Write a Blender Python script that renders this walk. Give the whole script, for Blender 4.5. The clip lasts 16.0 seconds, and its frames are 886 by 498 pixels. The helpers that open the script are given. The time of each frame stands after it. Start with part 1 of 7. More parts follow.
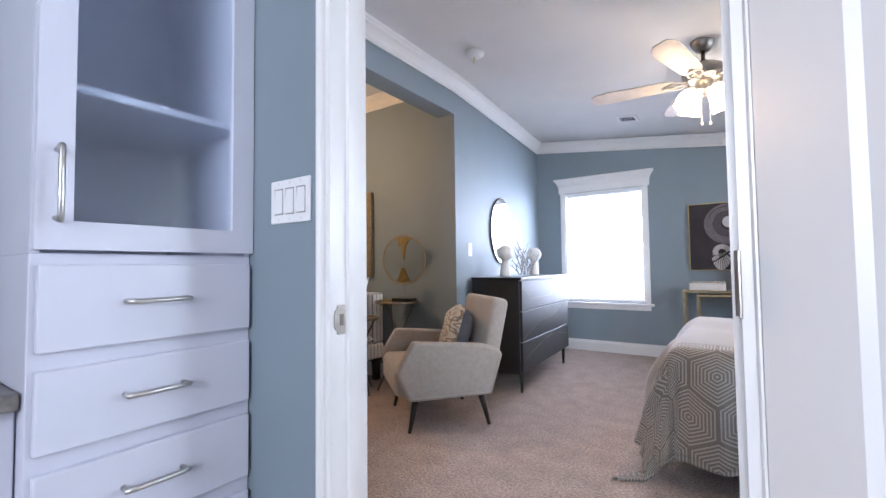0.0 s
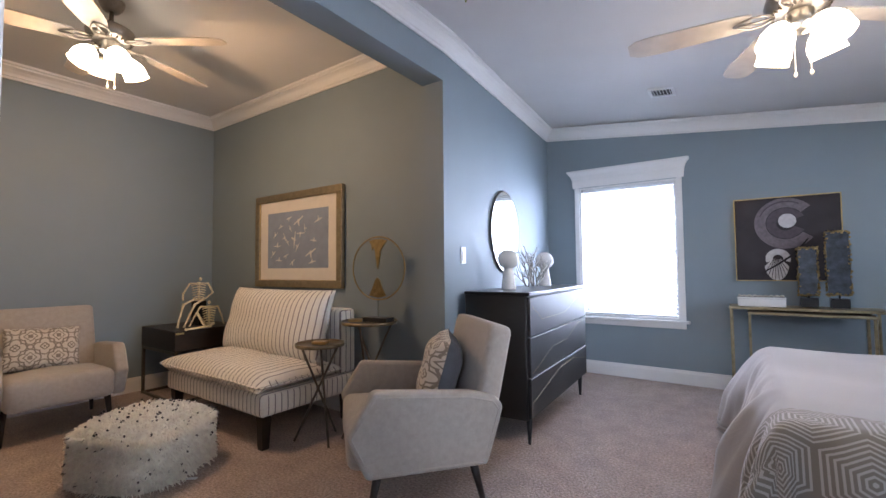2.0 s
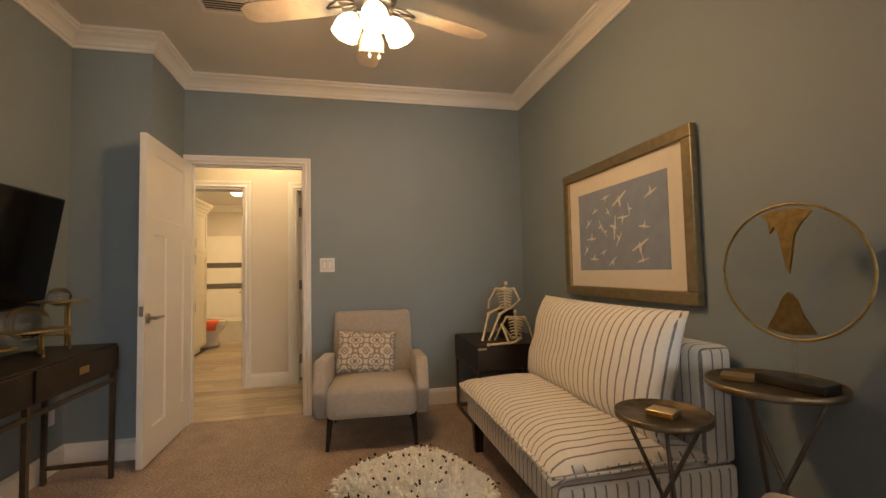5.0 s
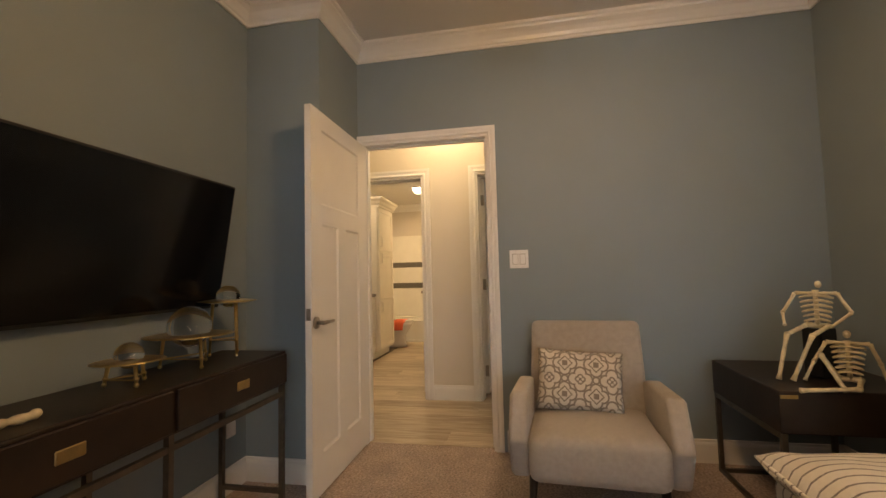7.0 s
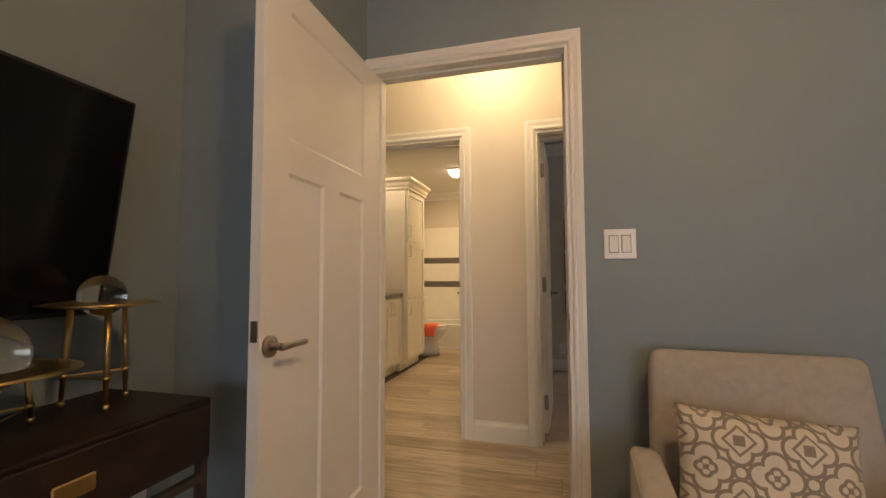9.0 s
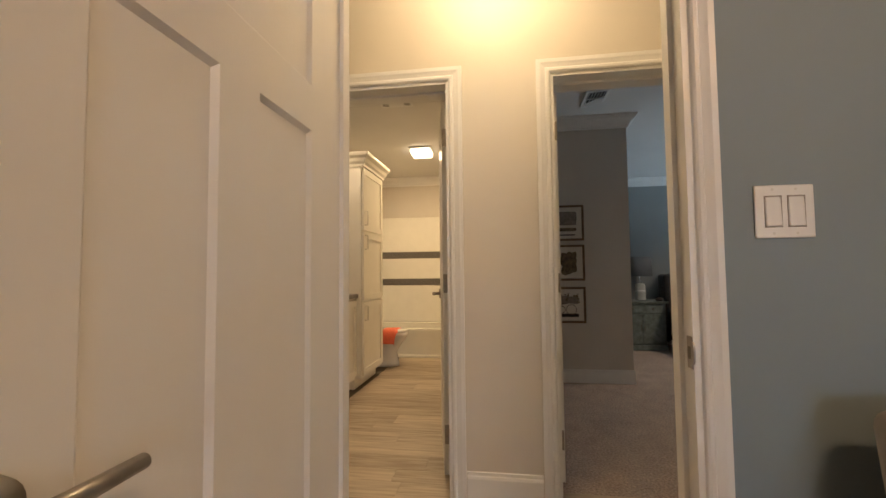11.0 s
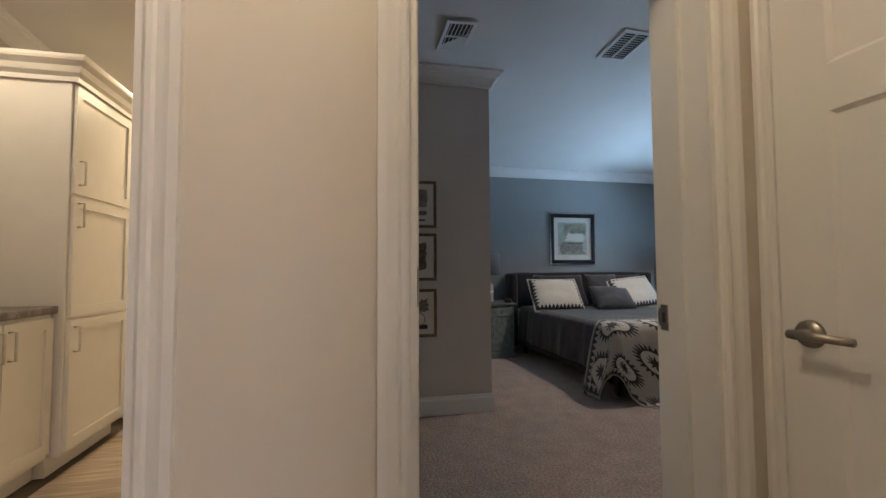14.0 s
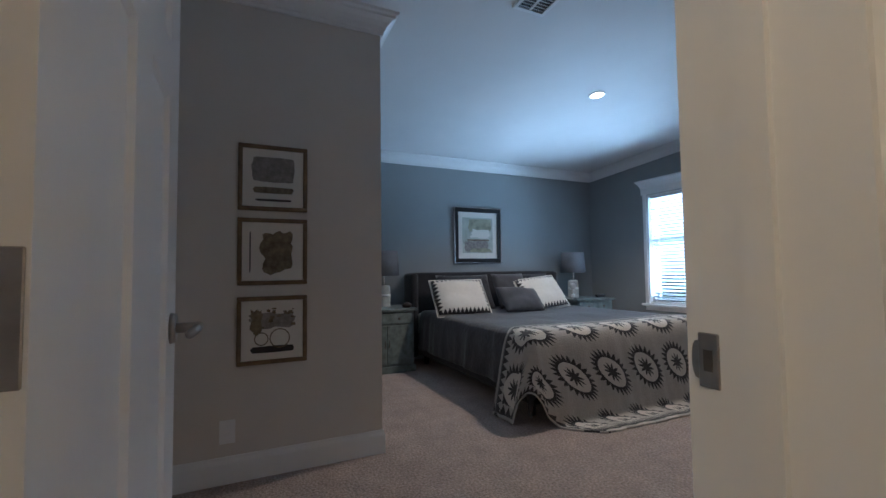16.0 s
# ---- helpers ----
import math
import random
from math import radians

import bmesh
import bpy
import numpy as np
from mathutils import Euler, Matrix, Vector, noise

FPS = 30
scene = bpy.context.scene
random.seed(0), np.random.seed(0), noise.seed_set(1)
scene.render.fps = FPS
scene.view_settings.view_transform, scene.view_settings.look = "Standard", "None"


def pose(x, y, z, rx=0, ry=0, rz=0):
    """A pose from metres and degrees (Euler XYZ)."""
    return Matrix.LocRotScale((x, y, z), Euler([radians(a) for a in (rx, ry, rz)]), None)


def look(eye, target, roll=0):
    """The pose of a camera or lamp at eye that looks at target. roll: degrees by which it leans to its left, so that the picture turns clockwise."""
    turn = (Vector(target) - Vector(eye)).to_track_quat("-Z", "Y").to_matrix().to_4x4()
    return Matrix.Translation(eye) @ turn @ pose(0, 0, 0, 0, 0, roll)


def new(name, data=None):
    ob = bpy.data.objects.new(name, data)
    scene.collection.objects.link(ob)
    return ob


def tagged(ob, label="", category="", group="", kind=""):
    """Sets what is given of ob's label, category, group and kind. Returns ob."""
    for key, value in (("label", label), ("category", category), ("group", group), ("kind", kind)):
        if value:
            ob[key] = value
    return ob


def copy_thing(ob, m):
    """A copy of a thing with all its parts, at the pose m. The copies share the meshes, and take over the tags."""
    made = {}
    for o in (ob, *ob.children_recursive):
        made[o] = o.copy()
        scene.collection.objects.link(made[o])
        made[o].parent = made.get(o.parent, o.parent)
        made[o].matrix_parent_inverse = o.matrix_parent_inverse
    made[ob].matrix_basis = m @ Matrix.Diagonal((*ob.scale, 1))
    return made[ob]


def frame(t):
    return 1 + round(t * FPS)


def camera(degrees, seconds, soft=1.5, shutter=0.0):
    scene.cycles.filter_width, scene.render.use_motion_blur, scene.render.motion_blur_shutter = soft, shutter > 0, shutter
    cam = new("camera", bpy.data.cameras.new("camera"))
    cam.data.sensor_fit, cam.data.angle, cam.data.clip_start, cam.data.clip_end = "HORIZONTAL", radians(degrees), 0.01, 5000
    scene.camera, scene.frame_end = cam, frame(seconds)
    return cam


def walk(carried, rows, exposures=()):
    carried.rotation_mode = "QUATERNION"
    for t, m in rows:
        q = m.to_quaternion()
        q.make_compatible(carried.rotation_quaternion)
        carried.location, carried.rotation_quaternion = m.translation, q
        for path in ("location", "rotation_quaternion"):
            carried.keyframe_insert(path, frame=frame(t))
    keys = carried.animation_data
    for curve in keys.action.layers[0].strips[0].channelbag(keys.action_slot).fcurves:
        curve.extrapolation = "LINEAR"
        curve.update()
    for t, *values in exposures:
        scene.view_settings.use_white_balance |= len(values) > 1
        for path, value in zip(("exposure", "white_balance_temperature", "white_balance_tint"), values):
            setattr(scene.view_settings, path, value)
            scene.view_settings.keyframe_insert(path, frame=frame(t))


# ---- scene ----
cam = camera(91.5, 16.0)
PATH = [
    (0, (0.043, 0.211, 1.047), (-1.084, 1.861, 1.131), -0.7),
    (0.5, (-0.058, 0.422, 1.051), (-1.182, 2.074, 1.135), -0.6),
    (1, (-0.157, 0.626, 1.062), (-1.274, 2.283, 1.143), -0.5),
    (1.5, (-0.259, 0.814, 1.088), (-1.377, 2.47, 1.176), -0.6),
    (2, (-0.321, 0.982, 1.107), (-1.467, 2.619, 1.199), -0.5),
    (2.5, (-0.416, 1.172, 1.119), (-1.712, 2.692, 1.218), -0.8),
    (3, (-0.555, 1.312, 1.126), (-2.068, 2.617, 1.225), -0.9),
    (3.5, (-0.74, 1.48, 1.136), (-2.417, 2.566, 1.232), -1.1),
    (4, (-0.925, 1.573, 1.127), (-2.715, 2.458, 1.228), -1.1),
    (4.5, (-1.096, 1.705, 1.144), (-2.977, 2.378, 1.245), -1.1),
    (5, (-1.279, 1.786, 1.142), (-3.23, 2.213, 1.242), -1.2),
    (7.5, (-2.412, 1.605, 1.107), (-4.352, 1.133, 1.224), -1.4),
    (8, (-2.653, 1.554, 1.096), (-4.581, 1.033, 1.208), -1.1),
    (8.5, (-2.932, 1.483, 1.092), (-4.852, 0.936, 1.212), -0.3),
    (11, (-3.942, 1.015, 1.085), (-5.918, 0.719, 1.189), -0.6),
    (11.5, (-4.15, 0.954, 1.079), (-6.139, 0.774, 1.186), -0.7),
    (12, (-4.335, 0.964, 1.082), (-6.332, 0.901, 1.182), -0.5),
    (12.5, (-4.56, 0.974, 1.079), (-6.557, 1.026, 1.177), -0.5),
    (13, (-4.754, 1.009, 1.075), (-6.744, 1.176, 1.173), -0.5),
    (13.5, (-4.971, 1.052, 1.063), (-6.948, 1.34, 1.16), -0.4),
    (14, (-5.163, 1.106, 1.064), (-7.113, 1.541, 1.159), -0.3),
    (14.5, (-5.342, 1.158, 1.054), (-7.255, 1.731, 1.151), -0.3),
    (15, (-5.521, 1.223, 1.058), (-7.395, 1.915, 1.154), -0.5),
    (15.5, (-5.707, 1.32, 1.051), (-7.543, 2.106, 1.147), -0.4),
    (16, (-5.851, 1.419, 1.05), (-7.657, 2.274, 1.146), -0.7),
]
EXPOSURES = [(0, 0.0, 6350, 14), (1.5, -0.2, 6150, 15), (2.5, -0.42, 6300, 13), (4.0, -0.54, 7950, 11), (5.0, -0.48, 8150, 11), (8.5, -0.54, 7300, 11),
             (11.0, -0.52, 6800, 10), (12.0, -0.50, 6400, 10), (12.5, -0.40, 6250, 10), (13.5, -0.46, 5900, 10), (15.0, -0.50, 5550, 10), (16, -0.36, 5250, 10)]
walk(cam, [(t, look(eye, target, roll)) for t, eye, target, roll in PATH], EXPOSURES)

# ---- world and light ----
world = bpy.data.worlds.new("sky")
scene.world = world
world.use_nodes = True
wn = world.node_tree.nodes
sky = wn.new("ShaderNodeTexSky")
sky.sky_type, sky.sun_disc = "NISHITA", False
sky.sun_elevation, sky.sun_rotation = radians(45), radians(200)
wn["Background"].inputs[1].default_value = 0.12
world.node_tree.links.new(sky.outputs[0], wn["Background"].inputs[0])


def lamp(name, kind, m, power, colour, size=0.1, size_y=None):
    d = bpy.data.lights.new(name, kind)
    d.energy, d.color = power, colour
    if kind == "AREA":
        d.shape, d.size, d.size_y = "RECTANGLE", size, size_y or size
    elif kind == "SUN":
        d.angle = size
    elif kind == "SPOT":
        d.spot_size, d.spot_blend, d.shadow_soft_size = radians(135), 0.6, size
    else:
        d.shadow_soft_size = size
    ob = new(name, d)
    ob.matrix_world = m
    return ob


sun = lamp("sun", "SUN", look((0, 0, 9), (1.2, 4.2, 0)), 2.0, (1, 0.95, 0.88), radians(0.5))
DAY = (0.74, 0.86, 1.0)
WARM = (1.0, 0.61, 0.31)
lamp("window_light_master", "AREA", pose(-1.31, 5.83, 1.28, 90, 0, 180), 150, (0.70, 0.79, 1.0), 0.90, 1.36)
lamp("window_light_master_side", "AREA", pose(2.22, 3.30, 1.28, 90, 0, 90), 140, DAY, 2.1, 1.36)
lamp("ground_light_guest", "AREA", look((-9.205, 7.25, 0.18), (-9.205, 6.10, 1.15)), 530, (0.56, 0.80, 1.0), 1.8, 0.7)
lamp("window_light_bath", "AREA", pose(0.3, -1.87, 1.6, 90, 0, 0), 84, (0.82, 0.88, 1.0), 1.2, 1.2)


# ---- materials ----
def mat(name, colour, rough=0.6, metal=0.0, vary=0.06, scale=8.0, bump=0.0, bump_scale=60.0, sheen=0.0, coat=0.0, spec=0.5, fine=0.0, relief=0.01):
    """A surface with variation at two scales and a fine relief."""
    m = bpy.data.materials.new(name)
    m.use_nodes = True
    n, l = m.node_tree.nodes, m.node_tree.links
    b = n["Principled BSDF"]
    b.inputs["Roughness"].default_value, b.inputs["Metallic"].default_value = rough, metal
    b.inputs["Specular IOR Level"].default_value = spec
    b.inputs["Sheen Weight"].default_value, b.inputs["Coat Weight"].default_value = sheen, coat
    tc = n.new("ShaderNodeTexCoord")
    a = n.new("ShaderNodeTexNoise")
    a.inputs["Scale"].default_value, a.inputs["Detail"].default_value = scale, 5
    l.new(tc.outputs["Object"], a.inputs["Vector"])
    mix = n.new("ShaderNodeMix")
    mix.data_type = "RGBA"
    mix.inputs["A"].default_value = (*[c * (1 - vary) for c in colour], 1)
    mix.inputs["B"].default_value = (*[min(1, c * (1 + vary)) for c in colour], 1)
    ramp = n.new("ShaderNodeMapRange")
    ramp.inputs["From Min"].default_value, ramp.inputs["From Max"].default_value = 0.3, 0.7
    l.new(a.outputs["Fac"], ramp.inputs["Value"])
    l.new(ramp.outputs["Result"], mix.inputs["Factor"])
    l.new(mix.outputs["Result"], b.inputs["Base Color"])
    if fine:
        f = n.new("ShaderNodeTexNoise")
        f.inputs["Scale"].default_value, f.inputs["Detail"].default_value = bump_scale, 3
        l.new(tc.outputs["Object"], f.inputs["Vector"])
        mul = n.new("ShaderNodeMix")
        mul.data_type, mul.blend_type = "RGBA", "MULTIPLY"
        mul.inputs["Factor"].default_value = fine
        l.new(mix.outputs["Result"], mul.inputs["A"])
        fr = n.new("ShaderNodeMapRange")
        fr.inputs["From Min"].default_value, fr.inputs["From Max"].default_value = 0.3, 0.7
        l.new(f.outputs["Fac"], fr.inputs["Value"])
        l.new(fr.outputs["Result"], mul.inputs["B"])
        l.new(mul.outputs["Result"], b.inputs["Base Color"])
    if bump:
        bn = n.new("ShaderNodeTexNoise")
        bn.inputs["Scale"].default_value, bn.inputs["Detail"].default_value = bump_scale, 4
        l.new(tc.outputs["Object"], bn.inputs["Vector"])
        bp = n.new("ShaderNodeBump")
        bp.inputs["Strength"].default_value, bp.inputs["Distance"].default_value = bump, relief
        l.new(bn.outputs["Fac"], bp.inputs["Height"])
        l.new(bp.outputs["Normal"], b.inputs["Normal"])
    return m


def glow(name, colour, strength):
    m = bpy.data.materials.new(name)
    m.use_nodes = True
    b = m.node_tree.nodes["Principled BSDF"]
    b.inputs["Base Color"].default_value = (*colour, 1)
    b.inputs["Emission Color"].default_value = (*colour, 1)
    b.inputs["Emission Strength"].default_value = strength
    return m


WALL_BLUE = mat("blue_grey_paint", (0.228, 0.281, 0.316), 0.62, vary=0.02, scale=3, bump=0.05, bump_scale=350)
WALL_BEIGE = mat("beige_paint", (0.66, 0.61, 0.54), 0.6, vary=0.02, scale=3, bump=0.05, bump_scale=350)
WALL_GREY = mat("warm_grey_paint", (0.64, 0.595, 0.545), 0.62, vary=0.02, scale=3, bump=0.05, bump_scale=350)
WALL_SLATE = mat("slate_blue_paint", (0.27, 0.285, 0.29), 0.62, vary=0.02, scale=3, bump=0.05, bump_scale=350)
CEIL = mat("ceiling_paint", (0.72, 0.71, 0.70), 0.8, vary=0.02, scale=3, bump=0.12, bump_scale=220)
TRIM = mat("white_trim_paint", (0.80, 0.79, 0.78), 0.32, vary=0.02, scale=4, bump=0.02, bump_scale=90)
# carpet mottle includes footprint and pile shading, put into the colour
CARPET = mat("taupe_carpet", (0.55, 0.43, 0.37), 0.95, vary=0.13, scale=7.0, bump=1.0, bump_scale=78, sheen=0.2, spec=0.1, fine=0.58, relief=0.013)


# ---- mesh helpers ----
def box(bm, x0, x1, y0, y1, z0, z1, mi=0):
    v = [bm.verts.new(p) for p in ((x0, y0, z0), (x1, y0, z0), (x1, y1, z0), (x0, y1, z0), (x0, y0, z1), (x1, y0, z1), (x1, y1, z1), (x0, y1, z1))]
    fs = []
    for q in ((0, 3, 2, 1), (4, 5, 6, 7), (0, 1, 5, 4), (1, 2, 6, 5), (2, 3, 7, 6), (3, 0, 4, 7)):
        f = bm.faces.new([v[k] for k in q])
        f.material_index = mi
        fs.append(f)
    return fs


def finish(name, bm, materials, parent=None, label="", smooth=False):
    me = bpy.data.meshes.new(name)
    bmesh.ops.recalc_face_normals(bm, faces=bm.faces[:])
    bm.to_mesh(me)
    bm.free()
    for m in materials if isinstance(materials, (list, tuple)) else [materials]:
        me.materials.append(m)
    if smooth:
        me.polygons.foreach_set("use_smooth", [True] * len(me.polygons))
    ob = new(name, me)
    if parent:
        ob.parent = parent
    if label:
        ob["label"] = label
    return ob


def structure(name, bm, materials, label, category="", parent=None, smooth=False):
    return tagged(finish(name, bm, materials, parent, "", smooth), label, category, "", "structure")


def wall(name, axis, lo, hi, a0, a1, z0, z1, holes, m_lo, m_hi, label, m_rev=None):
    """A wall from lo to hi across its axis, from a0 to a1 along the other; holes as (b0, b1, bottom, top)."""
    bm = bmesh.new()
    parts, at = [], a0
    for b0, b1, q0, q1 in sorted(holes):
        parts.append((at, b0, z0, z1))
        if q0 > z0:
            parts.append((b0, b1, z0, q0))
        if q1 < z1:
            parts.append((b0, b1, q1, z1))
        at = b1
    parts.append((at, a1, z0, z1))
    for p0, p1, q0, q1 in parts:
        if p1 - p0 < 1e-4:
            continue
        fs = box(bm, lo, hi, p0, p1, q0, q1) if axis == "x" else box(bm, p0, p1, lo, hi, q0, q1)
        for f in fs:
            f.normal_update()
            d = f.normal.x if axis == "x" else f.normal.y
            f.material_index = 0 if d < -0.5 else 1 if d > 0.5 else 2
    return structure(name, bm, [m_lo, m_hi, m_rev or m_hi], label, "wall")


def sweep(bm, pts, profile, closed=False, zof=None):
    """Sweeps a profile of (out, z) along a line on plan; out is to the left of the way."""
    n, rings = len(pts), []
    for i in range(n):
        p = Vector(pts[i])
        a = Vector(pts[i]) - Vector(pts[i - 1]) if closed or i else None
        b = Vector(pts[(i + 1) % n]) - p if closed or i < n - 1 else None
        ns = [Vector((-d.y, d.x)).normalized() for d in (a, b) if d is not None]
        off = ns[0] if len(ns) == 1 else (ns[0] + ns[1]) / (1 + ns[0].dot(ns[1]))
        ring = []
        for o, z in profile:
            q = p + off * o
            ring.append(bm.verts.new((q.x, q.y, z + (zof(q.x) if zof else 0))))
        rings.append(ring)
    m = len(profile)
    for i in range(n if closed else n - 1):
        r, s = rings[i], rings[(i + 1) % n]
        for k in range(m):
            bm.faces.new((r[k], r[(k + 1) % m], s[(k + 1) % m], s[k]))
    if not closed:
        bm.faces.new(rings[0])
        bm.faces.new(rings[-1][::-1])


CROWN = [(0, 0), (0, -0.115), (0.012, -0.115), (0.014, -0.098), (0.022, -0.092), (0.030, -0.072), (0.046, -0.050), (0.066, -0.036), (0.072, -0.034), (0.076, -0.022), (0.090, -0.016), (0.092, 0)]
BASE = [(0, 0), (0.014, 0), (0.014, 0.100), (0.011, 0.112), (0.008, 0.116), (0.007, 0.130), (0, 0.132)]
H = 2.73


def slope(x):
    return 2.73 if x > -6.1 else 2.73 + 0.067 * (x + 6.1)


def slope_east(x):
    return 2.66 - 0.122 * max(0.0, x + 1.92)


# ---- structure ----
D1 = (-0.789, 0.063)          # master bath door, along x
DD = (0.556, 1.436)           # sitting room door, along y
DB, DG = (-0.022, 0.738), (1.230, 2.000)   # hall bath and guest bedroom doors, along y
HEAD = 2.045
WIN = (-1.775, -0.845, 0.60, 1.965)
GWIN = (-9.67, -8.74, 0.60, 1.965)
SWIN = (2.20, 4.40, 0.60, 1.965)


def slab(name, x0, x1, y0, y1, z0, z1, m, label, category):
    bm = bmesh.new()
    box(bm, x0, x1, y0, y1, z0, z1)
    return structure(name, bm, m, label, category)


slab("floor_master", -2.09, 2.05, 1.04, 5.66, -0.1, 0.0, CARPET, "taupe plush carpet of the master bedroom", "floor")
slab("floor_sitting", -5.04, -2.09, 0.07, 3.34, -0.1, 0.0, CARPET, "taupe plush carpet of the sitting room", "floor")
slab("floor_guest", -10.65, -6.17, 0.91, 6.1, -0.1, 0.0, CARPET, "taupe carpet of the guest bedroom", "floor")
bm = bmesh.new()
for x0, x1 in ((-2.36, -1.92), (-1.92, 2.05)):
    for v in {v for f in box(bm, x0, x1, 1.04, 5.66, 0, 0.1) for v in f.verts}:
        v.co.z += slope_east(v.co.x)
structure("ceiling_master", bm, CEIL, "white painted gently sloping ceiling", "ceiling")
slab("ceiling_sitting", -4.98, -2.09, 0.07, 3.34, H, H + 0.1, CEIL, "white painted ceiling", "ceiling")
slab("ceiling_bath_master", -1.92, 1.7, -1.8, 0.92, H, H + 0.1, CEIL, "white painted ceiling", "ceiling")
slab("ceiling_hall", -6.05, -5.10, -1.4, 2.13, H, H + 0.1, CEIL, "white painted ceiling", "ceiling")
for nm, y0, y1 in (("ceiling_guest", 0.91, 6.1), ("ceiling_bath_hall", -0.95, 0.80)):
    bm = bmesh.new()
    for f in box(bm, -10.65, -6.25, y0, y1, 0, 0.1):
        pass
    for v in bm.verts:
        v.co.z += slope(v.co.x)
    structure(nm, bm, CEIL, "white painted sloping ceiling", "ceiling")

wall("wall_north_master", "y", 5.66, 5.84, -2.36, 2.05, 0, H, [WIN], WALL_BLUE, TRIM, "blue-grey painted wall with a window")
wall("wall_east_master", "x", 2.05, 2.23, 0.92, 5.84, 0, H, [SWIN], WALL_BLUE, TRIM, "blue-grey painted wall with a window")
wall("wall_between", "x", -2.09, -1.92, 1.04, 5.66, 0, H, [(1.04, 3.28, 0, 2.355)], WALL_BLUE, WALL_BLUE, "blue-grey wall with a wide cased opening")
for v in bpy.data.objects["wall_between"].data.vertices:
    v.co.x -= 0.092 * max(0.0, v.co.y - 3.28)
wall("wall_south_master", "y", 0.92, 1.04, -1.92, 2.05, 0, H, [(*D1, 0, HEAD)], WALL_BLUE, WALL_BLUE, "blue-grey wall with a doorway to the bath")
wall("wall_bath_west", "x", -2.09, -1.92, -1.9, 1.04, 0, H, [], WALL_BLUE, WALL_BLUE, "painted partition wall")
wall("wall_bath_south", "y", -1.92, -1.80, -1.92, 1.7, 0, H, [(-0.3, 0.9, 1.0, 2.2)], WALL_BEIGE, WALL_BLUE, "painted bathroom wall with a window")
wall("wall_bath_east", "x", 1.70, 1.82, -1.92, 0.92, 0, H, [], WALL_BLUE, WALL_BLUE, "painted bathroom wall")
wall("wall_north_sitting", "y", 3.34, 3.46, -5.10, -2.09, 0, H, [], WALL_BLUE, WALL_BLUE, "blue-grey painted sitting room wall")
wall("wall_tv", "y", -0.05, 0.07, -4.98, -2.09, 0, H, [], WALL_BLUE, WALL_BLUE, "blue-grey painted wall behind the television")
slab("wall_bump", -4.98, -4.41, 0.07, 0.530, 0, H, WALL_BLUE, "blue-grey painted boxed-out wall", "wall")
wall("wall_west_sitting", "x", -5.10, -4.98, -1.4, 3.46, 0, H, [(*DD, 0, HEAD)], WALL_BEIGE, WALL_BLUE, "painted wall with a doorway to the hall", TRIM)
wall("wall_hall_west", "x", -6.25, -6.05, -1.4, 6.1, 0, H, [(*DB, 0, HEAD), (*DG, 0, HEAD)], WALL_GREY, WALL_BEIGE, "painted hall wall with two doorways", TRIM)
wall("wall_hall_north", "y", 2.13, 2.25, -6.05, -5.10, 0, H, [(-6.028, -5.268, 0, HEAD)], WALL_BEIGE, WALL_BEIGE, "beige hall wall with a closed door")
wall("wall_hall_south", "y", -1.52, -1.40, -6.25, -4.98, 0, H, [], WALL_BEIGE, WALL_BEIGE, "beige hall wall")
wall("wall_bath_guest", "y", 0.80, 0.91, -10.65, -6.25, 0, H, [], WALL_BEIGE, WALL_GREY, "painted partition wall")
wall("wall_vanity", "y", -1.07, -0.95, -10.65, -6.25, 0, H, [], WALL_BEIGE, WALL_BEIGE, "beige bathroom wall")
wall("wall_bath_end", "x", -10.25, -10.13, -0.95, 0.80, 0, H, [], WALL_GREY, WALL_GREY, "grey bathroom end wall")
wall("wall_partition_guest", "x", -8.43, -8.31, 0.91, 2.18, 0, H, [], WALL_GREY, WALL_GREY, "warm grey partition wall of the guest bedroom")
wall("wall_partition_return", "y", 2.06, 2.18, -10.65, -8.43, 0, H, [], WALL_GREY, WALL_SLATE, "grey partition wall")
wall("wall_west_guest", "x", -10.77, -10.65, 0.80, 6.28, 0, H, [], WALL_SLATE, WALL_SLATE, "slate grey wall behind the bed")
wall("wall_north_guest", "y", 6.10, 6.28, -10.65, -6.10, 0, H, [GWIN], WALL_SLATE, TRIM, "slate grey wall with a window")

# ---- more materials ----
BRASS = mat("brushed_brass", (0.62, 0.45, 0.20), 0.3, 1.0, 0.12, 30)
GOLD = mat("antique_gold", (0.50, 0.37, 0.16), 0.38, 1.0, 0.15, 30)
STEEL = mat("brushed_nickel", (0.62, 0.60, 0.57), 0.3, 1.0, 0.08, 40)
NICKEL = mat("satin_nickel", (0.36, 0.33, 0.30), 0.34, 1.0, 0.1, 40)
DARKSTEEL = mat("dark_bronze", (0.14, 0.12, 0.10), 0.4, 0.8, 0.15, 30)
CHROME = mat("chrome", (0.75, 0.75, 0.76), 0.1, 1.0, 0.03, 20)
PLASTIC = mat("white_plastic", (0.80, 0.80, 0.80), 0.35, vary=0.01)
DARKWOOD = mat("espresso_wood", (0.018, 0.012, 0.010), 0.35, vary=0.35, scale=14, bump=0.06, bump_scale=60)
BROWNWOOD = mat("dark_brown_wood", (0.018, 0.010, 0.007), 0.4, vary=0.4, scale=12, bump=0.06, bump_scale=50)
BLACK = mat("black_lacquer", (0.010, 0.010, 0.011), 0.3, vary=0.2)
LINEN = mat("oatmeal_linen", (0.43, 0.39, 0.35), 0.9, vary=0.07, scale=40, bump=0.35, bump_scale=500, sheen=0.3, spec=0.15, fine=0.12)
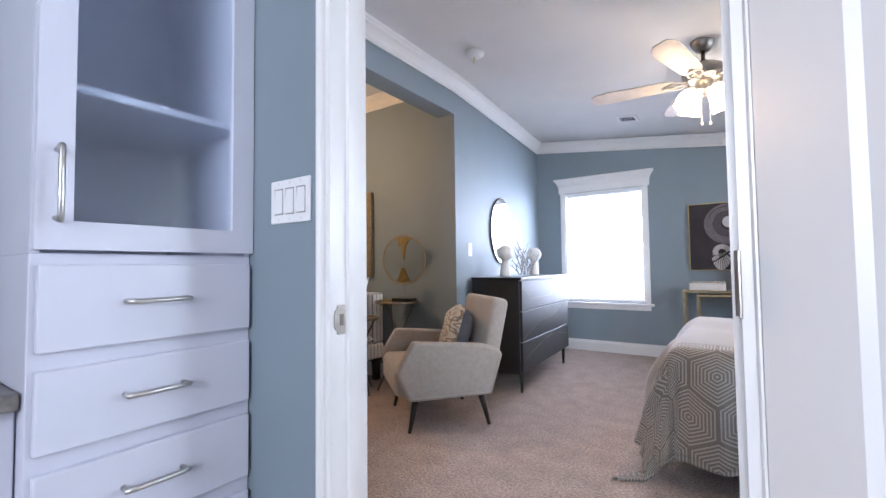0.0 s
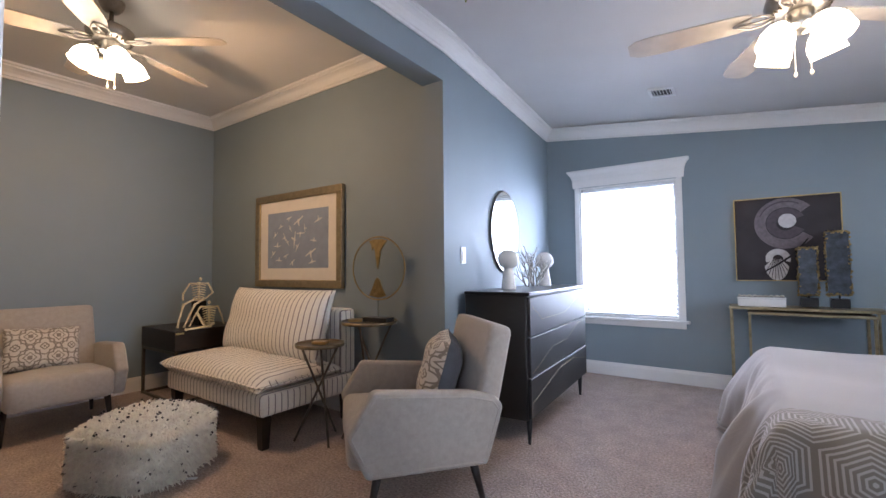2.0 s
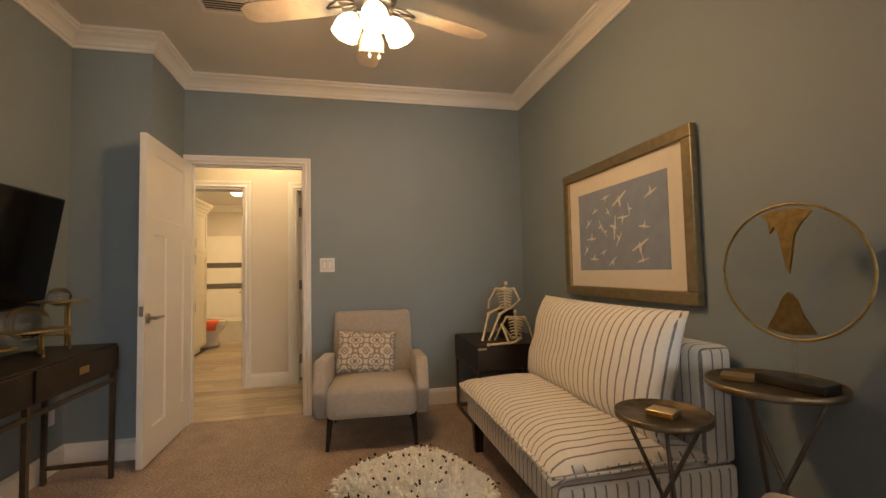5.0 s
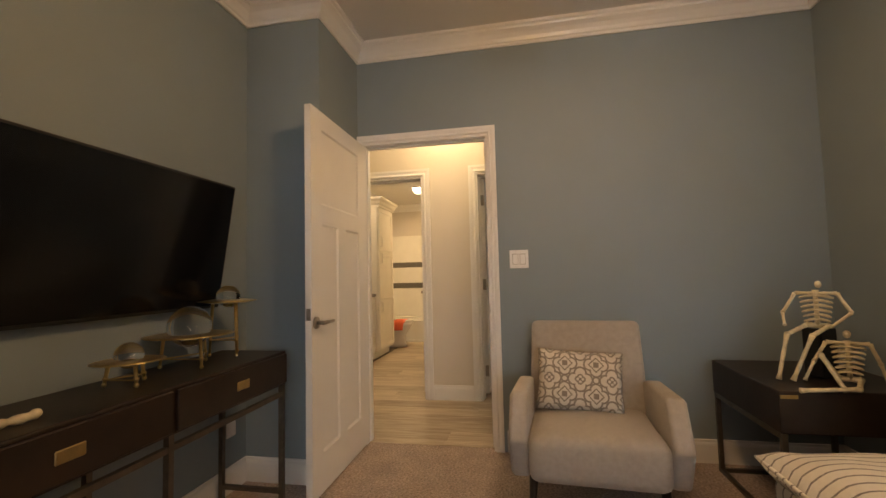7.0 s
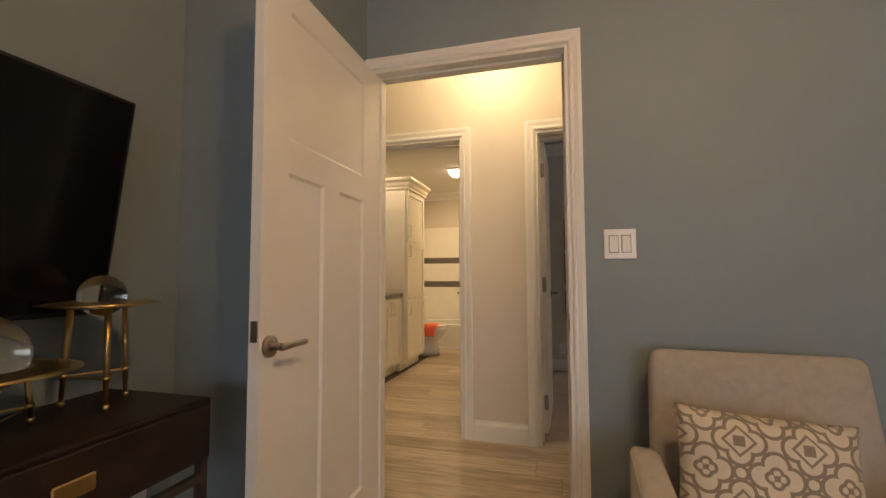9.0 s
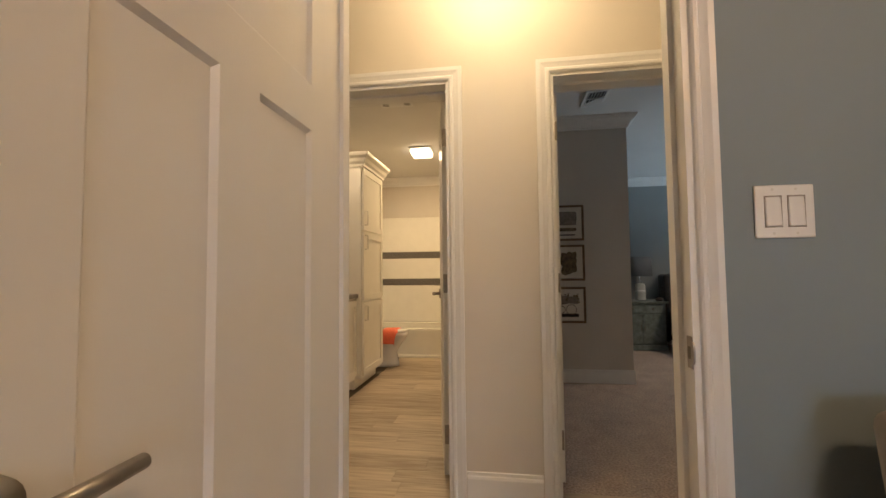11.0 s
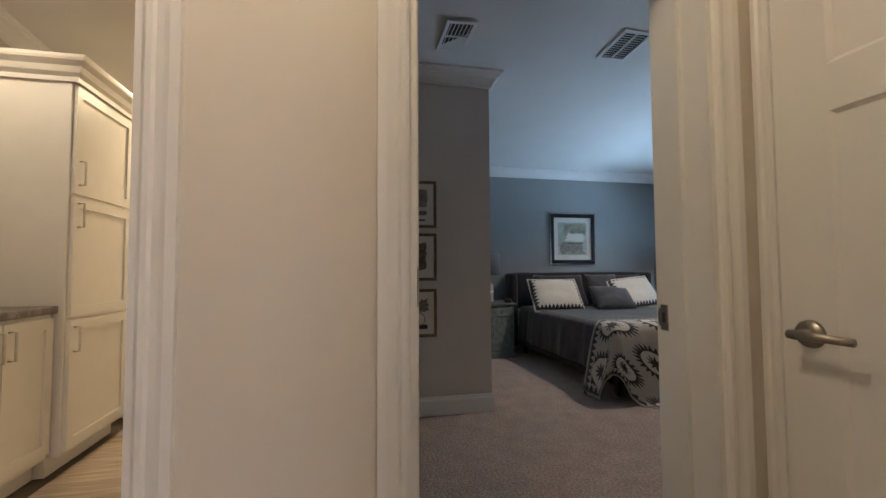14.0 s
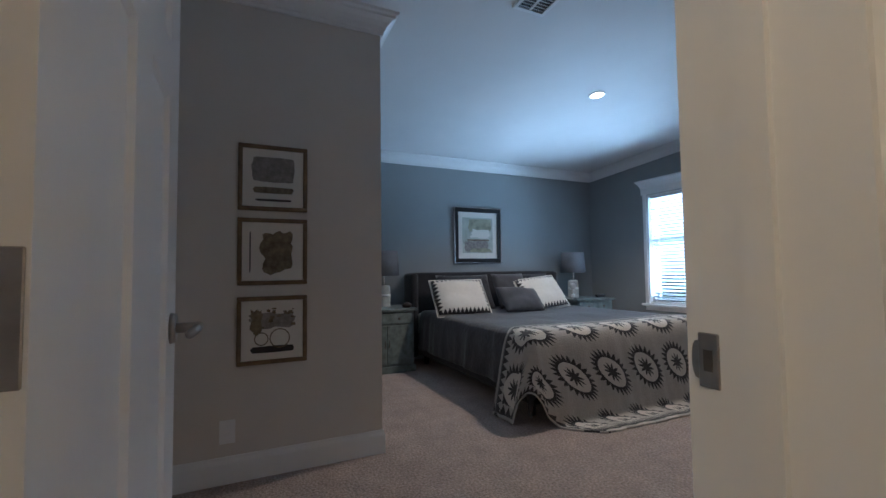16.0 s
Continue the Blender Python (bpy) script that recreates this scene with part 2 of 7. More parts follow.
VELVET = mat("grey_velvet", (0.065, 0.066, 0.075), 0.85, vary=0.2, scale=8, bump=0.2, bump_scale=300, sheen=0.2, spec=0.15)
DUVET = mat("charcoal_coverlet", (0.060, 0.058, 0.064), 0.85, vary=0.2, scale=10, bump=0.6, bump_scale=30, sheen=0.3, spec=0.2)
CHARCOAL = mat("charcoal_upholstery", (0.035, 0.033, 0.036), 0.9, vary=0.15, scale=20, bump=0.3, bump_scale=400, sheen=0.2, spec=0.15)
SHADE = mat("grey_lampshade", (0.16, 0.165, 0.18), 0.85, vary=0.08, scale=60, bump=0.15, bump_scale=400)
CERAMIC = mat("white_ceramic", (0.74, 0.73, 0.71), 0.18, vary=0.02, coat=0.3)
CONCRETE = mat("pale_stoneware", (0.46, 0.45, 0.42), 0.6, vary=0.12, scale=18, bump=0.15, bump_scale=90)
BONE = mat("ivory_resin", (0.66, 0.58, 0.40), 0.5, vary=0.18, scale=40, bump=0.2, bump_scale=120)
CABINET = mat("white_cabinet_lacquer", (0.64, 0.65, 0.73), 0.35, vary=0.02, bump=0.02, bump_scale=80)
BATHCAB = mat("cream_cabinet_paint", (0.78, 0.75, 0.68), 0.4, vary=0.02, bump=0.02, bump_scale=80)
PAPER = mat("mat_board", (0.72, 0.68, 0.62), 0.8, vary=0.02, scale=20)
BLUEPRINT = mat("dusty_blue_print", (0.24, 0.29, 0.39), 0.7, vary=0.08, scale=14)
BIRD = mat("white_bird_ink", (0.70, 0.68, 0.64), 0.7, vary=0.05)
SAGE = mat("distressed_sage_paint", (0.16, 0.19, 0.185), 0.6, vary=0.3, scale=16, bump=0.15, bump_scale=60)
TERRY = mat("coral_towel", (0.72, 0.14, 0.07), 0.95, vary=0.1, scale=60, bump=0.6, bump_scale=300)
ENAMEL = mat("white_acrylic", (0.80, 0.78, 0.73), 0.22, vary=0.02, coat=0.2)
TILE = mat("grey_mosaic", (0.13, 0.12, 0.115), 0.35, vary=0.3, scale=40)
COUNTER = mat("grey_laminate", (0.16, 0.145, 0.135), 0.35, vary=0.6, scale=26, bump=0.02)
FUR = mat("cream_shag", (0.93, 0.87, 0.77), 0.95, vary=0.12, scale=30, sheen=0.4, spec=0.1)
BRANCH = mat("silvered_branch", (0.42, 0.40, 0.36), 0.6, vary=0.35, scale=40, bump=0.4, bump_scale=90)
SCREEN = mat("tv_screen", (0.004, 0.004, 0.005), 0.16, vary=0.05, spec=0.3)
INK = mat("black_ink", (0.020, 0.018, 0.020), 0.7, vary=0.1)
UMBER = mat("umber_wash", (0.175, 0.135, 0.088), 0.85, vary=0.5, scale=30)
GREYWASH = mat("grey_wash", (0.25, 0.222, 0.20), 0.85, vary=0.3, scale=40)
PLUM = mat("plum_black_canvas", (0.022, 0.017, 0.022), 0.6, vary=0.5, scale=4)
MAUVE = mat("mauve_grey_ink", (0.24, 0.20, 0.22), 0.7, vary=0.25, scale=30)
MIRROR = mat("mirror_silver", (0.92, 0.93, 0.93), 0.02, 1.0, 0.0)
BLIND = mat("white_blind_slat", (0.80, 0.82, 0.84), 0.5, vary=0.01)
GLASSLIT = glow("lit_frosted_glass", (1.0, 0.84, 0.62), 14.0)
LENS = glow("lit_diffuser", (1.0, 0.80, 0.55), 9.0)
DOWNLIGHT = glow("lit_downlight", (1.0, 0.95, 0.85), 40.0)
AGATE = mat("blue_grey_agate", (0.035, 0.045, 0.06), 0.35, vary=0.6, scale=24)


def glass_mat(name, colour=(1, 1, 1), rough=0.0, ior=1.45):
    m = bpy.data.materials.new(name)
    m.use_nodes = True
    b = m.node_tree.nodes["Principled BSDF"]
    b.inputs["Base Color"].default_value = (*colour, 1)
    b.inputs["Roughness"].default_value, b.inputs["IOR"].default_value = rough, ior
    b.inputs["Transmission Weight"].default_value = 1.0
    return m


GLASS = glass_mat("clear_glass")
BLOWN = bpy.data.materials.new("thin_blown_glass")
BLOWN.use_nodes = True
bt = BLOWN.node_tree
gloss, clear, blend = bt.nodes.new("ShaderNodeBsdfGlossy"), bt.nodes.new("ShaderNodeBsdfTransparent"), bt.nodes.new("ShaderNodeMixShader")
gloss.inputs["Roughness"].default_value = 0.03
clear.inputs["Color"].default_value = (0.93, 0.94, 0.94, 1)
blend.inputs["Fac"].default_value = 0.13
bt.links.new(clear.outputs["BSDF"], blend.inputs[1])
bt.links.new(gloss.outputs["BSDF"], blend.inputs[2])
bt.links.new(blend.outputs["Shader"], bt.nodes["Material Output"].inputs["Surface"])
CLEAR = BLOWN.copy()
CLEAR.name = "clear_acrylic"
CLEAR.node_tree.nodes[blend.name].inputs["Fac"].default_value = 0.035
CLEAR.node_tree.nodes[clear.name].inputs["Color"].default_value = (0.97, 0.97, 0.965, 1)
FROST = glass_mat("seeded_glass", (0.75, 0.82, 0.90), 0.25)


class Nodes:
    """Short arithmetic on shader values."""

    def __init__(self, m):
        m.use_nodes = True
        self.n, self.l = m.node_tree.nodes, m.node_tree.links
        self.bsdf = self.n["Principled BSDF"]

    def put(self, socket, v):
        if hasattr(v, "links"):
            self.l.new(v, socket)
        else:
            socket.default_value = v

    def op(self, kind, a, b=0.0, c=0.0):
        k = self.n.new("ShaderNodeMath")
        k.operation = kind
        for i, v in enumerate((a, b, c)):
            self.put(k.inputs[i], v)
        return k.outputs[0]

    def coords(self, kind="Object"):
        tc = self.n.new("ShaderNodeTexCoord")
        sp = self.n.new("ShaderNodeSeparateXYZ")
        self.l.new(tc.outputs[kind], sp.inputs[0])
        return sp.outputs[0], sp.outputs[1], sp.outputs[2]

    def noise(self, scale, kind="Object"):
        tc = self.n.new("ShaderNodeTexCoord")
        t = self.n.new("ShaderNodeTexNoise")
        t.inputs["Scale"].default_value = scale
        self.l.new(tc.outputs[kind], t.inputs["Vector"])
        return t.outputs["Fac"]

    def mix(self, f, a, b):
        k = self.n.new("ShaderNodeMix")
        k.data_type = "RGBA"
        self.put(k.inputs["Factor"], f)
        for nm, v in (("A", a), ("B", b)):
            self.put(k.inputs[nm], v if hasattr(v, "links") else (*v, 1))
        return k.outputs["Result"]

    def bump(self, h, strength, dist=0.01):
        k = self.n.new("ShaderNodeBump")
        k.inputs["Strength"].default_value, k.inputs["Distance"].default_value = strength, dist
        self.l.new(h, k.inputs["Height"])
        self.l.new(k.outputs["Normal"], self.bsdf.inputs["Normal"])


def cloth(name, rough=0.9):
    m = bpy.data.materials.new(name)
    k = Nodes(m)
    k.bsdf.inputs["Roughness"].default_value = rough
    k.bsdf.inputs["Specular IOR Level"].default_value = 0.15
    k.bsdf.inputs["Sheen Weight"].default_value = 0.25
    return m, k


def ticking():
    """Cream cotton with paired dark stripes that run down the sides."""
    m, k = cloth("striped_ticking")
    x, y, z = k.coords()
    nx, ny, nz = k.coords("Normal")
    side = k.op("GREATER_THAN", k.op("ABSOLUTE", nx), 0.75)
    p = k.op("ADD", k.op("MULTIPLY", x, k.op("SUBTRACT", 1.0, side)), k.op("MULTIPLY", y, side))
    w = k.op("MULTIPLY", k.op("SUBTRACT", k.noise(5), 0.5), 0.012)
    f = k.op("FRACT", k.op("MULTIPLY", k.op("ADD", p, w), 22.0))
    line = k.op("LESS_THAN", k.op("ABSOLUTE", k.op("SUBTRACT", f, 0.5)), 0.085)
    line = k.op("MULTIPLY", line, k.op("ADD", 0.45, k.op("MULTIPLY", k.noise(120), 0.8)))
    base = k.mix(k.noise(60), (0.74, 0.71, 0.65), (0.86, 0.83, 0.78))
    k.l.new(k.mix(line, base, (0.16, 0.14, 0.145)), k.bsdf.inputs["Base Color"])
    k.bump(k.noise(400), 0.2)
    return m


def trellis():
    """Cream cloth with a taupe lattice of interlaced quatrefoils, small foils and diamonds."""
    m, k = cloth("trellis_print")
    x, y, z = k.coords()
    n = 6.6
    lines = []
    for which, o in ((0, 0.0), (1, 0.5)):
        u = k.op("ABSOLUTE", k.op("SUBTRACT", k.op("FRACT", k.op("ADD", k.op("MULTIPLY", x, n), 0.5 + o)), 0.5))
        v = k.op("ABSOLUTE", k.op("SUBTRACT", k.op("FRACT", k.op("ADD", k.op("MULTIPLY", z, n), 0.5 + o)), 0.5))

        def lobe(a, b, off, r):
            p = k.op("SUBTRACT", a, off)
            return k.op("SUBTRACT", k.op("SQRT", k.op("ADD", k.op("MULTIPLY", p, p), k.op("MULTIPLY", b, b))), r)

        def line(d, w):
            lines.append(k.op("LESS_THAN", k.op("ABSOLUTE", d), w))

        line(k.op("MINIMUM", lobe(u, v, 0.20, 0.185), lobe(v, u, 0.20, 0.185)), 0.028)
        if which:
            line(k.op("SUBTRACT", k.op("ADD", u, v), 0.235), 0.028)
            line(k.op("SUBTRACT", k.op("MAXIMUM", u, v), 0.062), 0.024)
        else:
            line(k.op("MINIMUM", lobe(u, v, 0.075, 0.075), lobe(v, u, 0.075, 0.075)), 0.026)
            line(lobe(u, v, 0.5, 0.10), 0.026)
    f = lines[0]
    for g in lines[1:]:
        f = k.op("MAXIMUM", f, g)
    base = k.mix(k.noise(40), (0.58, 0.52, 0.44), (0.68, 0.62, 0.54))
    k.l.new(k.mix(k.op("MULTIPLY", f, 0.85), base, (0.19, 0.155, 0.125)), k.bsdf.inputs["Base Color"])
    k.bump(k.noise(400), 0.2)
    return m


def hexagons():
    """Taupe and grey cloth woven in nested hexagons; glare is painted over the top."""
    m, k = cloth("hexagon_weave")
    x, y, z = k.coords("UV")
    s = 4.2
    px, py = k.op("MULTIPLY", x, s), k.op("MULTIPLY", y, s)
    best = None
    for o in (0.0, 0.5):
        u = k.op("SUBTRACT", k.op("FRACT", k.op("ADD", px, o)), 0.5)
        v = k.op("MULTIPLY", k.op("SUBTRACT", k.op("FRACT", k.op("ADD", k.op("DIVIDE", py, 1.732), o)), 0.5), 1.732)
        au, av = k.op("ABSOLUTE", u), k.op("ABSOLUTE", v)
        d = k.op("MAXIMUM", au, k.op("ADD", k.op("MULTIPLY", au, 0.5), k.op("MULTIPLY", av, 0.866)))
        best = d if best is None else k.op("MINIMUM", best, d)
    f = k.op("FRACT", k.op("MULTIPLY", best, 16.0))
    line = k.op("LESS_THAN", f, 0.42)
    # glare on the bed top, put into the colour: paler ground, pattern washed out
    plain = k.op("GREATER_THAN", y, 0.70)
    line = k.op("MULTIPLY", line, k.op("SUBTRACT", 1.0, k.op("MULTIPLY", plain, 0.85)))
    a = k.mix(plain, (0.185, 0.165, 0.140), (0.33, 0.308, 0.298))
    k.l.new(k.mix(line, a, (0.385, 0.36, 0.33)), k.bsdf.inputs["Base Color"])
    k.bump(k.op("ADD", line, k.op("MULTIPLY", k.noise(300), 0.5)), 0.35, 0.004)
    return m


def starburst():
    """Oatmeal quilt with charcoal sun medallions and a toothed border."""
    m, k = cloth("sun_medallion_quilt")
    x, y, z = k.coords("UV")
    u = k.op("SUBTRACT", k.op("FRACT", k.op("DIVIDE", x, 0.40)), 0.5)
    v = k.op("SUBTRACT", k.op("FRACT", k.op("DIVIDE", y, 0.42)), 0.5)
    r = k.op("SQRT", k.op("ADD", k.op("MULTIPLY", u, u), k.op("MULTIPLY", v, v)))
    a = k.op("DIVIDE", k.op("ARCTAN2", v, u), 6.28318)

    def saw(n):
        return k.op("ABSOLUTE", k.op("SUBTRACT", k.op("FRACT", k.op("MULTIPLY", a, float(n))), 0.5))

    star = k.op("LESS_THAN", r, k.op("ADD", 0.07, k.op("MULTIPLY", saw(10), 0.24)))
    outer = k.op("MULTIPLY", k.op("GREATER_THAN", r, 0.275), k.op("LESS_THAN", r, k.op("ADD", 0.31, k.op("MULTIPLY", saw(24), 0.26))))
    f = k.op("MAXIMUM", star, outer)
    tooth_x = k.op("ABSOLUTE", k.op("SUBTRACT", k.op("FRACT", k.op("DIVIDE", y, 0.055)), 0.5))
    tooth_y = k.op("ABSOLUTE", k.op("SUBTRACT", k.op("FRACT", k.op("DIVIDE", x, 0.055)), 0.5))
    bx = k.op("MULTIPLY", k.op("GREATER_THAN", x, 0.022), k.op("LESS_THAN", x, k.op("ADD", 0.035, k.op("MULTIPLY", tooth_x, 0.11))))
    by = k.op("MULTIPLY", k.op("GREATER_THAN", y, 0.022), k.op("LESS_THAN", y, k.op("ADD", 0.035, k.op("MULTIPLY", tooth_y, 0.11))))
    far = k.op("SUBTRACT", 1.075, x)
    bz = k.op("MULTIPLY", k.op("GREATER_THAN", far, 0.022), k.op("LESS_THAN", far, k.op("ADD", 0.035, k.op("MULTIPLY", tooth_x, 0.11))))
    border = k.op("MAXIMUM", k.op("MAXIMUM", bx, by), bz)
    inside = k.op("MULTIPLY", k.op("LESS_THAN", x, 0.985), k.op("MULTIPLY", k.op("GREATER_THAN", x, 0.095), k.op("GREATER_THAN", y, 0.095)))
    f = k.op("MAXIMUM", border, k.op("MULTIPLY", f, inside))
    base = k.mix(k.noise(30), (0.40, 0.365, 0.32), (0.49, 0.45, 0.40))
    base = k.mix(k.op("LESS_THAN", r, 0.285), base, (0.62, 0.57, 0.50))
    k.l.new(k.mix(k.op("MULTIPLY", f, 0.96), base, (0.030, 0.028, 0.032)), k.bsdf.inputs["Base Color"])
    k.bump(k.noise(90), 0.5)
    return m


def zigzag_sham():
    m, k = cloth("toothed_sham")
    x, y, z = k.coords()
    e = k.op("MINIMUM", k.op("SUBTRACT", 0.302, k.op("ABSOLUTE", x)), k.op("SUBTRACT", 0.222, k.op("ABSOLUTE", z)))
    t = k.op("MAXIMUM", k.op("ABSOLUTE", k.op("SUBTRACT", k.op("FRACT", k.op("DIVIDE", x, 0.045)), 0.5)), 0.0)
    t2 = k.op("ABSOLUTE", k.op("SUBTRACT", k.op("FRACT", k.op("DIVIDE", z, 0.045)), 0.5))
    side = k.op("LESS_THAN", k.op("SUBTRACT", 0.302, k.op("ABSOLUTE", x)), k.op("SUBTRACT", 0.222, k.op("ABSOLUTE", z)))
    saw = k.op("ADD", k.op("MULTIPLY", t2, side), k.op("MULTIPLY", t, k.op("SUBTRACT", 1.0, side)))
    dark = k.op("MULTIPLY", k.op("GREATER_THAN", e, 0.014), k.op("LESS_THAN", e, k.op("ADD", 0.022, k.op("MULTIPLY", saw, 0.085))))
    base = k.mix(k.noise(30), (0.52, 0.48, 0.43), (0.60, 0.56, 0.50))
    k.l.new(k.mix(dark, base, (0.03, 0.028, 0.032)), k.bsdf.inputs["Base Color"])
    k.bump(k.noise(200), 0.3)
    return m


def oak(name, a, b, scale):
    """Limed oak boards: a tone for each board and a long grain."""
    m = bpy.data.materials.new(name)
    k = Nodes(m)
    tc = k.n.new("ShaderNodeTexCoord")
    mp = k.n.new("ShaderNodeMapping")
    mp.inputs["Scale"].default_value = (1.2, 16.0, 16.0) if scale else (16.0, 1.2, 16.0)
    k.l.new(tc.outputs["Object"], mp.inputs["Vector"])
    t = k.n.new("ShaderNodeTexNoise")
    t.inputs["Scale"].default_value, t.inputs["Detail"].default_value = 3.0, 6
    info = k.n.new("ShaderNodeObjectInfo")
    add = k.n.new("ShaderNodeVectorMath")
    k.l.new(mp.outputs[0], add.inputs[0])
    k.l.new(k.op("MULTIPLY", info.outputs["Random"], 40.0), add.inputs[1])
    k.l.new(add.outputs[0], t.inputs["Vector"])
    f = k.op("ADD", k.op("MULTIPLY", k.op("SUBTRACT", t.outputs["Fac"], 0.5), 1.6), k.op("ADD", 0.3, k.op("MULTIPLY", info.outputs["Random"], 0.45)))
    k.l.new(k.mix(f, a, b), k.bsdf.inputs["Base Color"])
    k.bsdf.inputs["Roughness"].default_value = 0.5
    k.bump(t.outputs["Fac"], 0.08, 0.004)
    return m


TICKING, TRELLIS, HEXWEAVE, QUILT, SHAM = ticking(), trellis(), hexagons(), starburst(), zigzag_sham()
OAK = oak("limed_oak_vinyl", (0.22, 0.165, 0.115), (0.58, 0.49, 0.385), False)


# ---- shaping helpers ----
def part(name, bm, material, parent, label="", smooth=False):
    return finish(name, bm, material, parent, label, smooth)


def thing(name, m, label, category, group=""):
    ob = new(name)
    ob.matrix_world = m
    ob.empty_display_size = 0.1
    return tagged(ob, label, category, group)


def single(name, bm, material, m, label, category, group="", smooth=False):
    ob = finish(name, bm, material, None, "", smooth)
    ob.matrix_world = m
    return tagged(ob, label, category, group)


def rbox(x0, x1, y0, y1, z0, z1, r=0.01, seg=2, into=None):
    bm = bmesh.new()
    box(bm, x0, x1, y0, y1, z0, z1)
    if r:
        bmesh.ops.bevel(bm, geom=bm.edges[:], offset=r, segments=seg, affect="EDGES", profile=0.5)
    if into is not None:
        me = bpy.data.meshes.new("tmp")
        bm.to_mesh(me)
        bm.free()
        into.from_mesh(me)
        bpy.data.meshes.remove(me)
        return into
    return bm


def rod(bm, p0, p1, r0, r1=None, n=12):
    p0, p1 = Vector(p0), Vector(p1)
    d = (p1 - p0).normalized()
    u = d.orthogonal().normalized()
    v = d.cross(u)
    rings = []
    for p, r in ((p0, r0), (p1, r0 if r1 is None else r1)):
        rings.append([bm.verts.new(p + (u * math.cos(a) + v * math.sin(a)) * r) for a in [math.tau * i / n for i in range(n)]])
    for i in range(n):
        bm.faces.new((rings[0][i], rings[0][(i + 1) % n], rings[1][(i + 1) % n], rings[1][i]))
    bm.faces.new(rings[0][::-1])
    bm.faces.new(rings[1])
    return bm


def tube(bm, pts, r, n=10, closed=False):
    pts = [Vector(p) for p in pts]
    rings, m = [], len(pts)
    u = None
    for i, p in enumerate(pts):
        d = (pts[(i + 1) % m] - pts[i - 1]) if closed or 0 < i < m - 1 else (pts[1] - p if i == 0 else p - pts[i - 1])
        d.normalize()
        u = d.orthogonal().normalized() if u is None else (u - d * u.dot(d)).normalized()
        v = d.cross(u)
        rr = r[i] if isinstance(r, (list, tuple)) else r
        rings.append([bm.verts.new(p + (u * math.cos(a) + v * math.sin(a)) * rr) for a in [math.tau * k / n for k in range(n)]])
    for i in range(m if closed else m - 1):
        a, b = rings[i], rings[(i + 1) % m]
        for k in range(n):
            bm.faces.new((a[k], a[(k + 1) % n], b[(k + 1) % n], b[k]))
    if not closed:
        bm.faces.new(rings[0][::-1])
        bm.faces.new(rings[-1])
    return bm


def lathe(bm, profile, n=28, at=(0, 0, 0), caps=True):
    rings = []
    for r, z in profile:
        rings.append([bm.verts.new((at[0] + r * math.cos(math.tau * i / n), at[1] + r * math.sin(math.tau * i / n), at[2] + z)) for i in range(n)])
    for a, b in zip(rings, rings[1:]):
        for i in range(n):
            bm.faces.new((a[i], a[(i + 1) % n], b[(i + 1) % n], b[i]))
    if caps:
        bm.faces.new(rings[0][::-1])
        bm.faces.new(rings[-1])
    return bm


def pillow(w, h, t, n=18, pinch=0.05):
    """An upright cushion in the x-z plane, middle at the origin, its front towards -y."""
    bm = bmesh.new()
    for sgn in (-1, 1):
        g = []
        for i in range(n + 1):
            row = []
            for j in range(n + 1):
                u, v = 2 * i / n - 1, 2 * j / n - 1
                k = max(0.0, (1 - abs(u) ** 3.2) * (1 - abs(v) ** 3.2)) ** 0.55
                wob = 0.012 * noise.noise((u * 2.1 + w, v * 2.1, sgn * 3.0 + h))
                x = u * w / 2 * (1 - pinch * (1 - v * v) * abs(u))
                z = v * h / 2 * (1 - pinch * (1 - u * u) * abs(v))
                row.append(bm.verts.new((x, sgn * (t / 2 * k + (wob if k > 0.2 else 0)), z)))
            g.append(row)
        for i in range(n):
            for j in range(n):
                q = (g[i][j], g[i + 1][j], g[i + 1][j + 1], g[i][j + 1])
                bm.faces.new(q if sgn < 0 else q[::-1])
    bmesh.ops.remove_doubles(bm, verts=bm.verts[:], dist=0.0006)
    return bm


def pad(x0, x1, y0, y1, z0, z1, crown=0.02, r=0.04, n=16):
    """A soft block with a domed top and rounded edges."""
    bm = bmesh.new()
    box(bm, x0, x1, y0, y1, z0, z1)
    bmesh.ops.bevel(bm, geom=bm.edges[:], offset=r, segments=4, affect="EDGES", profile=0.5)
    bmesh.ops.subdivide_edges(bm, edges=[e for e in bm.edges if e.calc_length() > 0.12], cuts=6, use_grid_fill=True)
    cx, cy, hx, hy = (x0 + x1) / 2, (y0 + y1) / 2, (x1 - x0) / 2, (y1 - y0) / 2
    for v in bm.verts:
        if v.co.z > (z0 + z1) / 2:
            v.co.z += crown * max(0, 1 - ((v.co.x - cx) / hx) ** 2) * max(0, 1 - ((v.co.y - cy) / hy) ** 2)
        v.co += Vector((1, 1, 0.6)) * 0.004 * noise.noise(v.co * 5)
    return bm


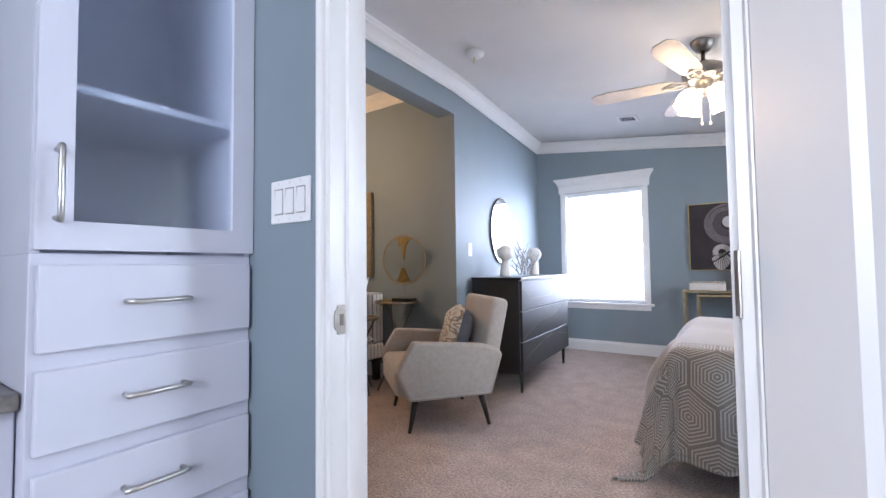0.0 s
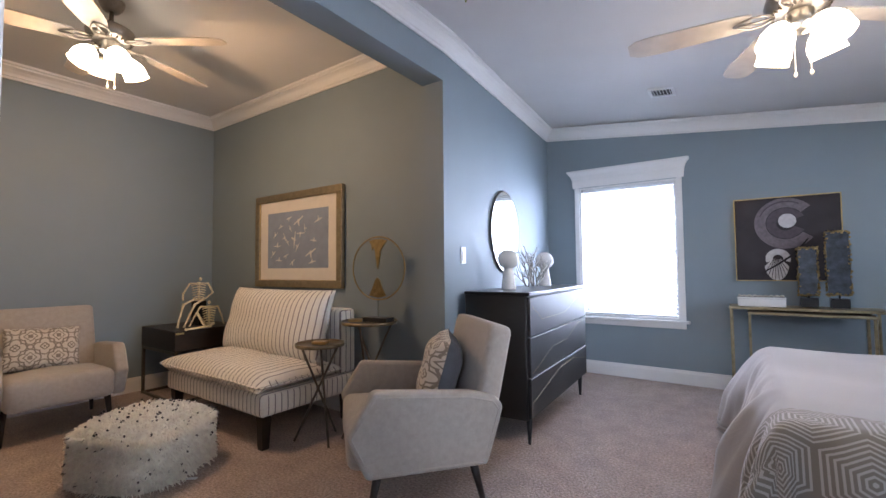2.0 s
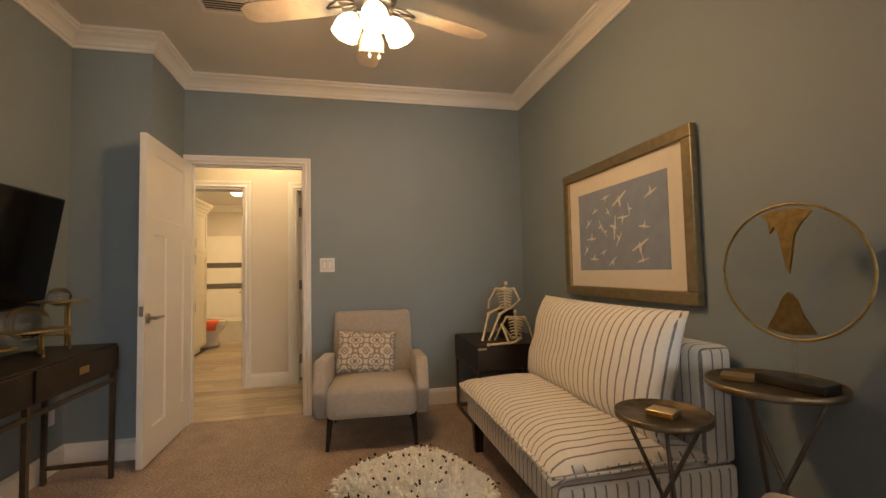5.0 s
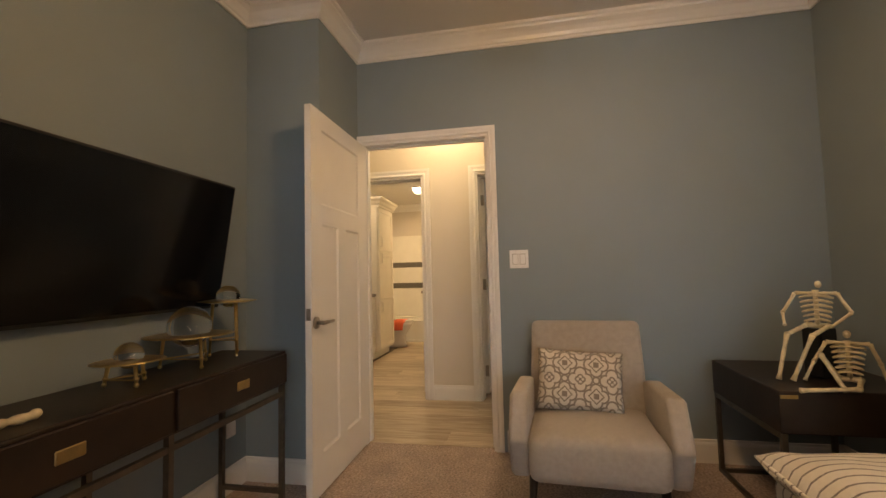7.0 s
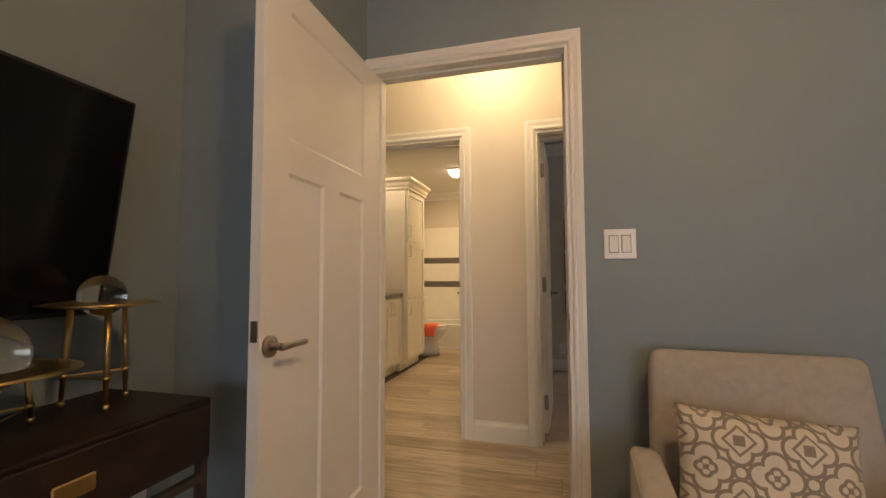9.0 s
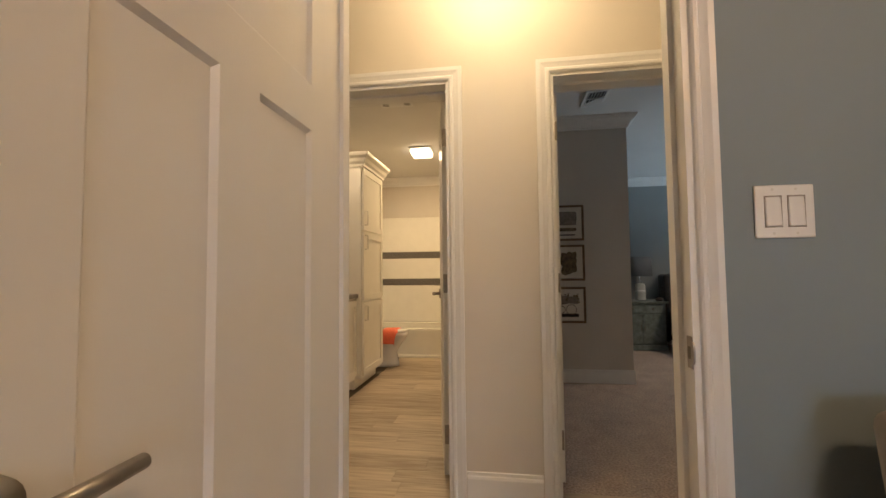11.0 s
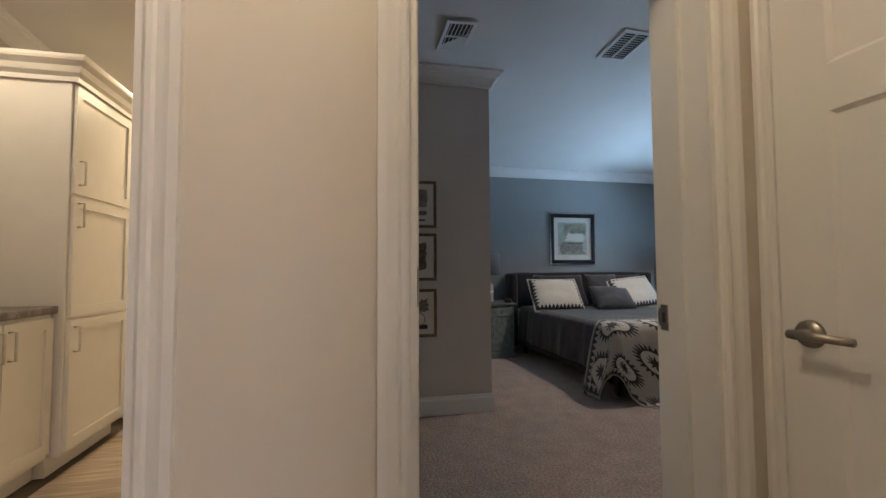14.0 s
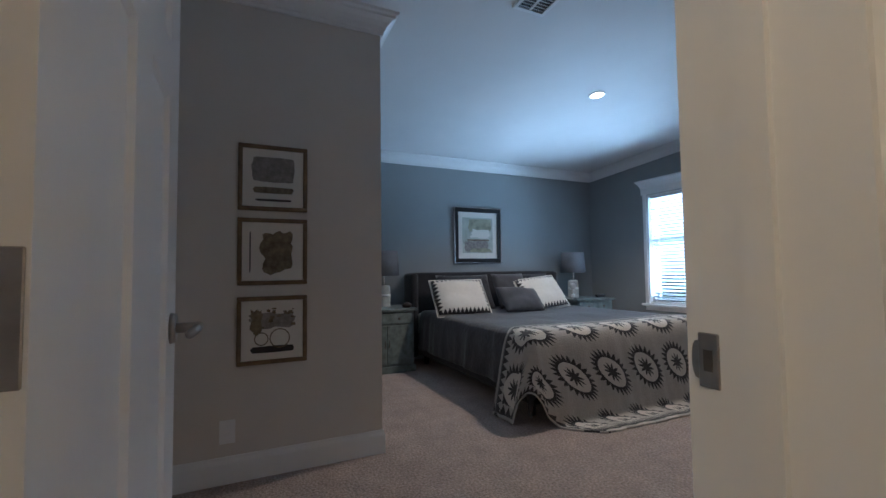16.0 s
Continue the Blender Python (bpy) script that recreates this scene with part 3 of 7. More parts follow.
def drape(x0, x1, y0, y1, z, over, step, folds, seed=0.0, slant=0.16, shear=0.0):
    """Cloth over a bed top, hanging by over = (-x, +x, -y, +y); its UV is metres from the cloth's low corner."""
    bm = bmesh.new()
    uv = bm.loops.layers.uv.new("UVMap")
    us = np.arange(x0 - over[0], x1 + over[1] + 1e-6, step)
    vs = np.arange(y0 - over[2], y1 + over[3] + 1e-6, step)
    g = []
    for u in us:
        row = []
        for v0 in vs:
            v = v0 + shear * max(0.0, u - x1) * max(0.0, 1 - (v0 - vs[0]) / 2.3)
            dx = min(0, u - x0) + max(0, u - x1)
            dy = min(0, v - y0) + max(0, v - y1)
            d = math.hypot(dx, dy)
            bx, by = min(max(u, x0), x1), min(max(v, y0), y1)
            along = v if abs(dx) > abs(dy) else u
            f = folds * noise.noise((along * 5.0 + seed, seed, 0.3)) * min(1, d / 0.35) + folds * 0.5 * noise.noise((along * 13.0, seed + 4, d * 2)) * min(1, d / 0.3)
            out = 0.05 * (1 - math.exp(-d / 0.05)) + slant * d + f
            low = max(0.0, max(0, d - 0.05 * (1 - math.exp(-d / 0.08))) * 0.985 - (z - 0.02)) if z > 0.1 else 0.0
            out += 0.9 * low
            ox, oy = (dx / d * out, dy / d * out) if d > 1e-6 else (0, 0)
            fall = max(0, d - 0.05 * (1 - math.exp(-d / 0.08)))
            zz = z - fall * 0.985 + 0.010 * noise.noise((u * 3, v * 3, seed)) * (1 if d < 0.02 else 0.4)
            row.append((bm.verts.new((bx + ox, by + oy, max(zz, 0.012 + 0.006 * abs(f) * 10))), u, v0))
        g.append(row)
    for i in range(len(us) - 1):
        for j in range(len(vs) - 1):
            q = (g[i][j], g[i + 1][j], g[i + 1][j + 1], g[i][j + 1])
            fc = bm.faces.new([p[0] for p in q])
            for lp, p in zip(fc.loops, q):
                lp[uv].uv = (p[1] - us[0], p[2] - vs[0])
    return bm


def plate(points, y=0.0):
    """A flat outline in the x-z plane."""
    bm = bmesh.new()
    bm.faces.new([bm.verts.new((p[0], y, p[1])) for p in points])
    return bm


def thicken(ob, t, offset=-1.0):
    md = ob.modifiers.new("thickness", "SOLIDIFY")
    md.thickness, md.offset = t, offset
    return ob


def border_strip(bm):
    """Takes the outermost row of faces off a cloth and gives it back as a mesh of its own."""
    bm.faces.index_update()
    outer = {f.index for e in bm.edges if len(e.link_faces) == 1 for f in e.link_faces}
    strip = bm.copy()
    for b, keep in ((strip, True), (bm, False)):
        b.faces.ensure_lookup_table()
        bmesh.ops.delete(b, geom=[f for f in b.faces if (f.index in outer) != keep], context="FACES")
    return strip


# ---- trim ----
def trim(name, runs, profile, z, label, category="", zof=None):
    for pts, closed in runs:
        bm = bmesh.new()
        sweep(bm, pts, [(o, z + h) for o, h in profile], closed, zof)
        structure(name, bm, TRIM, label, category)


SIT = [(-2.09, 3.34), (-4.98, 3.34), (-4.98, 0.530), (-4.41, 0.530), (-4.41, 0.07), (-2.09, 0.07)]
trim("trim_crown", [([*SIT[:1], *SIT[1:], (-2.09, 3.34)][:-1], True)], CROWN, H, "white crown moulding round the sitting room ceiling", "moulding")
trim("trim_crown", [([(2.05, 5.66), (-2.139, 5.66), (-1.92, 3.28), (-1.92, 1.04), (2.05, 1.04)], True)], CROWN, 0, "white crown moulding round the bedroom ceiling", "moulding", slope_east)
GUEST = [(-6.25, 6.10), (-10.65, 6.10), (-10.65, 2.18), (-8.31, 2.18), (-8.31, 0.91), (-6.25, 0.91)]
trim("trim_crown", [(GUEST, True)], CROWN, 0, "white crown moulding round the guest bedroom", "moulding", slope)
trim("trim_crown", [([(-6.25, 0.80), (-10.13, 0.80), (-10.13, -0.95), (-6.25, -0.95)], True)], CROWN, 0, "white crown moulding round the bathroom", "moulding", slope)
CW = 0.068
trim("baseboard", [([(2.05, 1.04), (2.05, 5.66), (-2.139, 5.66), (-1.92, 3.28), (-2.09, 3.28), (-2.09, 3.34), (-4.98, 3.34), (-4.98, DD[1] + CW)], False),
                   ([(-4.41, 0.530), (-4.41, 0.07), (-2.09, 0.07), (-2.09, 1.04), (-1.92, 1.04), (D1[0] - CW, 1.04)], False)], BASE, 0, "white moulded baseboard", "baseboard")
trim("baseboard", [([(-6.05, DG[0] - CW), (-6.05, DB[1] + CW)], False), ([(-6.05, DB[0] - CW), (-6.05, -1.4), (-5.10, -1.4), (-5.10, DD[0] - CW)], False),
                   ([(-5.10, DD[1] + CW), (-5.10, 2.13), (-5.20, 2.13)], False), ([(-6.05, 2.12), (-6.05, DG[1] + CW)], False),
                   ([(-6.25, DG[1] + CW), (-6.25, 6.10), (-10.65, 6.10), (-10.65, 2.18), (-8.31, 2.18), (-8.31, 0.91), (-6.25, 0.91), (-6.25, DG[0] - CW)], False)], BASE, 0, "white moulded baseboard", "baseboard")
CASING = [(0.0, 0.0), (0.012, 0.003), (0.016, 0.010), (0.016, 0.020), (0.011, 0.026), (0.014, 0.040), (0.017, 0.050), (0.017, CW), (0.0, CW)]


def casing_bm(a0, a1, top, k=1.0):
    """A moulded casing round an opening, in local x-z, flat on y = 0 and proud towards -y."""
    bm = bmesh.new()
    path = [(a0, 0.0), (a0, top), (a1, top), (a1, 0.0)]
    offs = [(-1, 0), (-1, 1), (1, 1), (1, 0)]
    rings = [[bm.verts.new((p[0] + o[0] * w * k, -t, p[1] + o[1] * w * k)) for t, w in CASING] for p, o in zip(path, offs)]
    for a, b in zip(rings, rings[1:]):
        for i in range(len(CASING)):
            j = (i + 1) % len(CASING)
            bm.faces.new((a[i], a[j], b[j], b[i]))
    bm.faces.new(rings[0])
    bm.faces.new(rings[-1][::-1])
    return bm


def door_frame(name, m, width, depth, label, strike=None, hinges=None, narrow=1.0, sz=0.936):
    """Lining, stops and both casings. Local x runs from one jamb to the other, the wall lies between y = 0 and depth."""
    top = thing(name, m, label, "door frame")
    top["kind"] = "structure"
    bm = bmesh.new()
    t = 0.018
    box(bm, 0, t, -0.002, depth + 0.002, 0, HEAD)
    box(bm, width - t, width, -0.002, depth + 0.002, 0, HEAD)
    box(bm, t, width - t, -0.002, depth + 0.002, HEAD - t, HEAD)
    part("jamb", bm, TRIM, top)
    bm = bmesh.new()
    s0, s1 = depth * 0.42, depth * 0.42 + 0.035
    box(bm, t, t + 0.011, s0, s1, 0, HEAD - t)
    box(bm, width - t - 0.011, width - t, s0, s1, 0, HEAD - t)
    box(bm, t + 0.011, width - t - 0.011, s0, s1, HEAD - t - 0.011, HEAD - t)
    part("door_stop", bm, TRIM, top)
    a = part("casing", casing_bm(0.004, width - 0.004, HEAD - 0.004, narrow), TRIM, top)
    b = part("casing", casing_bm(0.004, width - 0.004, HEAD - 0.004), TRIM, top)
    b.matrix_local = pose(width, depth, 0, 0, 0, 180)
    for x, y in strike or ():
        bm = rbox(x - 0.002, x + 0.002, y - 0.014, y + 0.014, sz - 0.036, sz + 0.036, 0.0015, 1)
        lip = [(-0.013 - 0.010 * math.sin(math.pi * k / 8) ** 0.7, sz + 0.026 * math.cos(math.pi * k / 8)) for k in range(9)]
        if y > depth / 2:
            lip = [(-p, q) for p, q in lip]
        ring = [[bm.verts.new((x + e, y + p, q)) for p, q in lip] for e in (-0.002, 0.002)]
        bm.faces.new(ring[0])
        bm.faces.new(ring[1][::-1])
        for k in range(8):
            bm.faces.new((ring[0][k], ring[0][k + 1], ring[1][k + 1], ring[1][k]))
        p = part("strike_plate", bm, NICKEL, top, "satin nickel strike plate")
        # dark block proud of the plate, coloured as the shade in the latch hole
        bm = rbox(x - 0.003, x + 0.003, y - 0.006, y + 0.006, sz - 0.014, sz + 0.014, 0.0, 1)
        part("strike_hole", bm, DARKSTEEL, p)
    for x, y in hinges or ():
        for z in (0.22, 1.02, 1.82):
            bm = rbox(x - 0.002, x + 0.002, y - 0.032, y + 0.004, z - 0.045, z + 0.045, 0.001, 1)
            rod(bm, (x, y + 0.006, z - 0.045), (x, y + 0.006, z + 0.045), 0.006, None, 10)
            part("hinge", bm, NICKEL, top, "satin nickel hinge")
    return top


def door_leaf(name, m, width, label, lever_x, sides=(-1, 1), lz=0.935):
    """A three-panel leaf with its hinge edge at the origin, along +x, between y = 0 and 0.035."""
    top = thing(name, m, label, "door")
    top["kind"] = "structure"
    z0, z1, st = 0.012, HEAD - 0.022, 0.122
    mid = width / 2
    panels = [(st, width - st, 1.512, z1 - 0.098), (st, mid - 0.055, 0.212, 1.408), (mid + 0.055, width - st, 0.212, 1.408)]
    bm = bmesh.new()
    xs = sorted({0.0, width, *[v for p in panels for v in p[:2]]})
    zs = sorted({z0, z1, *[v for p in panels for v in p[2:]]})
    for a, b in zip(xs, xs[1:]):
        for c, d in zip(zs, zs[1:]):
            inner = any(p[0] - 1e-6 <= a and b <= p[1] + 1e-6 and p[2] - 1e-6 <= c and d <= p[3] + 1e-6 for p in panels)
            if not inner:
                box(bm, a, b, 0, 0.035, c, d)
    bmesh.ops.remove_doubles(bm, verts=bm.verts[:], dist=0.0001)
    part("slab", bm, TRIM, top)
    for p in panels:
        bm = bmesh.new()
        b = 0.010
        for y, sg in ((0.0, 1), (0.035, -1)):
            o = [bm.verts.new((x, y, z)) for x, z in ((p[0], p[2]), (p[1], p[2]), (p[1], p[3]), (p[0], p[3]))]
            i = [bm.verts.new((x, y + sg * 0.009, z)) for x, z in ((p[0] + b, p[2] + b), (p[1] - b, p[2] + b), (p[1] - b, p[3] - b), (p[0] + b, p[3] - b))]
            for k in range(4):
                bm.faces.new((o[k], o[(k + 1) % 4], i[(k + 1) % 4], i[k]))
            bm.faces.new(i)
        part("panel", bm, TRIM, top)
    for sg in sides:
        y = 0 if sg < 0 else 0.035
        bm = bmesh.new()
        rod(bm, (lever_x, y, lz), (lever_x, y + sg * 0.010, lz), 0.032, 0.030, 24)
        rod(bm, (lever_x, y + sg * 0.010, lz), (lever_x, y + sg * 0.052, lz), 0.011, None, 14)
        d = -1 if lever_x > width / 2 else 1
        tube(bm, [(lever_x - d * 0.012, y + sg * 0.050, lz), (lever_x + d * 0.03, y + sg * 0.052, lz + 0.001), (lever_x + d * 0.115, y + sg * 0.046, lz - 0.001)], [0.0105, 0.0095, 0.0085], 12)
        part("lever_handle", bm, NICKEL, top, "satin nickel lever handle", True)
    bm = rbox(width - 0.002, width + 0.0015, 0.006, 0.029, 0.905, 0.965, 0.001, 1)
    if lever_x < width / 2:
        bm.free()
        bm = rbox(-0.0015, 0.002, 0.006, 0.029, 0.905, 0.965, 0.001, 1)
    part("latch_plate", bm, NICKEL, top, "satin nickel latch plate")
    hx = 0.0 if lever_x > width / 2 else width
    for z in (0.22, 1.02, 1.82):
        part("hinge", rbox(hx - 0.0025, hx + 0.0025, 0.003, 0.0325, z - 0.050, z + 0.050, 0.001, 1), NICKEL, top, "satin nickel hinge leaf")
    return top


# wall frames: local x along the wall
door_frame("door_1", pose(D1[0], 0.92, 0), D1[1] - D1[0], 0.12, "white moulded doorway of the bath", [(0.019, 0.032)], [(D1[1] - D1[0] - 0.019, 0.006)], 0.3, 0.921)
door_frame("door_2", pose(-4.98, DD[0], 0, 0, 0, 90), DD[1] - DD[0], 0.12, "white moulded doorway of the sitting room", [(DD[1] - DD[0] - 0.019, 0.014)], None, 0.75, 0.898)
door_frame("door_3", pose(-6.05, DB[0], 0, 0, 0, 90), DB[1] - DB[0], 0.20, "white moulded doorway of the hall bath", [(0.019, 0.17)], [(DB[1] - DB[0] - 0.019, 0.18)])
door_frame("door_4", pose(-6.05, DG[0], 0, 0, 0, 90), DG[1] - DG[0], 0.20, "white moulded doorway of the guest bedroom", [(DG[1] - DG[0] - 0.019, 0.172)], [(0.019, 0.18)], 1.0, 0.926)
door_frame("door_5", pose(-6.028, 2.13, 0), 0.76, 0.12, "white moulded doorway of the hall closet")
door_leaf("door_leaf_1", pose(0.066, 0.903, 0, 0, 0, -52), 0.765, "white panelled bath door standing open", 0.70, (-1,))
door_leaf("door_leaf_2", pose(-4.975, 0.543, 0, 0, 0, 0.7), 0.777, "white three-panel door standing wide open", 0.735, (1,), 0.89)
door_leaf("door_leaf_3", pose(-6.262, 0.700, 0, 0, 0, 190.0), 0.72, "white panelled bathroom door standing open", 0.655, (1, -1))
door_leaf("door_leaf_4", pose(-6.2525, 1.286, 0, 0, 0, 179.5), 0.725, "white panelled bedroom door standing open", 0.66, (1, -1))
door_leaf("door_leaf_5", pose(-6.009, 2.135, 0), 0.722, "closed white panelled closet door", 0.065, (-1,), 0.914)


# ---- windows ----
def window(name, m, w, z0, z1, depth, label, tilt):
    """Local x along the wall, middle at 0; the wall lies from y = 0 (room side) to depth."""
    top = thing(name, m, label, "window")
    top["kind"] = "structure"
    h = w / 2
    bm = bmesh.new()
    t = 0.016
    box(bm, -h, -h + t, 0, depth, z0, z1)
    box(bm, h - t, h, 0, depth, z0, z1)
    box(bm, -h + t, h - t, 0, depth, z1 - t, z1)
    box(bm, -h + t, h - t, 0.0, depth, z0, z0 + t)
    part("reveal", bm, TRIM, top)
    bm = bmesh.new()
    f, y0, y1 = 0.035, depth - 0.06, depth - 0.02
    a, b, c, d = -h + t, h - t, z0 + t, z1 - t
    mid = (c + d) / 2
    for q in ((a, a + f, c, d), (b - f, b, c, d), (a + f, b - f, c, c + f), (a + f, b - f, d - f, d), (a + f, b - f, mid - f / 2, mid + f / 2)):
        box(bm, q[0], q[1], y0, y1, q[2], q[3])
    part("window_frame", bm, PLASTIC, top)
    for q0, q1 in ((c + f, mid - f / 2), (mid + f / 2, d - f)):
        bm = bmesh.new()
        box(bm, a + f, b - f, (y0 + y1) / 2 - 0.002, (y0 + y1) / 2 + 0.002, q0, q1)
        part("pane", bm, GLASS, top).visible_shadow = False
    # flat side casing, sill with horns, apron and a built-up head
    for x in (-h - 0.050, h):
        part("side_casing", rbox(x, x + 0.050, -0.018, 0, z0 - 0.004, z1 + 0.004, 0.003, 1), TRIM, top)
    part("window_sill", rbox(-h - 0.085, h + 0.085, -0.050, 0.0, z0 - 0.032, z0 - 0.004, 0.006, 2), TRIM, top)
    part("apron", rbox(-h - 0.050, h + 0.050, -0.015, 0, z0 - 0.085, z0 - 0.033, 0.003, 1), TRIM, top)
    bm = bmesh.new()
    prof = [(0.0, 0.0), (0.020, 0.0), (0.022, 0.085), (0.032, 0.100), (0.040, 0.125), (0.060, 0.150), (0.072, 0.160), (0.072, 0.180), (0.0, 0.180)]
    e = h + 0.052
    rings = []
    for k in range(4):
        ring = []
        for o, z in prof:
            x, y = ((-e - o * 0.9, 0), (-e - o * 0.9, -o), (e + o * 0.9, -o), (e + o * 0.9, 0))[k]
            ring.append(bm.verts.new((x, y, z1 + 0.005 + z)))
        rings.append(ring)
    for r, s in zip(rings, rings[1:]):
        for k in range(len(prof)):
            bm.faces.new((r[k], r[(k + 1) % len(prof)], s[(k + 1) % len(prof)], s[k]))
    bmesh.ops.remove_doubles(bm, verts=bm.verts[:], dist=1e-5)
    part("head_cornice", bm, TRIM, top)
    return top


def blind(name, m, w, z0, z1, label, tilt, drop=0.0):
    top = thing(name, m, label, "window blind")
    h = w / 2 - 0.022
    part("head_rail", rbox(-h, h, -0.022, 0.022, z1 - 0.05, z1 - 0.017, 0.004, 1), BLIND, top)
    mesh = None
    z = z0 + 0.035
    while z < z1 - 0.06:
        if mesh is None:
            bm = bmesh.new()
            n = 5
            up = [bm.verts.new((sx * h, 0.025 * (2 * i / n - 1), 0.003 * (1 - (2 * i / n - 1) ** 2) + k * 0.0022)) for k in (0, 1) for sx in (-1, 1) for i in range(n + 1)]
            for k in (0, 1):
                for i in range(n):
                    o = k * 2 * (n + 1)
                    bm.faces.new((up[o + i], up[o + i + 1], up[o + n + 2 + i], up[o + n + 1 + i]))
            ob = part("slat", bm, BLIND, top)
            mesh = ob.data
        else:
            ob = new("slat", mesh)
            ob.parent = top
        ob.matrix_local = pose(0, 0, z, tilt, 0, 0)
        z += 0.0415
    part("bottom_rail", rbox(-h, h, -0.024, 0.024, z0 + 0.017, z0 + 0.032, 0.004, 1), BLIND, top)
    for x in (-h * 0.66, h * 0.66):
        bm = bmesh.new()
        rod(bm, (x, 0.0, z0 + 0.02), (x, 0.0, z1 - 0.03), 0.0012, None, 5)
        part("lift_cord", bm, BLIND, top)
    return top


for nm, m, span, lab, tilt in (("window_1", pose(-1.31, 5.66, 0), WIN, "bedroom", 6), ("window_2", pose(2.05, 3.30, 0, 0, 0, -90), SWIN, "bedroom", 6), ("window_3", pose(-9.205, 6.10, 0), GWIN, "guest bedroom", -28)):
    window(nm, m, span[1] - span[0], span[2], span[3], 0.18, "white cased " + lab + " window with a moulded head", 0)
    blind("window_blind", m @ pose(0, 0.055, 0), span[1] - span[0], span[2], span[3], "white slatted blind lowered and half open", tilt)
bm = bmesh.new()
for q in ((-0.3, -0.26, 1.0, 2.2), (0.86, 0.9, 1.0, 2.2), (-0.26, 0.86, 1.0, 1.04), (-0.26, 0.86, 2.16, 2.2)):
    box(bm, q[0], q[1], -1.90, -1.79, q[2], q[3])
structure("window_4", bm, TRIM, "white framed bathroom window", "window")
bm = bmesh.new()
box(bm, -120, 120, -120, 120, -0.8, -0.7)
structure("ground", bm, mat("lawn", (0.07, 0.10, 0.04), 0.95, vary=0.3, scale=0.6), "plain lawn outside the house", "ground")
# unseen slab, added above the ceilings to block light from the sky
bm = bmesh.new()
box(bm, -11.0, 2.4, -2.2, 6.45, H + 0.102, H + 0.30)
structure("roof", bm, mat("roof_felt", (0.08, 0.08, 0.08), 0.9), "unseen flat slab added over the rooms to keep sky light out", "roof")
slab("floor_bath_master", -1.92, 1.7, -1.8, 1.04, -0.1, -0.004, mat("stone_vinyl", (0.42, 0.38, 0.33), 0.5, vary=0.15, scale=6), "stone-look vinyl bathroom floor", "floor")
slab("floor_hall", -10.13, -5.04, -1.4, 2.25, -0.1, -0.006, mat("dark_joint", (0.10, 0.08, 0.06), 0.8), "bed of the plank floor", "floor")


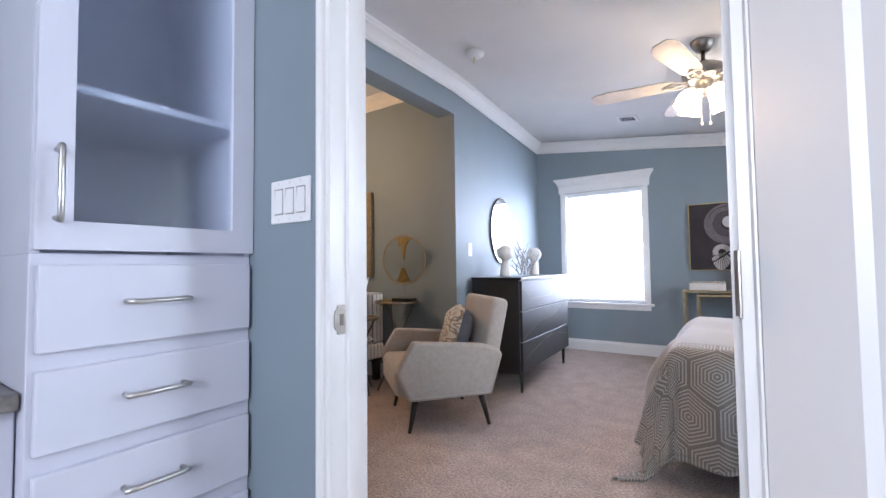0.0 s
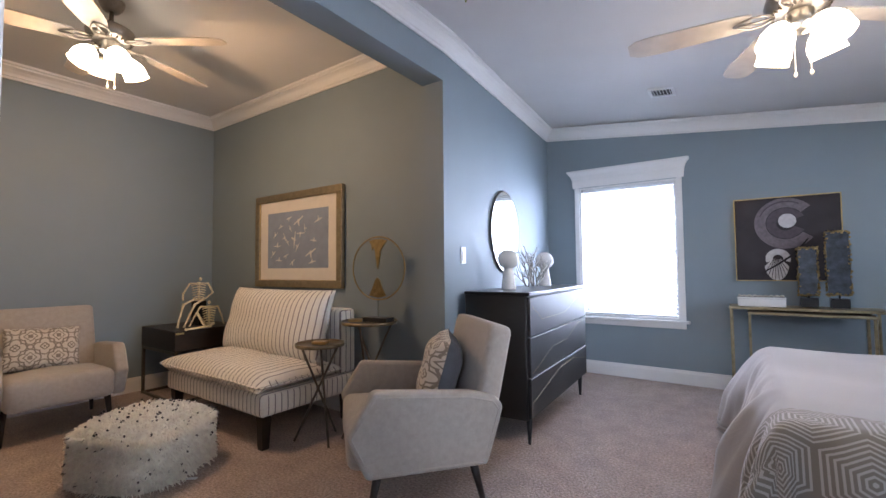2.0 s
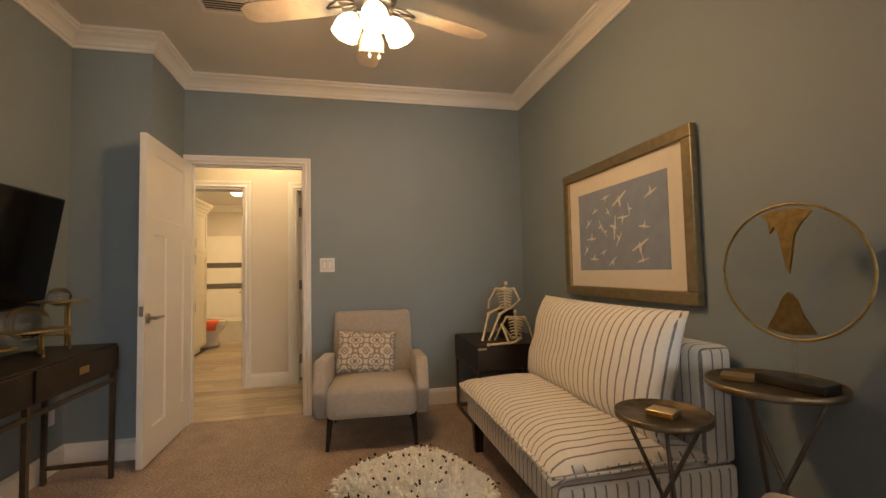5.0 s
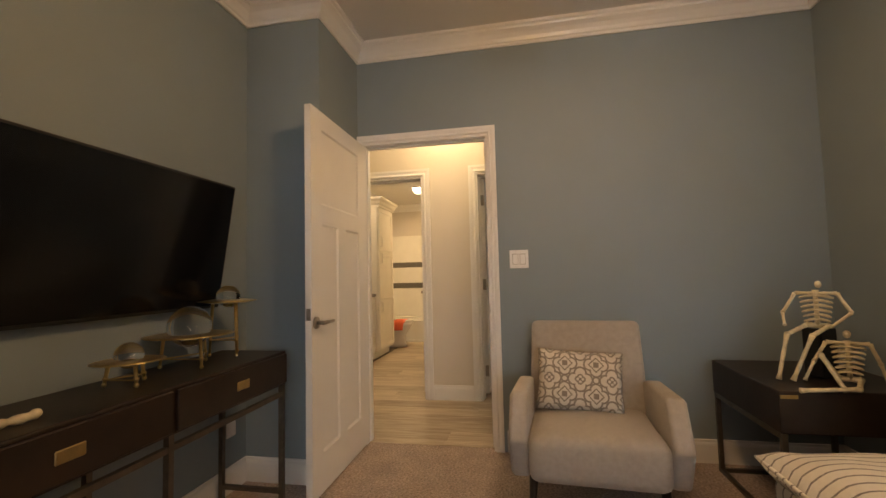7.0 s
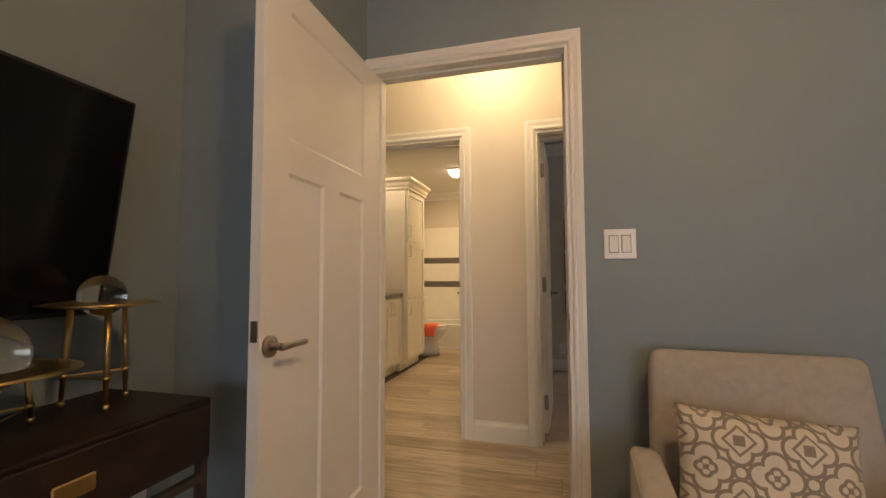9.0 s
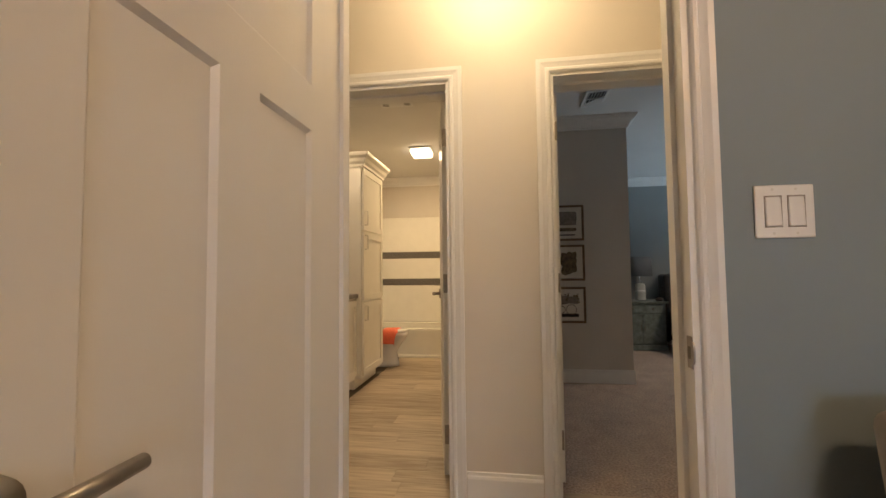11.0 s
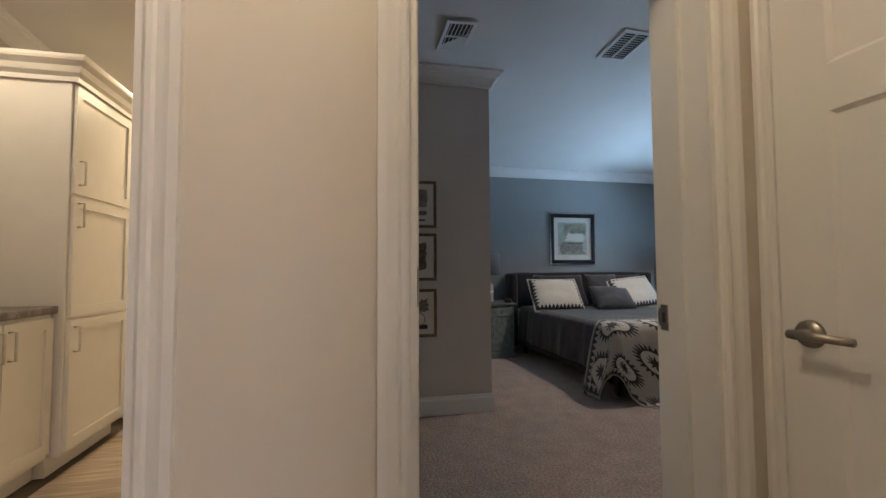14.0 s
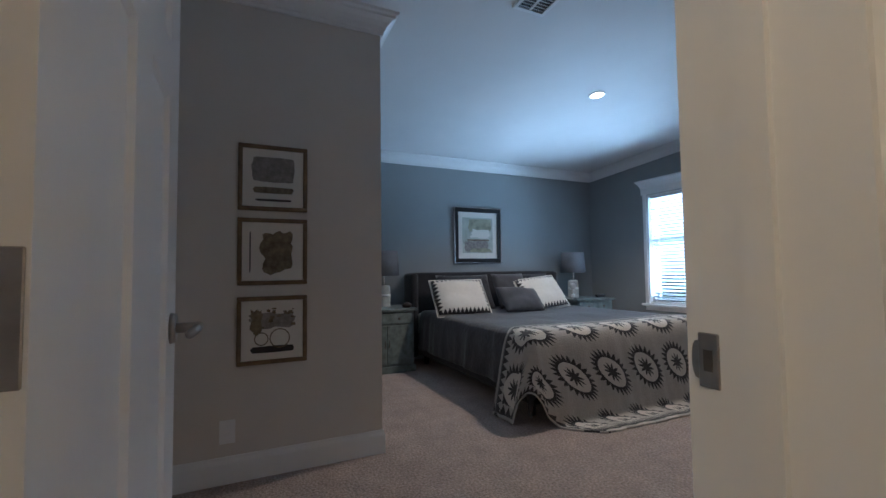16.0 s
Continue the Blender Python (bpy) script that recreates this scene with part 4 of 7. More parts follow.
# ---- ceiling fixtures ----
def ceiling_fan(m, label, turn, power, unlit=None, spin=45):
    top = thing("ceiling_fan", m, label, "ceiling fan", "ceiling fans")
    bm = bmesh.new()
    lathe(bm, [(0.068, 0.0), (0.068, -0.012), (0.060, -0.035), (0.040, -0.062), (0.030, -0.066)], 28)
    part("canopy", bm, NICKEL, top, "brushed nickel canopy", True)
    bm = bmesh.new()
    rod(bm, (0, 0, -0.06), (0, 0, -0.15), 0.012)
    lathe(bm, [(0.022, -0.125), (0.034, -0.14), (0.036, -0.152)], 20)
    part("downrod", bm, DARKSTEEL, top, "", True)
    bm = bmesh.new()
    lathe(bm, [(0.036, -0.148), (0.085, -0.158), (0.118, -0.178), (0.125, -0.205), (0.118, -0.232), (0.092, -0.252), (0.060, -0.258)], 36)
    part("motor_housing", bm, NICKEL, top, "brushed nickel motor housing", True)
    for i in range(24):
        a = math.tau * i / 24
        bm = rbox(0.082, 0.105, -0.003, 0.003, -0.2535, -0.2435, 0.0, 1)
        bmesh.ops.transform(bm, matrix=pose(0, 0, 0, 0, 0, math.degrees(a)), verts=bm.verts[:])
        part("vent_fin", bm, DARKSTEEL, top)
    for i in range(5):
        a = turn + 72 * i
        bm = bmesh.new()
        pts = [(0.17, 0.045), (0.22, 0.058), (0.56, 0.070), (0.635, 0.062), (0.675, 0.035), (0.675, -0.035), (0.635, -0.062), (0.56, -0.070), (0.22, -0.058), (0.17, -0.045)]
        lo = [bm.verts.new((x, y, -0.004)) for x, y in pts]
        hi = [bm.verts.new((x, y, 0.004)) for x, y in pts]
        bm.faces.new(hi)
        bm.faces.new(lo[::-1])
        for k in range(len(pts)):
            j = (k + 1) % len(pts)
            bm.faces.new((lo[k], lo[j], hi[j], hi[k]))
        b = part("blade", bm, FANBLADE, top, "pale washed wood blade")
        b.matrix_local = pose(0, 0, -0.245, 0, 0, a) @ pose(0, 0, 0, 11, 0, 0)
        bm = bmesh.new()
        for s in (-1, 1):
            tube(bm, [(0.085, s * 0.010, -0.006), (0.125, s * 0.034, -0.010), (0.17, s * 0.040, -0.011), (0.215, s * 0.018, -0.011), (0.235, 0, -0.010)], 0.0045, 8)
        tube(bm, [(0.085, 0, -0.006), (0.15, 0, -0.012), (0.235, 0, -0.010)], 0.005, 8)
        part("bracket", bm, NICKEL, b, "scrolled nickel blade bracket", True)
    bm = bmesh.new()
    lathe(bm, [(0.050, -0.256), (0.046, -0.290), (0.058, -0.305), (0.056, -0.325), (0.030, -0.345), (0.010, -0.352)], 28)
    part("light_fitter", bm, STEEL, top, "brushed nickel light fitter", True)
    for i in range(4):
        a = spin + 90 * i
        g = pose(0, 0, 0, 0, 0, a)
        bm = bmesh.new()
        tube(bm, [(0.045, 0, -0.312), (0.075, 0, -0.300), (0.092, 0, -0.320)], 0.008, 10)
        arm = part("lamp_arm", bm, STEEL, top, "", True)
        arm.matrix_local = g
        bm = bmesh.new()
        lathe(bm, [(0.020, 0.0), (0.030, -0.010), (0.048, -0.030), (0.061, -0.058), (0.065, -0.082), (0.063, -0.102), (0.067, -0.118), (0.061, -0.119), (0.057, -0.085), (0.040, -0.035), (0.010, -0.02)], 24)
        s = part("glass_shade", bm, SHADEOFF if i == unlit else GLASSLIT, top, "unlit frosted bell glass" if i == unlit else "lit frosted bell glass", True)
        s.matrix_local = g @ pose(0.092, 0, -0.318, 0, -24, 0)
    for x, y, l in ((0.028, -0.02, 0.52), (-0.02, 0.03, 0.50)):
        bm = bmesh.new()
        rod(bm, (x, y, -0.34), (x, y, -l), 0.0015, None, 6)
        lathe(bm, [(0.002, 0), (0.006, -0.006), (0.007, -0.016), (0.002, -0.024)], 10, (x, y, -l))
        part("pull_chain", bm, CERAMIC, top, "white tipped pull chain")
    p = m.translation
    for i in range(4):
        if i == unlit:
            continue
        a = math.radians(spin + 90 * i)
        lamp("fan_bulb", "POINT", pose(p.x + 0.155 * math.cos(a), p.y + 0.155 * math.sin(a), p.z - 0.452), power / 4, WARM, 0.03)
    return top


SHADEOFF = mat("frosted_glass_off", (0.62, 0.56, 0.47), 0.3, vary=0.03)
FANBLADE = mat("washed_maple_blade", (0.55, 0.50, 0.44), 0.4, vary=0.12, scale=10)
ceiling_fan(pose(-0.095, 3.33, slope_east(-0.095) + 0.006), "nickel five-blade ceiling fan with lit glass shades", 184, 12)
ceiling_fan(pose(-3.39, 1.915, H), "nickel five-blade ceiling fan with three lit glass shades", 36, 76, 2, 0)


def vent(m, w, d, label, split=True):
    top = thing("ceiling_vent", m, label, "air vent", "ceiling vents")
    bm = bmesh.new()
    f = 0.022
    for q in ((-w / 2, w / 2, -d / 2, -d / 2 + f), (-w / 2, w / 2, d / 2 - f, d / 2), (-w / 2, -w / 2 + f, -d / 2 + f, d / 2 - f), (w / 2 - f, w / 2, -d / 2 + f, d / 2 - f)):
        box(bm, q[0], q[1], q[2], q[3], -0.012, -0.001)
    if split:
        box(bm, -w / 2 + f, w / 2 - f, -0.006, 0.006, -0.011, -0.002)
    part("frame", bm, PLASTIC, top)
    # no duct is cut: a black sheet stands in for the shade behind the slats
    bm = bmesh.new()
    box(bm, -w / 2 + f, w / 2 - f, -d / 2 + f, d / 2 - f, -0.003, -0.001)
    part("backing", bm, INK, top, "black sheet painted as the shade behind the slats")
    n = int((w - 2 * f) / 0.023)
    for i in range(n):
        x = -w / 2 + f + (i + 0.5) * (w - 2 * f) / n
        bm = bmesh.new()
        box(bm, x - 0.0022, x + 0.0022, -d / 2 + f, d / 2 - f, -0.0065, -0.0045)
        part("slat", bm, PLASTIC, top)
    return top


vent(pose(-0.83, 4.825, slope_east(-0.83), 0, 6.96, 0), 0.19, 0.19, "white metal ceiling vent with dark slots", False)
vent(pose(-3.95, 1.10, H, 0, 0, 0), 0.16, 0.30, "white metal ceiling vent with dark slots", False)
vent(pose(-7.865, 1.805, slope(-7.865), 0, -3.8, 90), 0.20, 0.36, "white metal ceiling vent with dark slots")
vent(pose(-7.75, 2.985, slope(-7.75), 0, -3.8, 0), 0.34, 0.22, "square white metal ceiling vent")
top = thing("exhaust_vent", pose(-7.685, 0.035, slope(-7.685), 0, -3.8, 0), "white plastic exhaust fan grille with two slot groups", "air vent")
part("cover", rbox(-0.075, 0.075, -0.145, 0.145, -0.014, -0.001, 0.006, 2), PLASTIC, top)
# the cover is solid; black sheets on it paint the shade inside the slots
for gy in (-0.10, 0.10):
    part("slot_backing", rbox(-0.048, 0.048, gy - 0.026, gy + 0.026, -0.0155, -0.0142, 0.0, 1), INK, top, "black sheet painted as the shade in the slots")
    for k in range(3):
        part("slat", rbox(-0.048, 0.048, gy - 0.017 + 0.017 * k - 0.003, gy - 0.017 + 0.017 * k + 0.003, -0.0185, -0.0157, 0.0, 1), PLASTIC, top)

bm = bmesh.new()
lathe(bm, [(0.060, 0.0), (0.066, -0.004), (0.066, -0.022), (0.052, -0.036), (0.030, -0.040), (0.004, -0.040)], 32)
sd = single("smoke_detector", bm, PLASTIC, pose(-1.482, 2.886, slope_east(-1.482) - 0.0005, 0, 6.96, 0), "round white smoke detector on the ceiling", "smoke detector", smooth=True)
bm = rbox(-0.004, 0.004, -0.001, 0.001, -0.085, -0.035, 0.0, 1)
part("pull_tab", bm, mat("green_tab", (0.35, 0.42, 0.12), 0.6), sd, "green paper pull tab")



def downlight(x, y, power, colour):
    top = thing("downlight", pose(x, y, slope(x), 0, -3.8, 0), "lit round recessed ceiling downlight", "downlight", "recessed downlights")
    bm = bmesh.new()
    lathe(bm, [(0.052, -0.001), (0.078, -0.001), (0.076, -0.008), (0.052, -0.006), (0.052, -0.001)], 36, (0, 0, 0), False)
    part("trim_ring", bm, PLASTIC, top)
    bm = bmesh.new()
    lathe(bm, [(0.051, -0.0005), (0.051, -0.004), (0.002, -0.004)], 36)
    part("lens", bm, DOWNLIGHT, top, "lit frosted lens")
    lamp("downlight_bulb", "SPOT", pose(x, y, slope(x) - 0.03), power, colour, 0.04)


downlight(-8.62, 4.24, 140, (1.0, 0.80, 0.58))
downlight(-7.28, -0.615, 48, (1.0, 0.74, 0.46))
top = thing("flush_light", pose(-8.94, 0.02, slope(-8.94), 0, -3.8, 0), "square lit flush ceiling light", "ceiling light")
part("base", rbox(-0.13, 0.13, -0.13, 0.13, -0.022, -0.001, 0.004, 1), PLASTIC, top)
part("diffuser", rbox(-0.115, 0.115, -0.115, 0.115, -0.072, -0.020, 0.018, 3), LENS, top, "lit frosted glass diffuser")
lamp("bath_bulb", "AREA", pose(-8.94, 0.02, slope(-8.94) - 0.085), 32, (1.0, 0.72, 0.40), 0.2)
top = thing("flush_light", pose(-5.60, 0.95, H), "round lit flush ceiling light in the hall", "ceiling light")
bm = bmesh.new()
lathe(bm, [(0.13, -0.001), (0.135, -0.02), (0.12, -0.03)], 32)
part("base", bm, STEEL, top, "", True)
bm = bmesh.new()
lathe(bm, [(0.118, -0.026), (0.115, -0.05), (0.085, -0.085), (0.03, -0.10), (0.004, -0.102)], 32)
part("diffuser", bm, LENS, top, "lit frosted glass bowl", True)
lamp("hall_bulb", "POINT", pose(-5.60, 0.95, H - 0.16), 30, (1.0, 0.755, 0.45), 0.08)


# ---- switches and outlets ----
def wall_plate(name, m, gangs, label, category, outlet=False):
    top = thing(name, m, label, category)
    w = 0.0575 * gangs - 0.0 + 0.008 * (gangs == 1)
    w = {1: 0.072, 2: 0.118, 3: 0.164}[gangs]
    part("plate", rbox(-w / 2, w / 2, -0.006, -0.0005, -0.058, 0.058, 0.003, 2), PLASTIC, top)
    for g in range(gangs):
        x = (g - (gangs - 1) / 2) * 0.046
        if outlet:
            for dz in (-0.02, 0.02):
                part("socket", rbox(x - 0.016, x + 0.016, -0.008, -0.005, dz - 0.013, dz + 0.013, 0.003, 2), PLASTIC, top)
        else:
            # no recess here: a flat grey plate paints the shade round the rocker
            part("rocker_gap", rbox(x - 0.0178, x + 0.0178, -0.0066, -0.0055, -0.0348, 0.0348, 0.0, 1), GREYWASH, top, "grey plate painted as the shade round the rocker")
            bm = rbox(x - 0.016, x + 0.016, -0.011, -0.005, -0.033, 0.033, 0.002, 1)
            for v in bm.verts:
                if v.co.y < -0.008:
                    v.co.y += 0.004 * (v.co.z + 0.033) / 0.066
            part("rocker", bm, PLASTIC, top)
        bm = bmesh.new()
        for dz in (-0.048, 0.048):
            rod(bm, (x, -0.0068, dz), (x, -0.0055, dz), 0.0028, None, 8)
        part("screw", bm, CERAMIC, top)
    return top


wall_plate("light_switch", pose(-0.922, 0.92, 1.226), 3, "white triple rocker switch plate beside the doorway", "light switch")
wall_plate("light_switch", pose(-4.98, 1.612, 1.208, 0, 0, 90), 2, "white double rocker switch plate", "light switch")
wall_plate("light_switch", pose(-1.945, 3.545, 1.20, 0, 0, 95.25), 1, "white single rocker switch plate", "light switch")
wall_plate("wall_outlet", pose(-8.31, 1.375, 0.253, 0, 0, 90), 1, "white wall outlet above the baseboard", "outlet", True)
wall_plate("wall_outlet", pose(-4.28, 0.07, 0.34, 0, 0, 180), 1, "white wall outlet under the console", "outlet", True)


# ---- sitting room and bedroom furniture ----
def armchair(m, label):
    """A lounge chair with angular sides; its front is towards -y."""
    top = thing("armchair", m, label, "armchair", "matching armchairs")
    side = [(-0.385, 0.395), (-0.300, 0.210), (0.250, 0.215), (0.330, 0.470), (0.300, 0.515), (0.180, 0.545), (-0.270, 0.580)]
    for s in (-1, 1):
        bm = bmesh.new()
        x0, x1 = (0.285, 0.365) if s > 0 else (-0.365, -0.285)
        a = [bm.verts.new((x0, y, z)) for y, z in side]
        b = [bm.verts.new((x1, y, z)) for y, z in side]
        bm.faces.new(a)
        bm.faces.new(b[::-1])
        for i in range(len(side)):
            j = (i + 1) % len(side)
            bm.faces.new((a[i], a[j], b[j], b[i]))
        bmesh.ops.recalc_face_normals(bm, faces=bm.faces[:])
        bmesh.ops.bevel(bm, geom=bm.edges[:], offset=0.020, segments=4, affect="EDGES", profile=0.5)
        arm = part("arm", bm, LINEN, top, "", True)
        bm = bmesh.new()
        xo = s * 0.363
        ins = [(y * 0.93 - 0.004, 0.385 + (z - 0.385) * 0.88) for y, z in side]
        tube(bm, [(xo, y, z) for y, z in ins], 0.0055, 8, True)
        part("piping", bm, LINEN, arm, "", True)
    bm = pad(-0.288, 0.288, -0.375, 0.24, 0.215, 0.40, 0.035, 0.045)
    for v in bm.verts:
        v.co.z += -0.06 * (v.co.y + 0.1) * (1 if v.co.z > 0.3 else 0)
    part("seat", bm, LINEN, top, "", True)
    bm = bmesh.new()
    box(bm, -0.292, 0.292, -0.06, 0.06, 0.0, 0.56)
    bmesh.ops.bevel(bm, geom=bm.edges[:], offset=0.035, segments=4, affect="EDGES", profile=0.5)
    for v in bm.verts:
        v.co.x *= 1.06 - 0.10 * v.co.z
    bmesh.ops.transform(bm, matrix=pose(0, 0.235, 0.285, -13, 0, 0), verts=bm.verts[:])
    part("backrest", bm, LINEN, top, "", True)
    for x in (-0.27, 0.27):
        for y, dy in ((-0.235, -0.05), (0.20, 0.055)):
            bm = bmesh.new()
            rod(bm, (x, y, 0.222), (x * 1.06, y + dy, 0.0), 0.022, 0.012, 14)
            part("leg", bm, DARKWOOD, top, "dark tapered wooden leg", True)
    return top


chair = armchair(pose(-1.745, 2.778, 0, 0, 0, -40), "oatmeal linen armchair with dark tapered legs beside the dresser")
other = copy_thing(chair, pose(-4.46, 1.945, 0, 0, 0, 86))
other["label"] = "oatmeal linen armchair with dark tapered legs beside the doorway"


def cushion(m, w, h, t, front, back, label):
    top = thing("throw_pillow", m, label, "pillow", "throw pillows")
    bm = pillow(w, h, t)
    if back:
        bmesh.ops.delete(bm, geom=[f for f in bm.faces if f.calc_center_median().y > 0], context="FACES")
    part("cover", bm, front, top, "", True)
    if back:
        bm = pillow(w, h, t)
        bmesh.ops.delete(bm, geom=[f for f in bm.faces if f.calc_center_median().y <= 0], context="FACES")
        part("back_panel", bm, back, top, "plain velvet back", True)
    return top


c1 = pose(-1.745, 2.778, 0, 0, 0, -40)
cushion(c1 @ pose(0.03, 0.108, 0.575, -16, 0, -14), 0.44, 0.40, 0.20, TRELLIS, VELVET, "cream trellis-patterned pillow with a grey velvet back")
c2 = pose(-4.46, 1.945, 0, 0, 0, 86)
cushion(c2 @ pose(-0.045, 0.075, 0.555, -19, 3, 0), 0.43, 0.31, 0.15, TRELLIS, None, "oblong cream trellis-patterned pillow on the armchair")

# slipper seat
sofa = thing("slipper_sofa", pose(-3.385, 2.91, 0), "cream striped armless seat with dark block legs", "sofa")
part("base", rbox(-0.635, 0.635, -0.39, 0.39, 0.205, 0.345, 0.025, 3), TICKING, sofa, "", True)
bm = bmesh.new()
nu, nv = 44, 26
grid = []
for sg in (-1, 1):
    rows = []
    for i in range(nu + 1):
        row = []
        for j in range(nv + 1):
            u, v = 2 * i / nu - 1, 2 * j / nv - 1
            k = max(0.0, (1 - abs(u) ** 7) * (1 - abs(v) ** 6)) ** 0.45
            x = -0.002 + u * (0.665 - 0.012 * (1 - v * v)) + 0.006 * noise.noise((v * 3, u, 2.0))
            y = -0.105 + v * (0.325 - 0.010 * (1 - u * u)) + 0.010 * noise.noise((u * 4, v, 5.0))
            z = 0.405 + sg * 0.062 * k + (0.028 * (1 - u * u) * (1 - v * v) if sg > 0 else 0) + 0.016 * noise.noise((u * 2.6, v * 1.8, 7.0)) * (1 if sg > 0 else 0.3)
            z -= 0.020 * max(0.0, -v - 0.75) / 0.25 * (1 + noise.noise((u * 3.5, 1.0, 9.0)))
            row.append(bm.verts.new((x, y, max(z, 0.349))))
        rows.append(row)
    for i in range(nu):
        for j in range(nv):
            q = (rows[i][j], rows[i + 1][j], rows[i + 1][j + 1], rows[i][j + 1])
            bm.faces.new(q if sg > 0 else q[::-1])
    grid.append(rows)
bmesh.ops.remove_doubles(bm, verts=bm.verts[:], dist=0.0008)
bmesh.ops.recalc_face_normals(bm, faces=bm.faces[:])
seat = part("seat_cushion", bm, TICKING, sofa, "soft sagging seat cushion", True)
part("back_frame", rbox(-0.625, 0.625, 0.235, 0.40, 0.34, 0.815, 0.035, 3), TICKING, sofa, "", True)
bm = bmesh.new()
rim = [(-0.662, -0.425), (0.658, -0.425), (0.660, 0.215), (-0.664, 0.215)]
edge = []
for (xa, ya), (xb, yb) in zip(rim, rim[1:] + rim[:1]):
    for k in range(16):
        q = k / 16
        edge.append((xa + (xb - xa) * q, ya + (yb - ya) * q, 0.400 + 0.007 * noise.noise((xa + (xb - xa) * q * 4, ya + q * 3, 1.0))))
tube(bm, edge, 0.007, 8, True)
part("piping", bm, TICKING, seat, "", True)
for x in (-0.575, 0.575):
    for y in (-0.335, 0.335):
        bm = bmesh.new()
        rod(bm, (x, y, 0.206), (x, y, 0.0), 0.046, 0.034, 4)
        part("leg", bm, DARKWOOD, sofa, "dark wooden block leg")
t = thing("back_cushion", pose(-3.39, 3.03, 0.700, -15, 0, 0), "large cream striped pillow leaning on the seat back", "pillow")
part("cover", pillow(1.28, 0.54, 0.27, 30, 0.035), TICKING, t, "", True)

# fur pouf: shaggy locks over a soft block
def superellipse(a):
    """The reach of the pouf's rounded outline in direction a."""
    c, q = abs(math.cos(a)), abs(math.sin(a))
    return 0.285 / (c ** 3.2 + q ** 3.2) ** (1 / 3.2)


bm = bmesh.new()
rings = []
for z, k in ((0.006, 0.90), (0.03, 0.97), (0.12, 1.0), (0.21, 0.99), (0.26, 0.95), (0.29, 0.86), (0.305, 0.70), (0.315, 0.40), (0.318, 0.02)):
    rings.append([bm.verts.new((k * superellipse(math.tau * i / 40) * math.cos(math.tau * i / 40), k * superellipse(math.tau * i / 40) * math.sin(math.tau * i / 40), z)) for i in range(40)])
for p, q in zip(rings, rings[1:]):
    for i in range(40):
        bm.faces.new((p[i], p[(i + 1) % 40], q[(i + 1) % 40], q[i]))
bm.faces.new(rings[0][::-1])
bm.faces.new(rings[-1])
pouf = thing("fur_pouf", pose(-3.07, 2.03, 0, 0, 0, 24), "shaggy cream fur pouf flecked with black", "pouf")
part("core", bm, FUR, pouf, "", True)
rng = random.Random(5)
for nm, material, count, flecks in (("shag", FUR, 9000, False), ("fleck", INK, 200, True)):
    bm = bmesh.new()
    for i in range(count):
        top_face = rng.random() < 0.42
        if top_face:
            a, t = rng.uniform(0, math.tau), math.sqrt(rng.random())
            k = superellipse(a) * t * 0.97
            p = Vector((k * math.cos(a), k * math.sin(a), 0.318 - 0.014 * t * t - 0.05 * max(0.0, t - 0.78) / 0.22))
            nrm = Vector((p.x * (0.9 + 2.2 * t ** 5), p.y * (0.9 + 2.2 * t ** 5), 1)).normalized()
        else:
            a = rng.uniform(0, math.tau)
            c, s = math.cos(a), math.sin(a)
            k = superellipse(a) * 0.985
            p = Vector((c * k, s * k, rng.uniform(0.02, 0.28)))
            nrm = Vector((c, s, 0.25)).normalized()
        d = (nrm + Vector((rng.uniform(-0.7, 0.7), rng.uniform(-0.7, 0.7), rng.uniform(-0.8, 0.15)))).normalized()
        ln, w = (rng.uniform(0.010, 0.016), 0.0042) if flecks else (rng.uniform(0.022, 0.046), rng.uniform(0.0025, 0.0055))
        u = d.orthogonal().normalized() * w
        q = p + nrm * (0.027 if flecks else -0.004)
        tip = q + d * ln + Vector((0, 0, -0.25 * ln))
        mid = q + d * ln * 0.55 + nrm * 0.004
        v = [bm.verts.new(z) for z in (q - u, q + u, mid + u * 1.1, tip, mid - u * 1.1)]
        bm.faces.new(v)
    me = bpy.data.meshes.new(nm)
    bm.to_mesh(me)
    bm.free()
    me.materials.append(material)
    ob = new(nm, me)
    ob.parent = pouf
    if not flecks:
        tagged(ob, "long cream fur locks", "", "", "stuff")
    else:
        tagged(ob, "small black fur flecks", "", "", "stuff")
t = single("care_label", rbox(-0.035, 0.035, -0.012, 0.012, 0.002, 0.006, 0.001, 1), PLASTIC, pose(-2.78, 2.13, 0, 0, 0, 40), "white cloth care tag lying on the carpet", "tag")


def tripod_table(m, r, h, label, turn):
    top = thing("side_table", m, label, "side table", "tripod side tables")
    bm = bmesh.new()
    lathe(bm, [(r - 0.004, h - 0.016), (r, h - 0.012), (r, h + 0.006), (r - 0.006, h + 0.006), (r - 0.008, h - 0.002), (0.004, h - 0.002)], 44)
    part("tabletop", bm, TABLETOP, top, "aged bronze dished top", True)
    bm = bmesh.new()
    lathe(bm, [(0.026, h - 0.03), (0.034, h - 0.02), (0.034, h - 0.014)], 20)
    part("hub", bm, DARKSTEEL, top)
    for i in range(3):
        a = math.radians(turn + 120 * i)
        b = a + math.pi + 0.35
        bm = bmesh.new()
        p0 = Vector((r * 0.80 * math.cos(a), r * 0.80 * math.sin(a), h - 0.016))
        p1 = Vector((r * 1.02 * math.cos(b), r * 1.02 * math.sin(b), 0.006))
        rod(bm, p0, p1, 0.0075, None, 8)
        part("leg", bm, DARKSTEEL, top, "dark bronze crossed leg")
    return top


TABLETOP = mat("hammered_bronze", (0.20, 0.155, 0.10), 0.35, 0.9, 0.35, 22, 0.2, 60)
